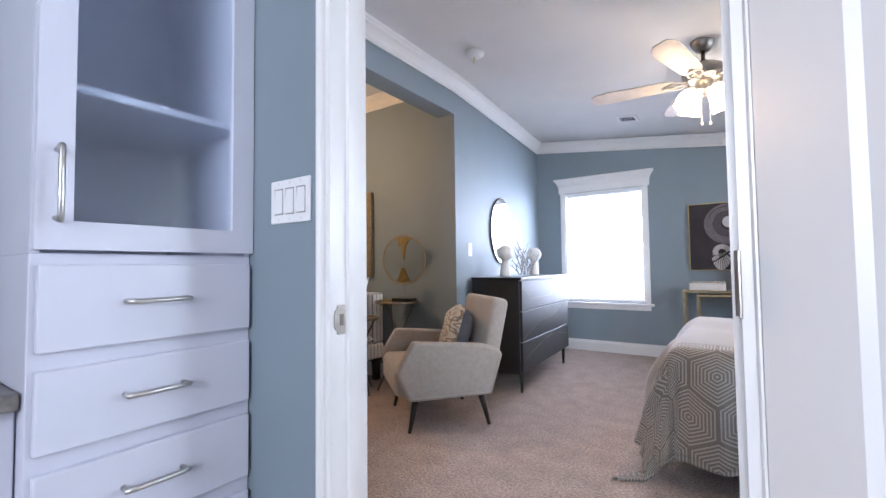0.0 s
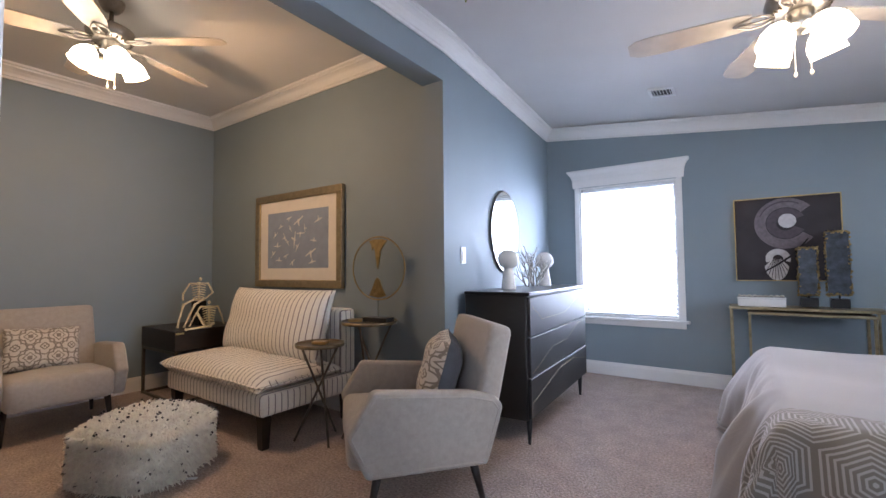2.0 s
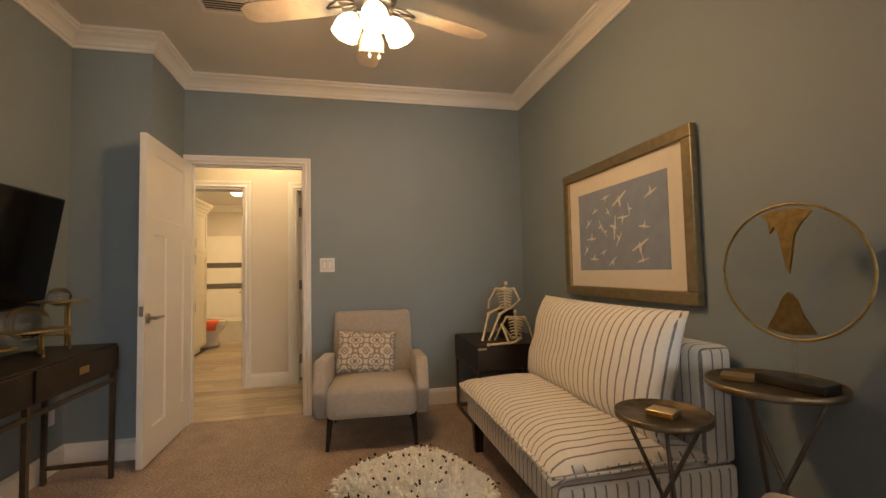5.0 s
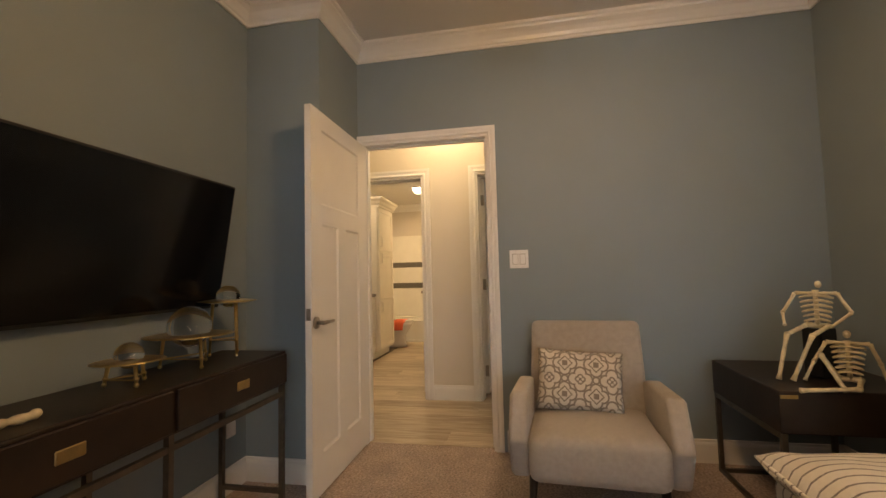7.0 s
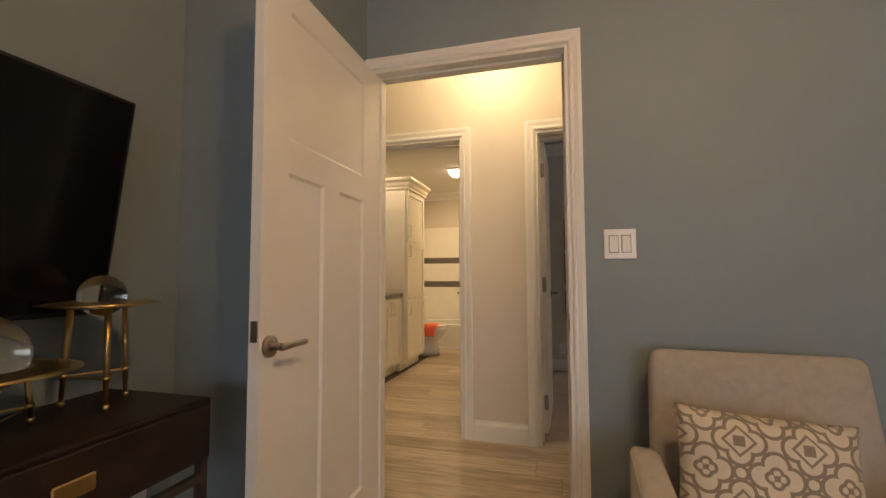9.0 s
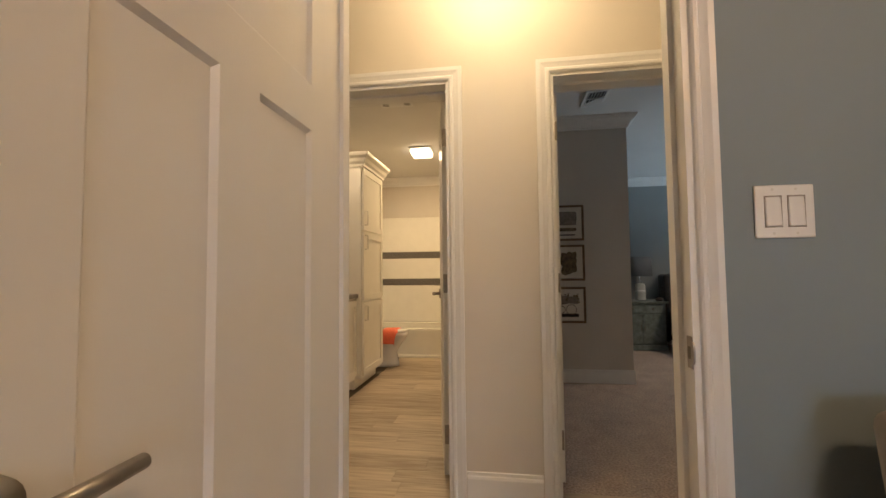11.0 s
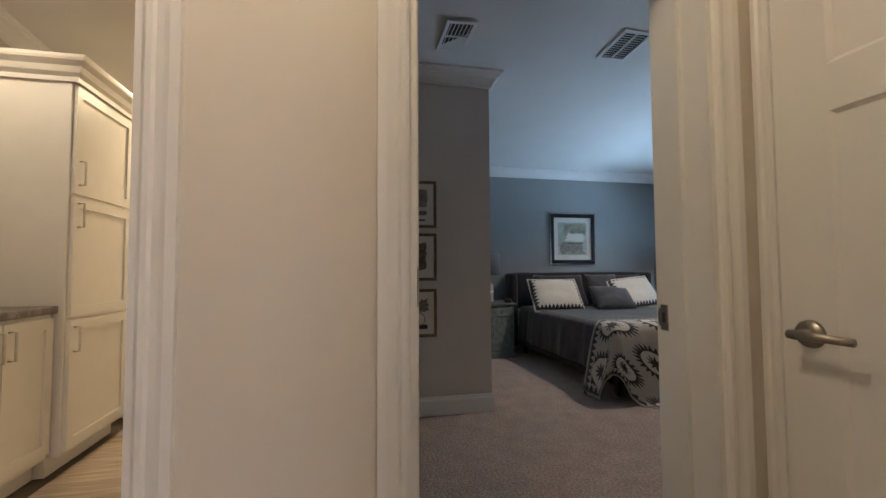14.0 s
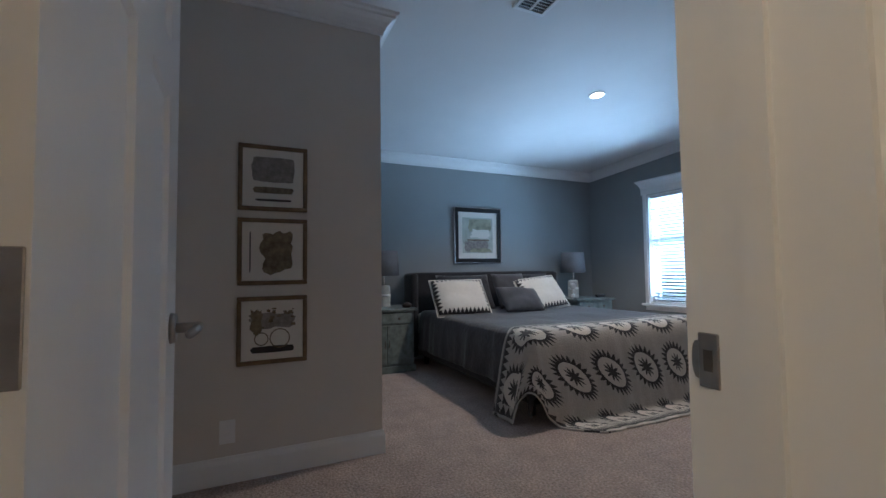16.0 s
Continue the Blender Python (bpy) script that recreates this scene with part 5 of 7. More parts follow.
tripod_table(pose(-2.622, 2.855, 0), 0.158, 0.626, "small round bronze side table with crossed legs", 20)
tripod_table(pose(-2.452, 3.137, 0), 0.192, 0.752, "tall round bronze side table with crossed legs", 50)


def small_book(m, label):
    top = thing("gold_box", m, label, "box", "gilt boxes")
    part("body", rbox(-0.045, 0.045, -0.035, 0.035, 0.0005, 0.013, 0.002, 1), BRASS, top)
    part("lid", rbox(-0.047, 0.047, -0.037, 0.037, 0.0135, 0.019, 0.002, 1), BRASS, top)


small_book(pose(-2.612, 2.85, 0.6245, 0, 0, 30), "flat gilt metal box on the small table")
small_book(pose(-2.522, 3.075, 0.7505, 0, 0, 40), "flat gilt metal box on the tall table")

AGEDBRASS = mat("aged_brass", (0.33, 0.24, 0.11), 0.42, 1.0, 0.25, 40)
ring = thing("ring_sculpture", pose(-2.392, 3.16, 0.7505, 0, 0, 8), "clear acrylic disc with gold drips on a black base", "sculpture")
part("base", rbox(-0.10, 0.10, -0.045, 0.045, 0.0005, 0.030, 0.005, 2), BLACK, ring, "black lacquered base")
R, CZ = 0.216, 0.365
bm = bmesh.new()
rod(bm, (0, 0, 0.03), (0, 0, CZ - R), 0.006, None, 10)
part("stem", bm, BLOWN, ring, "clear acrylic stem")
bm = bmesh.new()
tube(bm, [(R * math.cos(math.tau * i / 72), 0, CZ + R * math.sin(math.tau * i / 72)) for i in range(72)], 0.0045, 8, True)
part("rim", bm, AGEDBRASS, ring, "gilded rim", True)
bm = bmesh.new()
rod(bm, (0, 0.003, CZ), (0, -0.003, CZ), R - 0.004, None, 72)
part("disc", bm, CLEAR, ring, "clear acrylic disc").visible_shadow = False
for nm, outline in (("gold_drip", [(-0.075, 0.188), (-0.055, 0.165), (-0.05, 0.125), (-0.035, 0.15), (-0.022, 0.11), (-0.010, 0.03), (0.0, -0.005), (0.012, 0.06), (0.022, 0.12), (0.045, 0.155), (0.075, 0.188), (0.035, 0.199), (-0.035, 0.199)]),
                    ("gold_drip", [(-0.075, -0.188), (-0.04, -0.125), (-0.022, -0.08), (-0.004, -0.065), (0.016, -0.085), (0.035, -0.14), (0.065, -0.190), (0.0, -0.2015)])):
    bm = bmesh.new()
    f0 = [bm.verts.new((x, -0.0055, CZ + z)) for x, z in outline]
    f1 = [bm.verts.new((x, 0.0055, CZ + z)) for x, z in outline]
    bm.faces.new(f0)
    bm.faces.new(f1[::-1])
    for i in range(len(outline)):
        j = (i + 1) % len(outline)
        bm.faces.new((f0[i], f1[i], f1[j], f0[j]))
    part(nm, bm, AGEDBRASS, ring, "poured gold leaf")

# end table in the corner
et = thing("end_table", pose(-4.55, 2.95, 0), "dark brown wooden box table on a metal frame", "end table")
part("box_top", rbox(-0.33, 0.33, -0.29, 0.29, 0.43, 0.605, 0.006, 2), BROWNWOOD, et)
bm = bmesh.new()
for x in (-0.315, 0.315):
    for y in (-0.275, 0.275):
        box(bm, x - 0.011, x + 0.011, y - 0.011, y + 0.011, 0.0, 0.43)
for y in (-0.275, 0.275):
    box(bm, -0.304, 0.304, y - 0.010, y + 0.010, 0.001, 0.020)
    box(bm, -0.304, 0.304, y - 0.010, y + 0.010, 0.405, 0.428)
for x in (-0.315, 0.315):
    box(bm, x - 0.010, x + 0.010, -0.264, 0.264, 0.001, 0.020)
part("metal_frame", bm, DARKSTEEL, et)
part("corner_plate", rbox(0.325, 0.333, -0.285, -0.22, 0.575, 0.590, 0.001, 1), GOLD, et, "brass corner plate")


def bone_figure(name, joints, bones, ribs, m, label, head):
    """A small carved figurine in one mesh."""
    bm = bmesh.new()
    for a, b, r in bones:
        p, q = Vector(joints[a]), Vector(joints[b])
        n = 7
        tube(bm, [p.lerp(q, i / n) for i in range(n + 1)], [r * (1.5 if i in (0, n) else 1.0 + 0.15 * (i % 2)) for i in range(n + 1)], 8)
    for c, w, h in ribs:
        tube(bm, [(c[0] + w * math.cos(math.tau * i / 14), c[1] + w * 0.62 * math.sin(math.tau * i / 14), c[2] + h * math.cos(math.tau * i / 14) ** 2) for i in range(14)], 0.0045, 6, True)
    p = joints[head]
    lathe(bm, [(0.003, -0.016), (0.009, -0.012), (0.013, -0.002), (0.013, 0.006), (0.009, 0.014), (0.003, 0.017)], 14, p)
    return single(name, bm, BONE, m, label, "figurine", "bone figurines", True)


J = {"n": (0, 0, 0.40), "pel": (0, 0, 0.235), "hd": (0.012, -0.008, 0.425), "sl": (-0.075, 0, 0.385), "sr": (0.075, 0, 0.385), "el": (-0.125, -0.02, 0.29), "er": (0.12, -0.02, 0.30), "hl": (-0.11, -0.09, 0.24), "hr": (0.05, -0.05, 0.235),
     "kl": (-0.10, -0.12, 0.20), "fl": (-0.13, -0.20, 0.005), "kr": (-0.01, -0.12, 0.20), "fr": (-0.08, -0.19, 0.005), "hpl": (-0.04, 0, 0.235), "hpr": (0.04, 0, 0.235)}
B = [("n", "pel", 0.009), ("sl", "sr", 0.007), ("sl", "el", 0.007), ("sr", "er", 0.007), ("el", "hl", 0.006), ("er", "hr", 0.006), ("hpl", "hpr", 0.012), ("hpl", "kl", 0.009), ("hpr", "kr", 0.009), ("kl", "fl", 0.008), ("kr", "fr", 0.008)]
RB = [((0, 0, 0.375 - 0.022 * i), 0.060 - 0.003 * i, -0.012) for i in range(6)]
bone_figure("bone_figurine", J, B, RB, pose(-4.50, 2.98, 0.606, 0, 0, 55), "ivory jointed bone figurine perched on a black block", "hd")
single("black_block", rbox(-0.045, 0.045, -0.045, 0.045, 0.0005, 0.225, 0.006, 2), BLACK, pose(-4.505, 2.985, 0.606, 0, 0, 20), "tall black block on the end table", "stand")
J2 = {"n": (0, 0, 0.185), "pel": (0, 0, 0.02), "hd": (0, -0.01, 0.213), "sl": (-0.07, 0, 0.175), "sr": (0.07, 0, 0.175), "el": (-0.115, -0.03, 0.09), "er": (0.10, 0.02, 0.09), "hl": (-0.15, -0.06, 0.008), "hr": (0.12, 0.03, 0.008),
      "kl": (-0.09, -0.10, 0.13), "fl": (-0.02, -0.19, 0.006), "kr": (0.02, -0.16, 0.014), "fr": (-0.16, -0.28, 0.008), "hpl": (-0.035, 0, 0.02), "hpr": (0.035, 0, 0.02)}
RB2 = [((0, 0, 0.165 - 0.022 * i), 0.055 - 0.003 * i, -0.012) for i in range(6)]
bone_figure("bone_figurine", J2, B, RB2, pose(-4.365, 3.01, 0.606, 0, 0, 60), "ivory jointed bone figurine sitting with a bent knee", "hd")


# ---- framed pictures ----
def framed(m, w, h, bar, depth, frame_mat, label, mat_w, print_mat, lip=None, inner=None):
    """Flat picture in local x-z, its middle at the origin, its back on y = 0 and its front towards -y."""
    top = thing("framed_picture", m, label, "picture", "framed pictures")
    for x0, x1, z0, z1 in ((-w / 2, w / 2, h / 2 - bar, h / 2), (-w / 2, w / 2, -h / 2, -h / 2 + bar), (-w / 2, -w / 2 + bar, -h / 2 + bar, h / 2 - bar), (w / 2 - bar, w / 2, -h / 2 + bar, h / 2 - bar)):
        part("frame_bar", rbox(x0, x1, -depth, -0.001, z0, z1, min(0.005, bar * 0.25), 2), frame_mat, top)
    if lip:
        a, b = w / 2 - bar, h / 2 - bar
        bm = bmesh.new()
        tube(bm, [(-a, -depth * 0.7, -b), (a, -depth * 0.7, -b), (a, -depth * 0.7, b), (-a, -depth * 0.7, b)], 0.004, 6, True)
        part("slip", bm, lip, top)
    bm = bmesh.new()
    box(bm, -w / 2 + bar * 0.8, w / 2 - bar * 0.8, -depth * 0.45, -0.002, -h / 2 + bar * 0.8, h / 2 - bar * 0.8)
    part("mat_board", bm, PAPER, top, "cream mat board")
    bm = bmesh.new()
    a, b = w / 2 - bar - mat_w[0], h / 2 - bar - mat_w[1]
    box(bm, -a, a, -depth * 0.45 - 0.002, -depth * 0.45 + 0.001, -b, b)
    part("print", bm, print_mat, top)
    return top, -depth * 0.45 - 0.0035


def blob(top, y, cx, cz, w, h, material, seed, name="wash", rough=0.16, n=40):
    bm = bmesh.new()
    pts = []
    for i in range(n):
        a = math.tau * i / n
        c, s = math.cos(a), math.sin(a)
        k = 1 / max(abs(c), abs(s)) ** 0.75 + rough * noise.noise((c * 1.7, s * 1.7, seed)) + rough * 0.6 * noise.noise((c * 6, s * 6, seed))
        pts.append(bm.verts.new((cx + w / 2 * c * k, y, cz + h / 2 * s * k)))
    mid = bm.verts.new((cx, y, cz))
    for i in range(n):
        bm.faces.new((mid, pts[i], pts[(i + 1) % n]))
    return part(name, bm, material, top)


FRAMEGOLD = mat("champagne_frame", (0.30, 0.245, 0.155), 0.38, 0.75, 0.15, 30, 0.1, 120)
pic, y = framed(pose(-3.515, 3.339, 1.375), 1.19, 0.835, 0.062, 0.040, FRAMEGOLD, "champagne framed print of white birds on blue", (0.115, 0.105), BLUEPRINT, BRASS)
rng = random.Random(11)
spots = [(-0.30, 0.05), (-0.27, -0.05), (-0.33, -0.12), (-0.22, 0.12), (-0.16, 0.02), (-0.12, -0.02), (-0.08, 0.10), (-0.02, 0.00), (0.03, 0.16), (0.06, 0.05), (0.02, -0.07), (-0.14, -0.14), (-0.05, -0.20), (0.12, 0.09), (0.20, -0.12), (0.24, -0.02), (0.30, 0.15), (0.22, -0.20), (-0.24, -0.18), (-0.10, 0.19)]
for i, (x, z) in enumerate(spots):
    s, a = (0.075 if i in (8, 7, 14) else rng.uniform(0.036, 0.055)), rng.uniform(0, math.tau)
    shape = [(0, 0.30), (0.10, 0.12), (0.95, 0.30), (1.0, 0.22), (0.16, -0.10), (0.07, -0.55), (0.0, -0.75), (-0.07, -0.55), (-0.16, -0.10), (-0.9, -0.25), (-0.95, -0.15), (-0.10, 0.12)]
    bm = bmesh.new()
    vs = [bm.verts.new((x + s * (px * math.cos(a) - pz * math.sin(a)), y - 0.0002 * i, z + s * (px * math.sin(a) + pz * math.cos(a)))) for px, pz in shape]
    hub = bm.verts.new((x, y - 0.0002 * i, z))
    for p, q in zip(vs, vs[1:] + vs[:1]):
        bm.faces.new((hub, p, q))
    part("bird", bm, BIRD, pic, "white ink bird")

art = thing("canvas_art", pose(-0.033, 5.659, 1.338), "dark canvas with grey discs in a thin gold frame", "picture")
part("canvas", rbox(-0.352, 0.352, -0.030, -0.001, -0.352, 0.352, 0.003, 1), PLUM, art)
bm = bmesh.new()
for q in ((-0.359, 0.359, 0.353, 0.359), (-0.359, 0.359, -0.359, -0.353), (-0.359, -0.353, -0.353, 0.353), (0.353, 0.359, -0.353, 0.353)):
    box(bm, q[0], q[1], -0.036, -0.001, q[2], q[3])
part("thin_frame", bm, GOLD, art, "thin gold float frame")


def arc_plate(cx, cz, r0, r1, a0, a1, y, material, name, n=48):
    bm = bmesh.new()
    vs = [(bm.verts.new((cx + r0 * math.cos(a), y, cz + r0 * math.sin(a))), bm.verts.new((cx + r1 * math.cos(a), y, cz + r1 * math.sin(a)))) for a in [math.radians(a0 + (a1 - a0) * i / n) for i in range(n + 1)]]
    for p, q in zip(vs, vs[1:]):
        bm.faces.new((p[0], p[1], q[1], q[0]))
    return part(name, bm, material, art)


DISC1 = mat("lilac_grey_ink", (0.150, 0.125, 0.140), 0.7, vary=0.2, scale=40)
DISC2 = mat("deep_mauve_ink", (0.075, 0.060, 0.072), 0.7, vary=0.2, scale=40)
PALE = mat("pale_ink", (0.55, 0.53, 0.53), 0.7, vary=0.12, scale=30)
arc_plate(0.0, 0.13, 0.135, 0.215, 40, 325, -0.0315, DISC1, "ink_ring")
arc_plate(0.0, 0.13, 0.060, 0.135, 25, 335, -0.0320, DISC2, "ink_ring")
arc_plate(0.0, 0.13, 0.130, 0.134, 40, 330, -0.0325, INK, "ink_line")
arc_plate(0.012, 0.15, 0.001, 0.060, 0, 360, -0.0335, PALE, "ink_disc")
arc_plate(0.0, 0.13, 0.180, 0.190, 60, 160, -0.0325, DISC2, "ink_line")
for i in range(9):
    a = math.radians(200 + 140 * i / 8)
    bm = plate([(-0.07 + 0.02 * math.cos(a), -0.16 + 0.012 * math.sin(a)), (-0.07 + 0.085 * math.cos(a - 0.13), -0.20 + 0.155 * math.sin(a - 0.13)), (-0.07 + 0.085 * math.cos(a + 0.13), -0.20 + 0.155 * math.sin(a + 0.13))], -0.0325)
    part("ink_petal", bm, PALE, art)
arc_plate(-0.06, -0.17, 0.035, 0.085, -20, 200, -0.0320, PALE, "ink_ring")
bm = plate([(-0.18, -0.29), (-0.05, -0.20), (0.06, -0.11), (0.14, 0.0), (0.15, 0.0), (0.07, -0.125), (-0.045, -0.215), (-0.175, -0.30)], -0.0340)
part("ink_stroke", bm, INK, art)

# oval mirror
mir = thing("wall_mirror", pose(-2.0165, 4.315, 1.420, 0, 0, 95.25), "oval wall mirror with a thin dark rim", "mirror")
bm = bmesh.new()
el = [(0.300 * math.cos(math.tau * i / 64), 0.342 * math.sin(math.tau * i / 64)) for i in range(64)]
f0 = [bm.verts.new((x, -0.020, z)) for x, z in el]
f1 = [bm.verts.new((x, -0.004, z)) for x, z in el]
bm.faces.new(f0)
bm.faces.new(f1[::-1])
for i in range(64):
    bm.faces.new((f0[i], f1[i], f1[(i + 1) % 64], f0[(i + 1) % 64]))
part("glass", bm, MIRROR, mir, "silvered mirror glass")
bm = bmesh.new()
tube(bm, [(x * 1.012, -0.014, z * 1.01) for x, z in el], 0.008, 8, True)
part("rim", bm, DARKSTEEL, mir, "thin dark metal rim", True)

# dresser
dr = thing("dresser", pose(-1.690, 4.165, 0, 0, 0, 93.3), "black lacquered three-drawer dresser with gold inlay lines", "dresser")
LACQUER = mat("satin_black_lacquer", (0.010, 0.010, 0.011), 0.46, vary=0.3, scale=6)
part("body", rbox(-0.70, 0.70, -0.205, 0.225, 0.165, 0.935, 0.004, 1), LACQUER, dr)
part("top_panel", rbox(-0.705, 0.705, -0.230, 0.228, 0.9355, 0.955, 0.003, 1), BLACK, dr)
for i in range(3):
    z0 = 0.180 + 0.250 * i
    d = part("drawer", rbox(-0.688, 0.688, -0.228, -0.2055, z0, z0 + 0.242, 0.003, 1), LACQUER, dr)
    bm = bmesh.new()
    zc = z0 + 0.12
    for pts in (([(-0.66, zc - 0.03), (-0.10, zc + 0.08), (0.25, zc + 0.09), (0.67, zc + 0.02)],),
                ([(-0.66, zc - 0.10), (-0.25, zc + 0.01), (0.10, zc + 0.01), (0.42, zc + 0.10), (0.67, zc + 0.10)],),
                ([(-0.66, zc + 0.07), (-0.46, zc - 0.03), (0.05, zc - 0.03), (0.65, zc + 0.11)],))[i]:
        tube(bm, [(x, -0.2285, z) for x, z in pts], 0.0008, 6)
    part("inlay", bm, AGEDBRASS, d, "thin gold inlay lines")
for x in (-0.62, 0.62):
    for yy in (-0.185, 0.185):
        bm = bmesh.new()
        rod(bm, (x, yy, 0.166), (x, yy, 0.0), 0.020, 0.010, 12)
        part("leg", bm, BLACK, dr, "black tapered leg", True)


def mushroom_vase(m, label):
    bm = bmesh.new()
    lathe(bm, [(0.050, 0.001), (0.052, 0.008), (0.046, 0.06), (0.038, 0.12), (0.034, 0.148), (0.040, 0.155), (0.062, 0.170), (0.076, 0.200), (0.074, 0.232), (0.058, 0.262), (0.036, 0.280), (0.030, 0.284), (0.026, 0.276), (0.03, 0.26)], 36)
    return single("mushroom_vase", bm, CERAMIC, m, label, "vase", "mushroom vases", True)


mushroom_vase(pose(-1.715, 3.79, 0.9555), "glossy white ceramic vase with a bulbous head")
mushroom_vase(pose(-1.735, 4.52, 0.9555), "glossy white ceramic vase with a bulbous head")
rng = random.Random(3)
coral = thing("branch_sculpture", pose(-1.70, 4.15, 0.9555, 0, 0, 93), "tangle of silvered twigs between the vases", "sculpture")


def twig(p, d, r, depth):
    pts, rad = [p.copy()], [r]
    for i in range(4):
        d = (d + Vector((rng.uniform(-0.3, 0.3), rng.uniform(-0.3, 0.3), rng.uniform(-0.1, 0.3)))).normalized()
        p = p + d * rng.uniform(0.022, 0.038)
        p.z = max(p.z, 0.008)
        pts.append(p.copy())
        rad.append(r * (1 - 0.12 * (i + 1)) * rng.uniform(0.9, 1.15))
        if depth and rng.random() < 0.65:
            twig(p, (d + Vector((rng.uniform(-1, 1), rng.uniform(-1, 1), rng.uniform(0, 0.9)))).normalized(), r * 0.68, depth - 1)
    tb = bmesh.new()
    tube(tb, pts, rad, 7)
    part("twig", tb, BRANCH, coral, "", True)


for a, x in ((0.2, -0.10), (1.9, -0.03), (3.4, 0.06), (5.0, 0.12), (4.2, 0.0), (0.9, 0.10)):
    twig(Vector((x, rng.uniform(-0.03, 0.03), 0.010)), Vector((math.cos(a) * 0.7, math.sin(a) * 0.3, 1)).normalized(), 0.0085, 2)


# nested console tables
def console(m, w, d, h, label):
    top = thing("console_table", m, label, "console table", "nested consoles")
    part("tabletop", rbox(-w / 2, w / 2, -d / 2, d / 2, h - 0.022, h, 0.003, 1), AGEDGOLD, top)
    for x in (-w / 2 + 0.012, w / 2 - 0.012):
        for y in (-d / 2 + 0.012, d / 2 - 0.012):
            part("leg", rbox(x - 0.009, x + 0.009, y - 0.009, y + 0.009, 0.012, h - 0.0225, 0.002, 1), AGEDGOLD, top)
        part("foot_bar", rbox(x - 0.012, x + 0.012, -d / 2, d / 2, 0.0, 0.0115, 0.002, 1), AGEDGOLD, top)


AGEDGOLD = mat("aged_gold_metal", (0.34, 0.28, 0.17), 0.42, 0.85, 0.3, 20, 0.1, 80)
console(pose(0.035, 5.47, 0), 0.96, 0.30, 0.775, "long aged gold metal console table")
console(pose(0.060, 5.42, 0), 0.76, 0.25, 0.738, "smaller aged gold console nested below the long one")
bx = thing("rope_box", pose(-0.225, 5.46, 0.776), "white box with a knotted rope on its lid", "box")
part("body", rbox(-0.16, 0.16, -0.08, 0.08, 0.0, 0.062, 0.004, 2), CERAMIC, bx)
part("lid", rbox(-0.163, 0.163, -0.083, 0.083, 0.0625, 0.076, 0.004, 2), CERAMIC, bx)
bm = bmesh.new()
tube(bm, [(-0.15 + 0.3 * i / 40, 0.018 * math.sin(i * 0.9), 0.083 + 0.006 * math.cos(i * 1.3)) for i in range(41)], 0.006, 8)
part("rope", bm, mat("cream_rope", (0.56, 0.50, 0.42), 0.9, vary=0.2, scale=80), bx, "cream twisted rope", True)


def agate_slab(m, w, z0, z1, label, seed):
    top = thing("agate_sculpture", m, label, "sculpture", "agate sculptures")
    part("base", rbox(-0.055, 0.055, -0.04, 0.04, 0.0005, 0.075, 0.003, 1), BLACK, top, "black block base")
    bm = bmesh.new()
    rod(bm, (0, 0, 0.075), (0, 0, z0 + 0.02), 0.006)
    part("post", bm, BLACK, top)
    bm = bmesh.new()
    loops = []
    for yy, k in ((-0.014, 0.97), (0.014, 0.97)):
        ring = []
        for i in range(64):
            t = i / 64 * 4
            e, f = int(t), t % 1
            x, z = [(-1 + 2 * f, -1), (1, -1 + 2 * f), (1 - 2 * f, 1), (-1, 1 - 2 * f)][e]
            j = 0.012 * noise.noise((x * 4, z * 9, seed))
            ring.append(bm.verts.new((x * (w / 2 + j), yy, (z0 + z1) / 2 + z * ((z1 - z0) / 2 + j))))
        loops.append(ring)
    bm.faces.new(loops[0])
    bm.faces.new(loops[1][::-1])
    for i in range(64):
        bm.faces.new((loops[0][i], loops[1][i], loops[1][(i + 1) % 64], loops[0][(i + 1) % 64]))
    part("slab", bm, AGATE, top, "blue-grey agate slab")
    bm = bmesh.new()
    rg = random.Random(int(seed))
    for i in range(150):
        t = i / 150 * 4
        e, f = int(t), t % 1
        x, z = [(-1 + 2 * f, -1), (1, -1 + 2 * f), (1 - 2 * f, 1), (-1, 1 - 2 * f)][e]
        c = Vector((x * w / 2 + rg.uniform(-0.008, 0.008), rg.uniform(-0.012, 0.012), (z0 + z1) / 2 + z * (z1 - z0) / 2 + rg.uniform(-0.008, 0.008)))
        bmesh.ops.create_icosphere(bm, subdivisions=1, radius=rg.uniform(0.007, 0.014), matrix=Matrix.Translation(c))
    part("crystal_edge", bm, AGEDBRASS, top, "rough gilded crystal edge")


agate_slab(pose(0.265, 5.47, 0.776), 0.135, 0.105, 0.59, "tall agate slab sculpture with a gilded edge", 3.0)
agate_slab(pose(0.085, 5.49, 0.776), 0.115, 0.10, 0.47, "shorter agate slab sculpture with a gilded edge", 8.0)

# bed of the main bedroom
bed = thing("bed", pose(0.78, 3.46, 0), "upholstered bed under a taupe hexagon-patterned cover", "bed")
part("box_spring", rbox(-0.98, 1.08, -0.76, 0.76, 0.10, 0.34, 0.03, 2), CHARCOAL, bed)
part("mattress", rbox(-1.0, 1.08, -0.77, 0.77, 0.345, 0.60, 0.05, 3), PAPER, bed)
part("headboard", rbox(1.09, 1.20, -0.82, 0.82, 0.05, 1.25, 0.03, 3), LINEN, bed)
for x in (-0.85, 0.95):
    for yy in (-0.65, 0.65):
        bm = bmesh.new()
        rod(bm, (x, yy, 0.10), (x, yy, 0.0), 0.03, 0.025)
        part("leg", bm, BLACK, bed)
bm = drape(-0.22, 1.84, 2.72, 4.20, 0.632, (0.55, 0.0, 0.57, 0.56), 0.022, 0.115, 2.0, 0.27)
edge_bm = border_strip(bm)
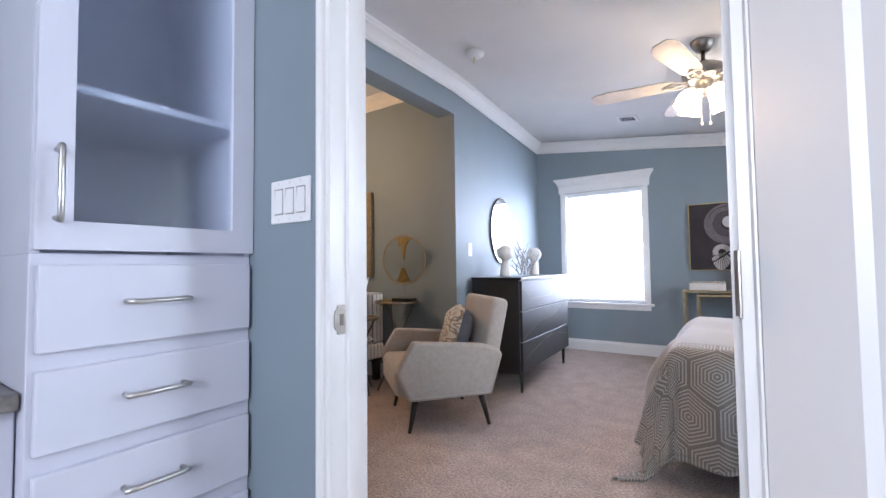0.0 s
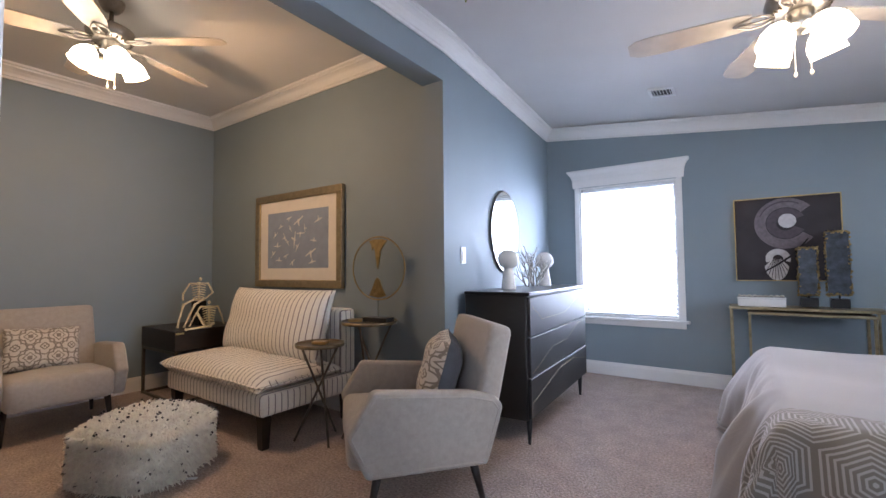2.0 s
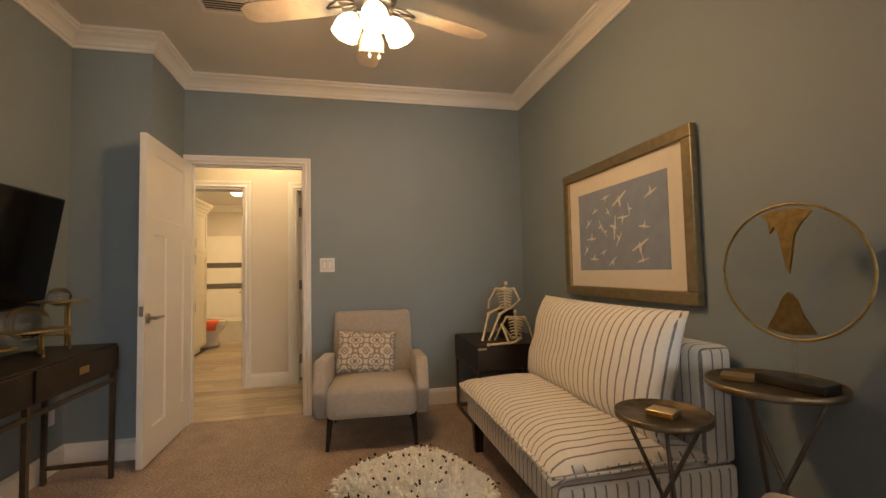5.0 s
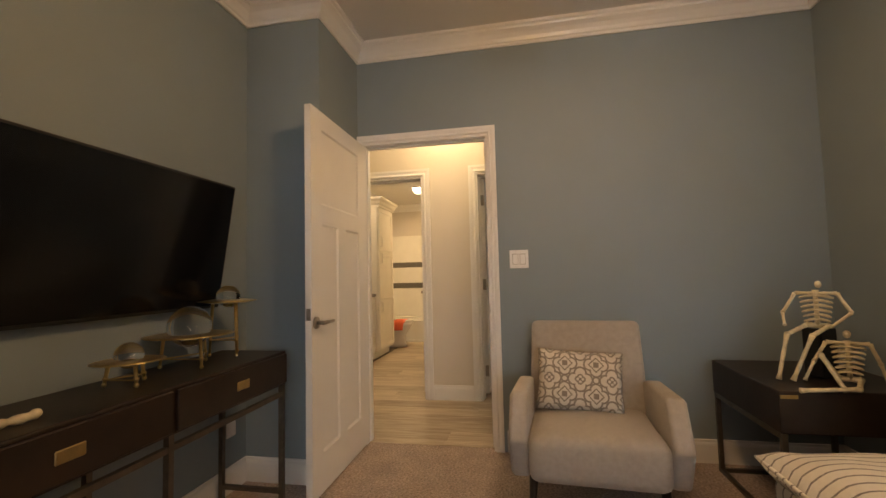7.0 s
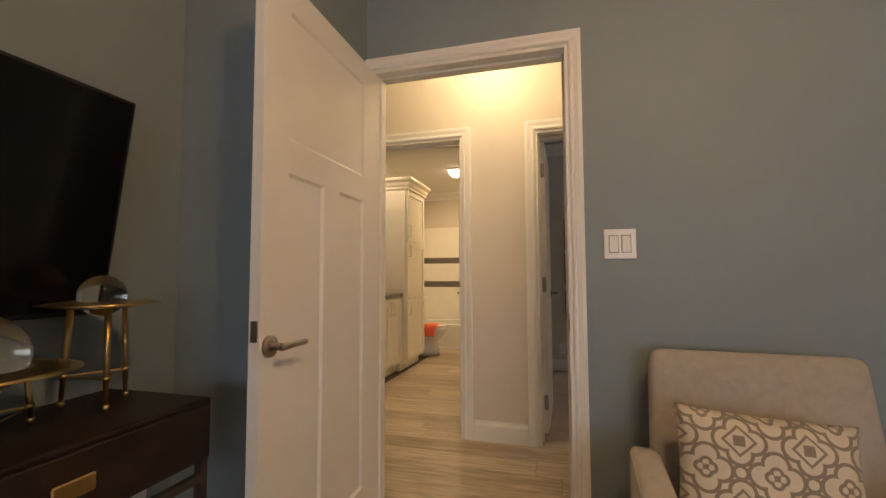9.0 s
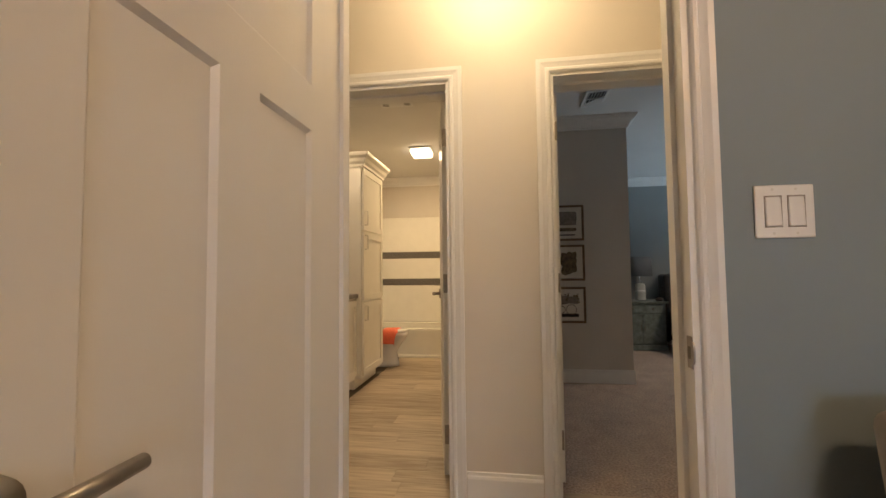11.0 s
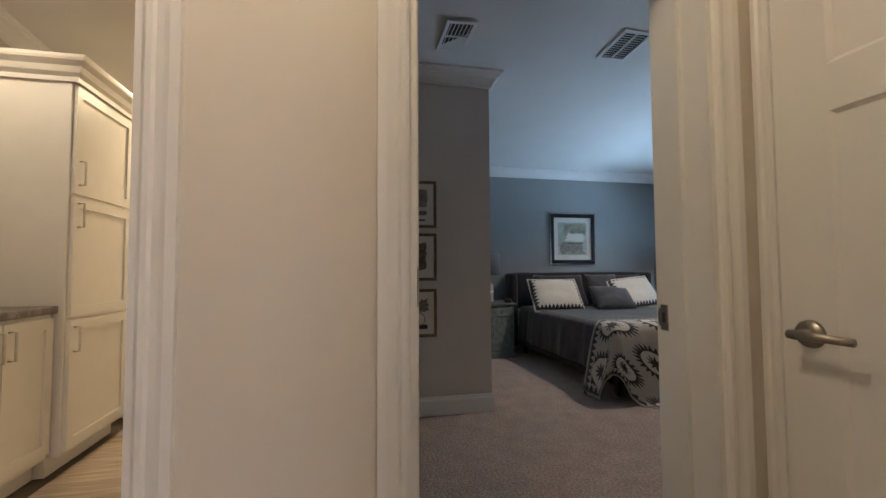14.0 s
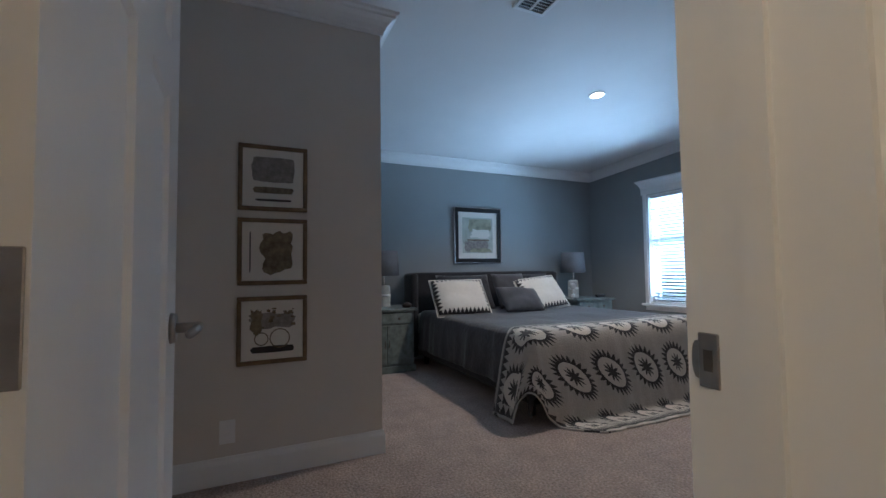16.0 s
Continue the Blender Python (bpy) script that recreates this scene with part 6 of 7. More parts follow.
cover = finish("bedspread", bm, HEXWEAVE, None, "", True)
thicken(part("hem", edge_bm, HEXWEAVE, cover, "stitched hem", True), 0.014)
tagged(thicken(cover, 0.012), "taupe and grey hexagon-weave bedspread hanging in folds", "bedspread")

# television wall
tv = thing("television", pose(-3.560, 0.094, 1.298, 9.0, 0, 180), "black flat wall-mounted television", "television")
part("bracket", rbox(-0.2, 0.2, -0.035, 0.001, -0.15, 0.15, 0.004, 1), BLACK, tv)
part("housing", rbox(-0.560, 0.560, -0.075, -0.0355, -0.308, 0.308, 0.006, 2), BLACK, tv)
part("screen", rbox(-0.548, 0.548, -0.077, -0.0752, -0.292, 0.297, 0.0, 1), SCREEN, tv, "dark glossy screen")
ct = thing("media_console", pose(-3.465, 0.285, 0), "long dark brown wooden console on a metal frame", "console table")
part("case", rbox(-0.70, 0.70, -0.18, 0.18, 0.60, 0.762, 0.006, 2), BROWNWOOD, ct)
for x0 in (-0.685, 0.010):
    d = part("drawer", rbox(x0, x0 + 0.675, 0.1805, 0.194, 0.612, 0.750, 0.003, 1), BROWNWOOD, ct)
    xc = x0 + 0.3375
    part("pull", rbox(xc - 0.04, xc + 0.04, 0.1945, 0.200, 0.664, 0.700, 0.003, 1), BRASS, d, "recessed brass campaign pull")
bm = bmesh.new()
for x in (-0.685, 0.0, 0.685):
    for yy in (-0.165, 0.165):
        box(bm, x - 0.011, x + 0.011, yy - 0.011, yy + 0.011, 0.0, 0.60)
    box(bm, x - 0.010, x + 0.010, -0.154, 0.154, 0.08, 0.10)
for yy in (-0.165, 0.165):
    box(bm, -0.674, -0.011, yy - 0.010, yy + 0.010, 0.545, 0.565)
    box(bm, 0.011, 0.674, yy - 0.010, yy + 0.010, 0.545, 0.565)
part("metal_frame", bm, DARKSTEEL, ct)
for x in (-0.70, 0.70):
    bm = bmesh.new()
    for z in (0.63, 0.73):
        rod(bm, (x - 0.002 if x < 0 else x, 0.165, z), (x if x < 0 else x + 0.002, 0.165, z), 0.006, None, 10)
    part("stud", bm, BRASS, ct, "brass corner studs")


def orb(m, r, rise, ring_r, leg, label):
    """A solid glass ball sitting in the hole of a thin sharp-edged saucer on three legs; rise is the ball's middle above the saucer."""
    top = thing("glass_orb_stand", m, label, "ornament", "glass orb stands")
    hole = math.sqrt(r * r - rise * rise) + 0.001
    bm = bmesh.new()
    lathe(bm, [(hole, -0.007), (hole + 0.018, -0.009), (ring_r * 0.82, -0.003), (ring_r, 0.001), (ring_r * 0.82, 0.005), (hole + 0.018, 0.010), (hole, 0.008), (hole, -0.007)], 56, (0, 0, leg), False)
    part("saucer", bm, BRASS, top, "polished brass saucer", True)
    bm = bmesh.new()
    bmesh.ops.create_uvsphere(bm, u_segments=48, v_segments=28, radius=r, matrix=Matrix.Translation((0, 0, leg + rise)))
    part("globe", bm, GLASS, top, "solid clear glass ball", True)
    for i in range(3):
        a = math.radians(65 + 120 * i)
        k = hole + 0.016
        p0, p1 = (k * math.cos(a), k * math.sin(a), leg - 0.004), ((k + 0.012) * math.cos(a), (k + 0.012) * math.sin(a), 0.009)
        bm = bmesh.new()
        rod(bm, p0, p1, 0.0075, 0.0055, 10)
        q = Vector(p0).lerp(Vector(p1), 0.72)
        lathe(bm, [(0.007, -0.006), (0.010, 0.0), (0.007, 0.006)], 10, q)
        lathe(bm, [(0.003, -0.0085), (0.008, -0.003), (0.008, 0.004), (0.003, 0.008)], 10, p1)
        part("leg", bm, BRASS, top, "slim brass leg", True)
    bm = bmesh.new()
    k = hole + 0.025
    tube(bm, [(k * math.cos(math.radians(65 + 120 * i)), k * math.sin(math.radians(65 + 120 * i)), leg * 0.30) for i in range(3)], 0.003, 6, True)
    part("brace", bm, BRASS, top)


orb(pose(-3.465, 0.285, 0.763), 0.045, 0.020, 0.112, 0.083, "low glass ball ornament on a brass saucer")
orb(pose(-3.772, 0.258, 0.763), 0.084, 0.036, 0.170, 0.130, "large glass ball ornament on a brass saucer")
orb(pose(-4.020, 0.250, 0.763), 0.053, 0.022, 0.130, 0.256, "tall glass ball ornament on slim brass legs")
bm = bmesh.new()
tube(bm, [(-0.12 + 0.24 * i / 20, 0.012 * math.sin(i * 0.5), 0.014) for i in range(21)], [0.008 + 0.006 * abs(math.sin(i * 0.9)) for i in range(21)], 10)
single("bone_ornament", bm, BONE, pose(-3.02, 0.38, 0.763, 0, 0, 15), "pale knobbly bone ornament lying on the console", "ornament", smooth=True)


# ---- guest bedroom ----
for i, z in enumerate((1.547, 1.157, 0.747)):
    pic, y = framed(pose(-8.31, 1.583, z, 0, 0, 90), 0.345, 0.350, 0.022, 0.024, mat("bronze_wood_frame", (0.15, 0.092, 0.045), 0.45, vary=0.3, scale=20) if i == 0 else bpy.data.materials["bronze_wood_frame"],
                    ("brown framed abstract of stacked grey washes", "brown framed abstract of an umber wash", "brown framed abstract of grey cart-like strokes")[i], (0.0, 0.0), PAPER)
    if i == 0:
        blob(pic, y, 0.0, 0.045, 0.215, 0.135, GREYWASH, 1.0, rough=0.07)
        blob(pic, y - 0.0004, 0.0, -0.065, 0.20, 0.034, UMBER, 2.0, rough=0.06)
        blob(pic, y - 0.0004, 0.0, -0.118, 0.18, 0.012, INK, 3.0, rough=0.08)
    elif i == 1:
        blob(pic, y, 0.02, 0.0, 0.165, 0.205, UMBER, 6.0, rough=0.30)
        blob(pic, y - 0.0004, -0.112, 0.0, 0.006, 0.22, INK, 7.0, rough=0.1)
    else:
        blob(pic, y, -0.01, 0.045, 0.20, 0.085, GREYWASH, 9.0, rough=0.35)
        blob(pic, y - 0.0004, -0.08, 0.045, 0.05, 0.12, UMBER, 12.0, rough=0.5)
        blob(pic, y - 0.0004, 0.0, -0.10, 0.215, 0.034, INK, 10.0, rough=0.06)
        for cx, cz, r in ((0.035, -0.045, 0.048), (-0.055, -0.045, 0.032)):
            bm = bmesh.new()
            tube(bm, [(cx + r * math.cos(math.tau * k / 28), y - 0.001, cz + r * math.sin(math.tau * k / 28)) for k in range(28)], 0.0028, 6, True)
            part("ink_ring", bm, UMBER, pic)
        rg = random.Random(2)
        for k in range(14):
            blob(pic, y - 0.0008, rg.uniform(-0.10, 0.11), rg.uniform(0.01, 0.11), rg.uniform(0.008, 0.03), rg.uniform(0.006, 0.02), UMBER, 20.0 + k, rough=0.5, n=16)

pic, y = framed(pose(-10.65, 4.178, 1.482, 0, 0, 90), 0.675, 0.70, 0.055, 0.030, BLACK, "black and silver framed abstract landscape print", (0.062, 0.070), mat("pale_sage_print", (0.42, 0.42, 0.36), 0.6, vary=0.25, scale=9), CHROME)
OLIVE = mat("olive_wash", (0.30, 0.285, 0.20), 0.8, vary=0.35, scale=14)
blob(pic, y, 0.03, 0.125, 0.34, 0.17, OLIVE, 31.0, rough=0.12)
blob(pic, y - 0.0004, 0.03, 0.02, 0.26, 0.11, PAPER, 33.0, rough=0.35)
blob(pic, y - 0.0004, -0.02, -0.14, 0.36, 0.14, GREYWASH, 36.0, rough=0.12)
blob(pic, y - 0.0008, 0.0, -0.06, 0.33, 0.018, UMBER, 35.0, rough=0.30)
blob(pic, y - 0.0008, 0.04, -0.19, 0.30, 0.05, OLIVE, 38.0, rough=0.25)
bm = bmesh.new()
a, b = 0.337, 0.349
tube(bm, [(-a, -0.028, -b), (a, -0.028, -b), (a, -0.028, b), (-a, -0.028, b)], 0.009, 8, True)
part("outer_edge", bm, CHROME, pic, "thin silver outer edge")

gb = thing("bed", pose(-9.42, 4.19, 0), "charcoal upholstered bed with a winged headboard", "bed")
part("headboard", rbox(-1.215, -1.10, -0.95, 0.95, 0.08, 1.02, 0.04, 3), CHARCOAL, gb, "", True)
for s in (-1, 1):
    part("headboard_wing", rbox(-1.21, -0.93, s * 0.985 - 0.045, s * 0.985 + 0.045, 0.08, 1.015, 0.04, 3), CHARCOAL, gb, "", True)
part("side_rail", rbox(-1.09, 1.10, -0.94, 0.94, 0.10, 0.30, 0.03, 2), CHARCOAL, gb)
part("mattress", rbox(-1.09, 1.10, -0.92, 0.92, 0.305, 0.56, 0.05, 3), PAPER, gb)
for x in (-0.95, 0.98):
    for yy in (-0.85, 0.85):
        bm = bmesh.new()
        rod(bm, (x, yy, 0.105), (x, yy, 0.0), 0.032, 0.026)
        part("leg", bm, BLACK, gb)
bm = drape(-10.30, -8.34, 3.28, 5.10, 0.598, (0.0, 0.42, 0.46, 0.46), 0.03, 0.035, 7.0, 0.06)
cov = finish("coverlet", bm, DUVET, None, "", True)
tagged(thicken(cov, 0.014), "charcoal quilted coverlet over the guest bed", "coverlet")
# the folded quilt lies across the foot of the bed; UV runs from its near hanging corner
bm = drape(-8.54, -8.315, 3.255, 5.10, 0.618, (0.0, 0.86, 0.66, 0.3), 0.02, 0.026, 15.0, 0.20, 1.10)
edge_bm = border_strip(bm)
qt = finish("throw_quilt", bm, QUILT, None, "", True)
thicken(part("binding", edge_bm, QUILT, qt, "bound quilt edge", True), 0.012)
tagged(thicken(qt, 0.010), "oatmeal quilt with charcoal sun medallions across the bed foot", "quilt")


def bed_pillow(m, w, h, t, material, label, piping=None):
    top = thing("bed_pillow", m, label, "pillow", "pillows on the guest bed")
    part("cover", pillow(w, h, t), material, top, "", True)
    if piping:
        bm = bmesh.new()
        a, b = w / 2 * 0.985, h / 2 * 0.985
        tube(bm, [(-a, 0, -b), (a, 0, -b), (a, 0, b), (-a, 0, b)], 0.006, 8, True)
        part("piping", bm, piping, top, "", True)


for yy, w in ((3.75, 0.68), (4.62, 0.68)):
    bed_pillow(pose(-10.18, yy, 0.79, -26, 0, 90), w, 0.44, 0.18, CHARCOAL, "charcoal sleeping pillow against the headboard")
bed_pillow(pose(-10.05, 4.28, 0.80, -28, 0, 90), 0.44, 0.44, 0.17, DUVET, "charcoal quilted square pillow")
bed_pillow(pose(-9.84, 3.50, 0.760, -37, 0, 86), 0.61, 0.45, 0.17, SHAM, "cream pillow sham with a black toothed border", PAPER)
bed_pillow(pose(-9.91, 4.60, 0.765, -37, -5, 94), 0.61, 0.45, 0.17, SHAM, "cream pillow sham with a black toothed border", PAPER)
bed_pillow(pose(-9.70, 4.16, 0.720, -40, 3, 95), 0.54, 0.32, 0.15, VELVET, "small charcoal lumbar pillow")


def nightstand(m, label):
    top = thing("nightstand", m, label, "nightstand", "guest nightstands")
    part("body", rbox(-0.30, 0.30, -0.24, 0.26, 0.07, 0.625, 0.006, 2), SAGE, top)
    part("tabletop", rbox(-0.33, 0.33, -0.275, 0.27, 0.6255, 0.655, 0.008, 2), SAGE, top)
    part("plinth", rbox(-0.315, 0.315, -0.255, 0.265, 0.0, 0.0695, 0.008, 2), SAGE, top)
    d = part("drawer", rbox(-0.275, 0.275, -0.256, -0.2405, 0.50, 0.605, 0.005, 2), SAGE, top)
    for x in (-0.13, 0.13):
        bm = bmesh.new()
        rod(bm, (x, -0.256, 0.553), (x, -0.274, 0.553), 0.010, 0.013, 14)
        part("knob", bm, DARKSTEEL, d, "", True)
    for s in (-1, 1):
        x0, x1 = (-0.275, -0.004) if s < 0 else (0.004, 0.275)
        d = part("door", rbox(x0, x1, -0.254, -0.2405, 0.095, 0.485, 0.004, 1), SAGE, top)
        bm = bmesh.new()
        for q in ((x0 + 0.045, x1 - 0.045, 0.140, 0.146), (x0 + 0.045, x1 - 0.045, 0.434, 0.440), (x0 + 0.045, x0 + 0.051, 0.146, 0.434), (x1 - 0.051, x1 - 0.045, 0.146, 0.434)):
            box(bm, q[0], q[1], -0.258, -0.2535, q[2], q[3])
        part("panel_bead", bm, SAGE, d)
        bm = bmesh.new()
        xh = -0.022 if s < 0 else 0.022
        tube(bm, [(xh, -0.256, 0.26), (xh, -0.272, 0.27), (xh, -0.272, 0.33), (xh, -0.256, 0.34)], 0.004, 8)
        part("handle", bm, DARKSTEEL, d, "dark iron pull", True)
    return top


ns = nightstand(pose(-10.355, 2.79, 0, 0, 0, 90), "distressed sage wooden nightstand with two doors")
copy_thing(ns, pose(-10.355, 5.62, 0, 0, 0, 90))


def table_lamp(m, label):
    top = thing("table_lamp", m, label, "table lamp", "guest bedside lamps")
    bm = bmesh.new()
    lathe(bm, [(0.070, 0.0005), (0.072, 0.012), (0.066, 0.030), (0.068, 0.10), (0.066, 0.20), (0.060, 0.225), (0.030, 0.235)], 28)
    part("base", bm, CONCRETE, top, "pale banded stoneware base", True)
    bm = bmesh.new()
    lathe(bm, [(0.0695, 0.11), (0.071, 0.125), (0.0695, 0.14)], 28)
    part("band", bm, CERAMIC, top, "", True)
    bm = bmesh.new()
    rod(bm, (0, 0, 0.23), (0, 0, 0.40), 0.008)
    part("stem", bm, CHROME, top)
    bm = bmesh.new()
    lathe(bm, [(0.165, 0.335), (0.150, 0.605), (0.146, 0.605), (0.161, 0.335), (0.165, 0.335)], 40)
    part("shade", bm, SHADE, top, "grey drum shade", True)
    return top


tl = table_lamp(pose(-10.38, 2.85, 0.656), "stoneware table lamp with a grey drum shade, unlit")
copy_thing(tl, pose(-10.38, 5.50, 0.656))
bm = bmesh.new()
lathe(bm, [(0.035, 0.0), (0.05, 0.012), (0.052, 0.03), (0.03, 0.05), (0.006, 0.055)], 20)
single("ornament_bowl", bm, BROWNWOOD, pose(-10.16, 3.03, 0.656), "small dark wooden ornament on the nightstand", "ornament", smooth=True)
bm = bmesh.new()
bmesh.ops.create_uvsphere(bm, u_segments=16, v_segments=10, radius=0.035, matrix=Matrix.Translation((0, 0, 0.035)))
bmesh.ops.create_uvsphere(bm, u_segments=16, v_segments=10, radius=0.042, matrix=Matrix.Translation((0.01, 0, 0.16)))
rod(bm, (0, 0, 0.05), (0.01, 0, 0.14), 0.02)
single("knot_ornament", bm, CONCRETE, pose(-10.20, 5.32, 0.656), "pale stone knot ornament on the nightstand", "ornament", smooth=True)
single("alarm_clock", rbox(-0.06, 0.06, -0.03, 0.03, 0.0005, 0.04, 0.008, 2), BLACK, pose(-10.20, 5.80, 0.656, 0, 0, 80), "small black clock on the nightstand", "clock")


# ---- hall bathroom ----
def shaker(bm, x0, x1, z0, z1, y, rail=0.055):
    """A shaker door front on the plane y, proud towards +y."""
    for q in ((x0, x0 + rail, z0, z1), (x1 - rail, x1, z0, z1), (x0 + rail, x1 - rail, z0, z0 + rail), (x0 + rail, x1 - rail, z1 - rail, z1)):
        box(bm, q[0], q[1], y, y + 0.020, q[2], q[3])
    box(bm, x0 + rail, x1 - rail, y, y + 0.009, z0 + rail, z1 - rail)
    return bm


def bar_pull(parent, x, y, z, length=0.13, upright=True):
    bm = bmesh.new()
    d = (0, 0, length / 2) if upright else (length / 2, 0, 0)
    p = Vector((x, y, z))
    e = Vector(d)
    tube(bm, [p - e, p - e + Vector((0, 0.030, 0)), p + e + Vector((0, 0.030, 0)), p + e], 0.0055, 8)
    part("handle", bm, STEEL, parent, "brushed nickel bar pull", True)


YF = -0.40
van = thing("vanity", pose(0, 0, 0), "cream shaker vanity cabinet with four doors", "vanity")
part("carcass", rbox(-7.825, -6.27, -0.945, YF, 0.10, 0.845, 0.003, 1), BATHCAB, van)
part("toe_kick", rbox(-7.825, -6.27, -0.945, YF - 0.06, 0.0, 0.0995, 0.0, 1), BATHCAB, van)
for x0, x1, side in ((-7.81, -7.475, 1), (-7.465, -7.09, -1), (-7.07, -6.70, 1), (-6.69, -6.29, -1)):
    d = part("door", shaker(bmesh.new(), x0, x1, 0.135, 0.825, YF + 0.0005), BATHCAB, van)
    bar_pull(d, x1 - 0.03 if side > 0 else x0 + 0.03, YF + 0.0205, 0.725)
ctop = thing("countertop", pose(0, 0, 0), "grey stone-pattern laminate bathroom countertop", "countertop")
part("slab", rbox(-7.828, -6.262, -0.946, YF + 0.03, 0.8455, 0.885, 0.008, 2), COUNTER, ctop)
part("backsplash", rbox(-7.828, -6.262, -0.949, -0.930, 0.8855, 0.97, 0.004, 1), COUNTER, ctop)
sink = thing("sink", pose(-7.17, -0.635, 0.8855), "oval white drop-in sink", "sink")
bm = bmesh.new()
lathe(bm, [(0.205, 0.001), (0.215, 0.010), (0.205, 0.020), (0.185, 0.018), (0.16, 0.006), (0.10, 0.002), (0.01, 0.0015)], 44)
for v in bm.verts:
    v.co.x *= 1.15
part("basin", bm, CERAMIC, sink, "", True)
tap = thing("faucet", pose(-7.17, -0.87, 0.8855), "chrome single-lever bathroom faucet", "faucet")
bm = bmesh.new()
lathe(bm, [(0.028, 0.001), (0.030, 0.012), (0.022, 0.025), (0.020, 0.09), (0.016, 0.10)], 20)
tube(bm, [(0, 0, 0.05), (0, 0.06, 0.085), (0, 0.12, 0.075), (0, 0.135, 0.055)], [0.017, 0.015, 0.012, 0.011], 12)
part("body", bm, CHROME, tap, "", True)
bm = bmesh.new()
tube(bm, [(0, 0, 0.10), (0, -0.005, 0.125), (0, 0.07, 0.150)], [0.012, 0.010, 0.008], 10)
part("lever", bm, CHROME, tap, "", True)
cr = thing("slatted_box", pose(-7.42, -0.86, 0.8855), "dark slatted wooden box on the counter", "box")
for z in (0.002, 0.052, 0.102, 0.152):
    part("slat", rbox(-0.14, 0.14, -0.05, 0.05, z, z + 0.042, 0.003, 1), BLACK, cr)
vs = thing("plant_jar", pose(-7.62, -0.80, 0.8855), "glass jar with dark lavender sprigs", "plant")
bm = bmesh.new()
lathe(bm, [(0.034, 0.001), (0.036, 0.01), (0.036, 0.095), (0.033, 0.095), (0.032, 0.012)], 24)
part("jar", bm, GLASS, vs, "", True)
bm = bmesh.new()
lathe(bm, [(0.031, 0.012), (0.031, 0.060), (0.002, 0.062)], 20)
part("pebbles", bm, mat("amber_pebbles", (0.35, 0.17, 0.08), 0.5, vary=0.5, scale=90), vs)
rg = random.Random(8)
SPRIG = mat("dusky_sprig", (0.055, 0.05, 0.055), 0.8, vary=0.4, scale=60)
for i in range(6):
    a, ln = rg.uniform(0, math.tau), rg.uniform(0.20, 0.42)
    p1 = Vector((0.05 * math.cos(a), 0.05 * math.sin(a), ln))
    bm = bmesh.new()
    rod(bm, (0, 0, 0.05), p1, 0.0022, 0.0015, 6)
    for k in range(26):
        t = 0.45 + 0.55 * k / 26
        c = Vector((0, 0, 0.05)).lerp(p1, t) + Vector((rg.uniform(-1, 1), rg.uniform(-1, 1), rg.uniform(-0.5, 0.5))) * 0.010
        bmesh.ops.create_icosphere(bm, subdivisions=1, radius=rg.uniform(0.004, 0.007), matrix=Matrix.Translation(c))
    part("sprig", bm, SPRIG, vs)
for i in range(3):
    bm = bmesh.new()
    a = rg.uniform(0.5, 2.6)
    rod(bm, (0, 0, 0.06), (0.10 * math.cos(a), 0.10 * math.sin(a), 0.20), 0.0018, 0.0012, 6)
    bmesh.ops.create_icosphere(bm, subdivisions=1, radius=0.014, matrix=Matrix.Translation((0.10 * math.cos(a), 0.10 * math.sin(a), 0.205)))
    part("white_bloom", bm, CERAMIC, vs)
bmr = thing("vanity_mirror", pose(0, 0, 0), "large frameless vanity mirror with clipped corners", "mirror")
bm = bmesh.new()
pts = [(-6.35, 0.985), (-7.66, 0.985), (-7.66, 1.98), (-7.60, 2.06), (-6.41, 2.06), (-6.35, 1.98)]
f0 = [bm.verts.new((x, -0.940, z)) for x, z in pts]
f1 = [bm.verts.new((x, -0.947, z)) for x, z in pts]
bm.faces.new(f0)
bm.faces.new(f1[::-1])
for i in range(6):
    bm.faces.new((f0[i], f1[i], f1[(i + 1) % 6], f0[(i + 1) % 6]))
part("glass", bm, MIRROR, bmr)
lin = thing("linen_cabinet", pose(0, 0, 0), "tall cream shaker linen cabinet with crown top", "cabinet")
part("carcass", rbox(-8.475, -7.83, -0.945, -0.345, 0.10, 2.10, 0.003, 1), BATHCAB, lin)
part("toe_kick", rbox(-8.475, -7.83, -0.945, -0.41, 0.0, 0.0995, 0.0, 1), BATHCAB, lin)
for z0, z1, hz in ((0.125, 0.80, 0.70), (0.82, 1.465, 1.37), (1.485, 2.075, 1.60)):
    d = part("door", shaker(bmesh.new(), -8.46, -7.845, z0, z1, -0.3445), BATHCAB, lin)
    bar_pull(d, -7.88, -0.3245, hz)
bm = bmesh.new()
prof = [(0.0, 2.085), (0.012, 2.085), (0.014, 2.11), (0.030, 2.13), (0.040, 2.16), (0.062, 2.185), (0.066, 2.20), (0.066, 2.215), (0.0, 2.215)]
sweep(bm, [(-7.83, -0.945), (-7.83, -0.3245), (-8.475, -0.3245), (-8.475, -0.945)], [(-o, z) for o, z in prof])
part("crown", bm, BATHCAB, lin)
part("cap", rbox(-8.47, -7.835, -0.944, -0.33, 2.1005, 2.214, 0.0, 1), BATHCAB, lin)

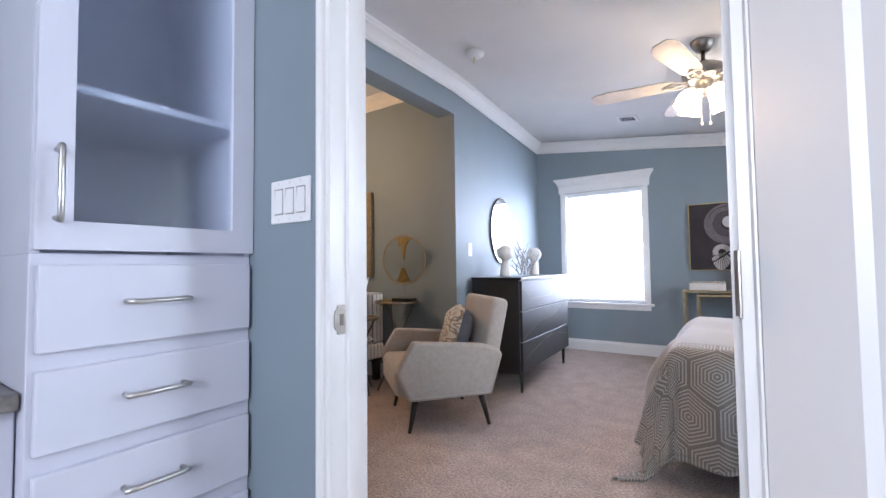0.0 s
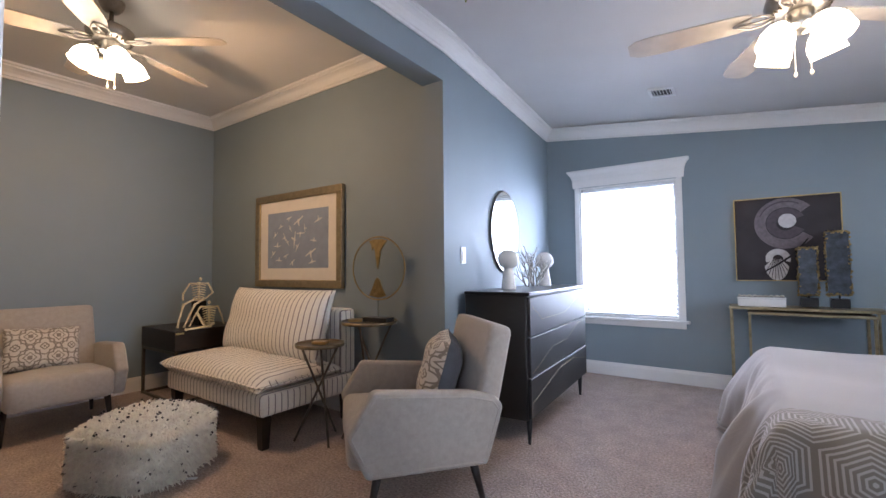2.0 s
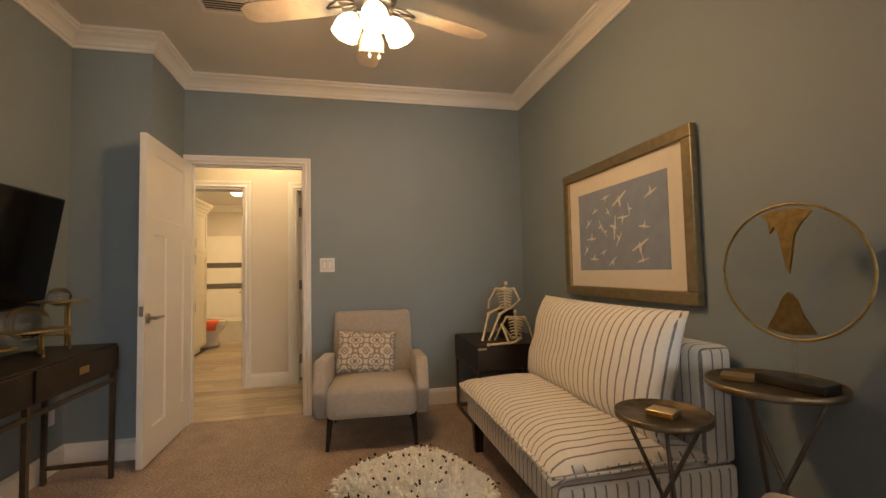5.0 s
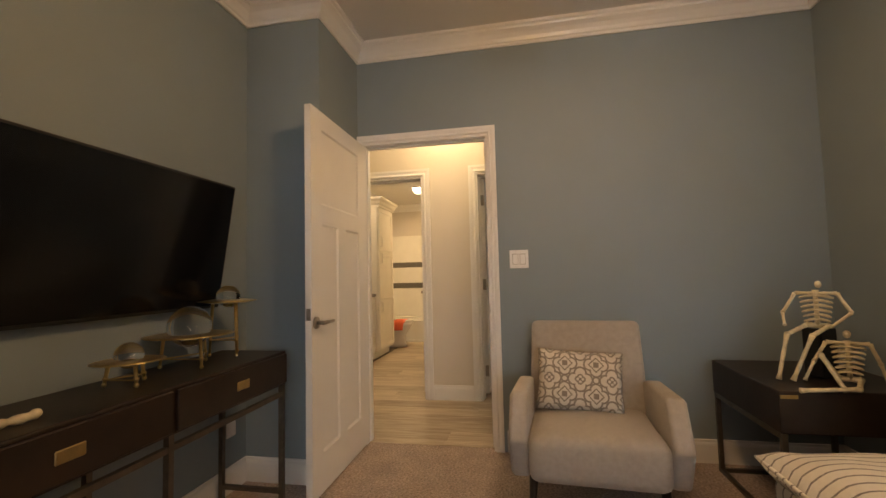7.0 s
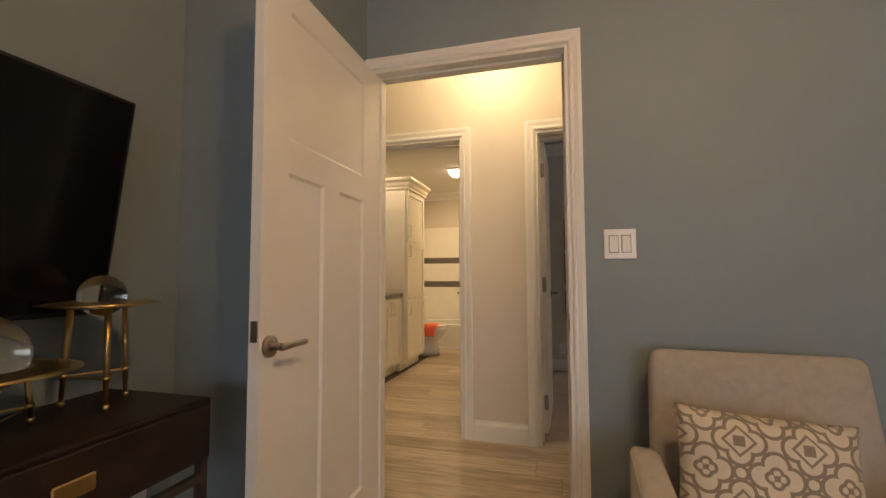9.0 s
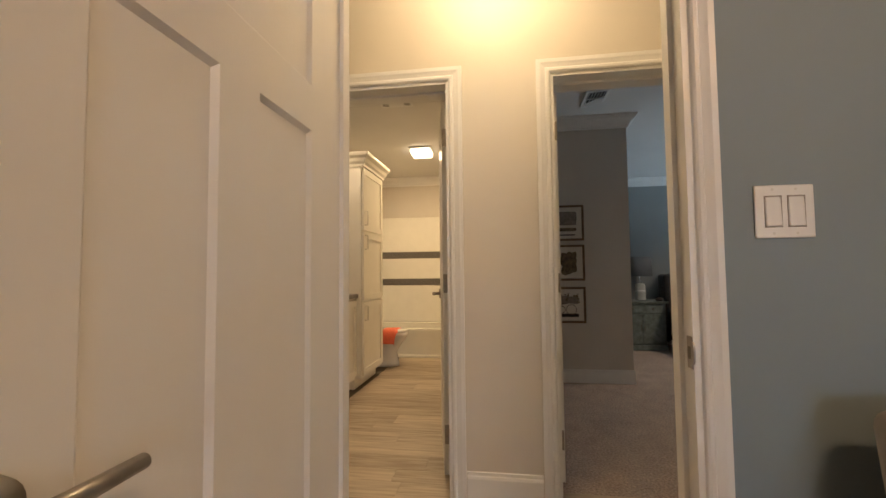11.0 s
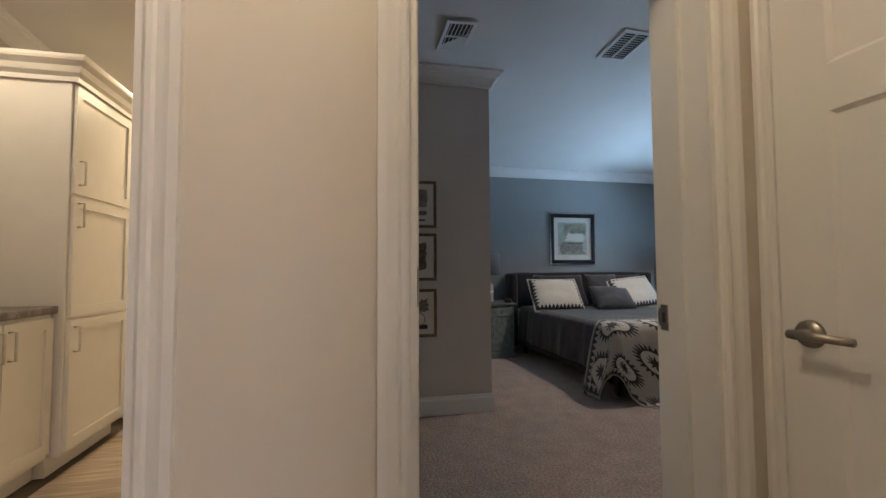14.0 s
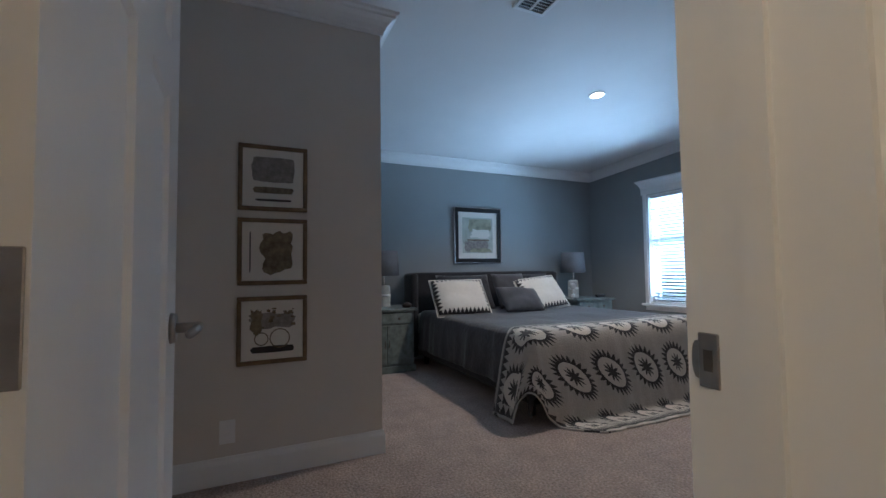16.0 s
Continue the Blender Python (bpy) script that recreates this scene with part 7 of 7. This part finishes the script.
tub = thing("bathtub", pose(0, 0, 0), "white acrylic bathtub with a plain apron", "bathtub")
part("apron", rbox(-9.43, -9.355, -0.945, 0.795, 0.0, 0.365, 0.012, 2), ENAMEL, tub)
part("kick", rbox(-9.354, -9.335, -0.945, 0.795, 0.0, 0.035, 0.004, 1), ENAMEL, tub)
part("basin", rbox(-10.12, -9.431, -0.945, 0.795, 0.0, 0.22, 0.01, 1), ENAMEL, tub)
part("back_rim", rbox(-10.12, -10.03, -0.945, 0.795, 0.2205, 0.365, 0.01, 2), ENAMEL, tub)
sur = thing("tub_surround", pose(0, 0, 0), "cream tub surround with two dark mosaic bands", "tub surround")
part("back_panel", rbox(-10.128, -10.108, -0.945, 0.795, 0.366, 1.876, 0.004, 1), ENAMEL, sur)
part("side_panel", rbox(-10.107, -9.36, -0.948, -0.930, 0.366, 1.876, 0.004, 1), ENAMEL, sur)
part("side_panel", rbox(-10.107, -9.36, 0.780, 0.798, 0.366, 1.876, 0.004, 1), ENAMEL, sur)
for z in (0.890, 1.279):
    b = part("mosaic_band", rbox(-10.1075, -10.103, -0.929, 0.779, z, z + 0.096, 0.0, 1), TILE, sur, "dark grey mosaic band")
    b2 = part("mosaic_band", rbox(-10.102, -9.36, -0.9295, -0.925, z, z + 0.096, 0.0, 1), TILE, sur, "dark grey mosaic band")
    tm = None
    for i in range(28):
        for r in range(2):
            if tm is None:
                tl_ = part("tile", rbox(-0.003, 0.0, -0.0285, 0.0285, -0.0215, 0.0215, 0.0, 1), TILE, b)
                tm = tl_.data
            else:
                tl_ = new("tile", tm)
                tl_.parent = b
            tl_.matrix_local = pose(-10.1000, -0.895 + i * 0.061, z + 0.0245 + r * 0.047)

wc = thing("toilet", pose(-8.905, -0.475, 0), "white ceramic toilet with a closed lid", "toilet")
bm = bmesh.new()
rings = []
for z, rx, ry, cy in ((0.0, 0.115, 0.20, 0.02), (0.05, 0.105, 0.19, 0.02), (0.16, 0.10, 0.17, 0.02), (0.24, 0.13, 0.20, 0.04), (0.33, 0.175, 0.25, 0.06), (0.385, 0.185, 0.265, 0.06)):
    rings.append([bm.verts.new((rx * math.cos(math.tau * i / 28), cy + ry * math.sin(math.tau * i / 28), z)) for i in range(28)])
for a, b in zip(rings, rings[1:]):
    for i in range(28):
        bm.faces.new((a[i], a[(i + 1) % 28], b[(i + 1) % 28], b[i]))
bm.faces.new(rings[0][::-1])
bm.faces.new(rings[-1])
part("bowl", bm, CERAMIC, wc, "", True)
bm = bmesh.new()
lathe(bm, [(0.185, 0.386), (0.192, 0.392), (0.190, 0.412), (0.170, 0.420), (0.01, 0.422)], 32)
for v in bm.verts:
    v.co.y = v.co.y * 1.38 + 0.06
part("lid", bm, CERAMIC, wc, "", True)
part("tank", rbox(-0.21, 0.21, -0.385, -0.20, 0.36, 0.70, 0.025, 3), CERAMIC, wc, "", True)
part("tank_lid", rbox(-0.22, 0.22, -0.39, -0.19, 0.701, 0.735, 0.012, 2), CERAMIC, wc, "", True)
bm = drape(-8.95, -8.722, -0.43, -0.27, 0.4235, (0.0, 0.20, 0.02, 0.05), 0.012, 0.02, 4.0, 0.12)
tw = finish("hand_towel", bm, TERRY, None, "", True)
tagged(thicken(tw, 0.006, 1.0), "coral red towel draped over the toilet lid", "towel")
fr = thing("tank_ornament", pose(-8.905, -0.765, 0.736), "small black easel ornaments on the toilet tank", "ornament")
for x in (-0.12, 0.08):
    part("foot", rbox(x - 0.045, x + 0.045, -0.02, 0.02, 0.0005, 0.022, 0.004, 1), BLACK, fr)
    bm = bmesh.new()
    rod(bm, (x, 0, 0.02), (x, 0, 0.19), 0.007, 0.004)
    part("post", bm, CONCRETE, fr)
    part("finial", rbox(x - 0.022, x + 0.022, -0.008, 0.008, 0.191, 0.24, 0.004, 1), BLACK, fr)


# ---- master bath cabinet ----
XF = -1.112
cab = thing("tower_cabinet", pose(0, 0, 0), "white tower cabinet with a glass door above drawers", "cabinet")
part("carcass", rbox(-1.60, XF, 0.452, 0.9185, 0.0, 1.085, 0.002, 1), CABINET, cab)
part("back_board", rbox(-1.60, -1.585, 0.452, 0.9185, 1.0855, 2.30, 0.0, 1), CABINET, cab)
part("side_panel", rbox(-1.585, XF, 0.452, 0.468, 1.0855, 2.30, 0.0, 1), CABINET, cab)
part("side_panel", rbox(-1.585, XF, 0.9025, 0.9185, 1.0855, 2.30, 0.0, 1), CABINET, cab)
part("top_panel", rbox(-1.585, XF, 0.468, 0.9025, 2.284, 2.30, 0.0, 1), CABINET, cab)
part("shelf", rbox(-1.584, XF - 0.02, 0.469, 0.902, 1.44, 1.458, 0.002, 1), CABINET, cab)
for z0, z1 in ((0.885, 1.062), (0.685, 0.850), (0.480, 0.648), (0.275, 0.443), (0.09, 0.24)):
    d = part("drawer", rbox(XF + 0.0005, XF + 0.020, 0.462, 0.909, z0, z1, 0.004, 2), CABINET, cab)
    bm = bmesh.new()
    zc = (z0 + z1) / 2 + 0.006
    tube(bm, [(XF + 0.020, 0.613, zc), (XF + 0.048, 0.610, zc), (XF + 0.050, 0.63, zc), (XF + 0.050, 0.728, zc), (XF + 0.048, 0.737, zc), (XF + 0.020, 0.734, zc)], 0.006, 10)
    part("handle", bm, STEEL, d, "brushed nickel bar pull", True)
bm = bmesh.new()
y0, y1, z0, z1, rl = 0.455, 0.9165, 1.092, 2.29, 0.060
for q in ((y0, y0 + rl, z0, z1), (y1 - rl, y1, z0, z1), (y0 + rl, y1 - rl, z0, z0 + rl), (y0 + rl, y1 - rl, z1 - rl, z1)):
    box(bm, XF + 0.0005, XF + 0.021, q[0], q[1], q[2], q[3])
dd = part("glass_door", bm, CABINET, cab)
bm = bmesh.new()
box(bm, XF + 0.008, XF + 0.012, y0 + rl - 0.004, y1 - rl + 0.004, z0 + rl - 0.004, z1 - rl + 0.004)
part("pane", bm, FROST, dd, "frosted glass pane").visible_shadow = False
bm = bmesh.new()
tube(bm, [(XF + 0.021, 0.487, 1.155), (XF + 0.050, 0.487, 1.150), (XF + 0.052, 0.487, 1.16), (XF + 0.052, 0.487, 1.29), (XF + 0.050, 0.487, 1.30), (XF + 0.021, 0.487, 1.295)], 0.006, 10)
part("handle", bm, STEEL, dd, "brushed nickel bar pull", True)
v2 = thing("vanity", pose(0, 0, 0), "white bathroom vanity beside the tower cabinet", "vanity")
part("carcass", rbox(-1.75, -1.16, -0.80, 0.449, 0.0, 0.775, 0.003, 1), CABINET, v2)
part("countertop", rbox(-1.75, -1.125, -0.80, 0.449, 0.7755, 0.81, 0.006, 2), COUNTER, v2)


# ---- plank floor of hall and bath ----
rng = random.Random(21)
for nm, x0, x1, y0, y1 in (("floor_hall", -6.175, -5.04, -0.6, 2.12), ("floor_bath", -9.34, -6.175, -0.36, 0.79)):
    bed_ob = bpy.data.objects["floor_hall"]
    x, row = x0, 0
    while x < x1 - 0.02:
        w = min(0.178, x1 - x)
        y = y0 - rng.uniform(0, 0.9)
        while y < y1:
            ln = 1.2
            a, b = max(y, y0), min(y + ln, y1)
            if b - a > 0.03:
                bm = rbox(x + 0.001, x + w - 0.001, a + 0.001, b - 0.001, -0.0055, -0.0005, 0.0, 1)
                p = part("plank", bm, OAK, bed_ob)
            y += ln
        x += 0.178
slab("threshold_trim", -5.055, -5.025, DD[0], DD[1], -0.006, 0.004, OAK, "thin oak transition strip in the doorway", "trim")
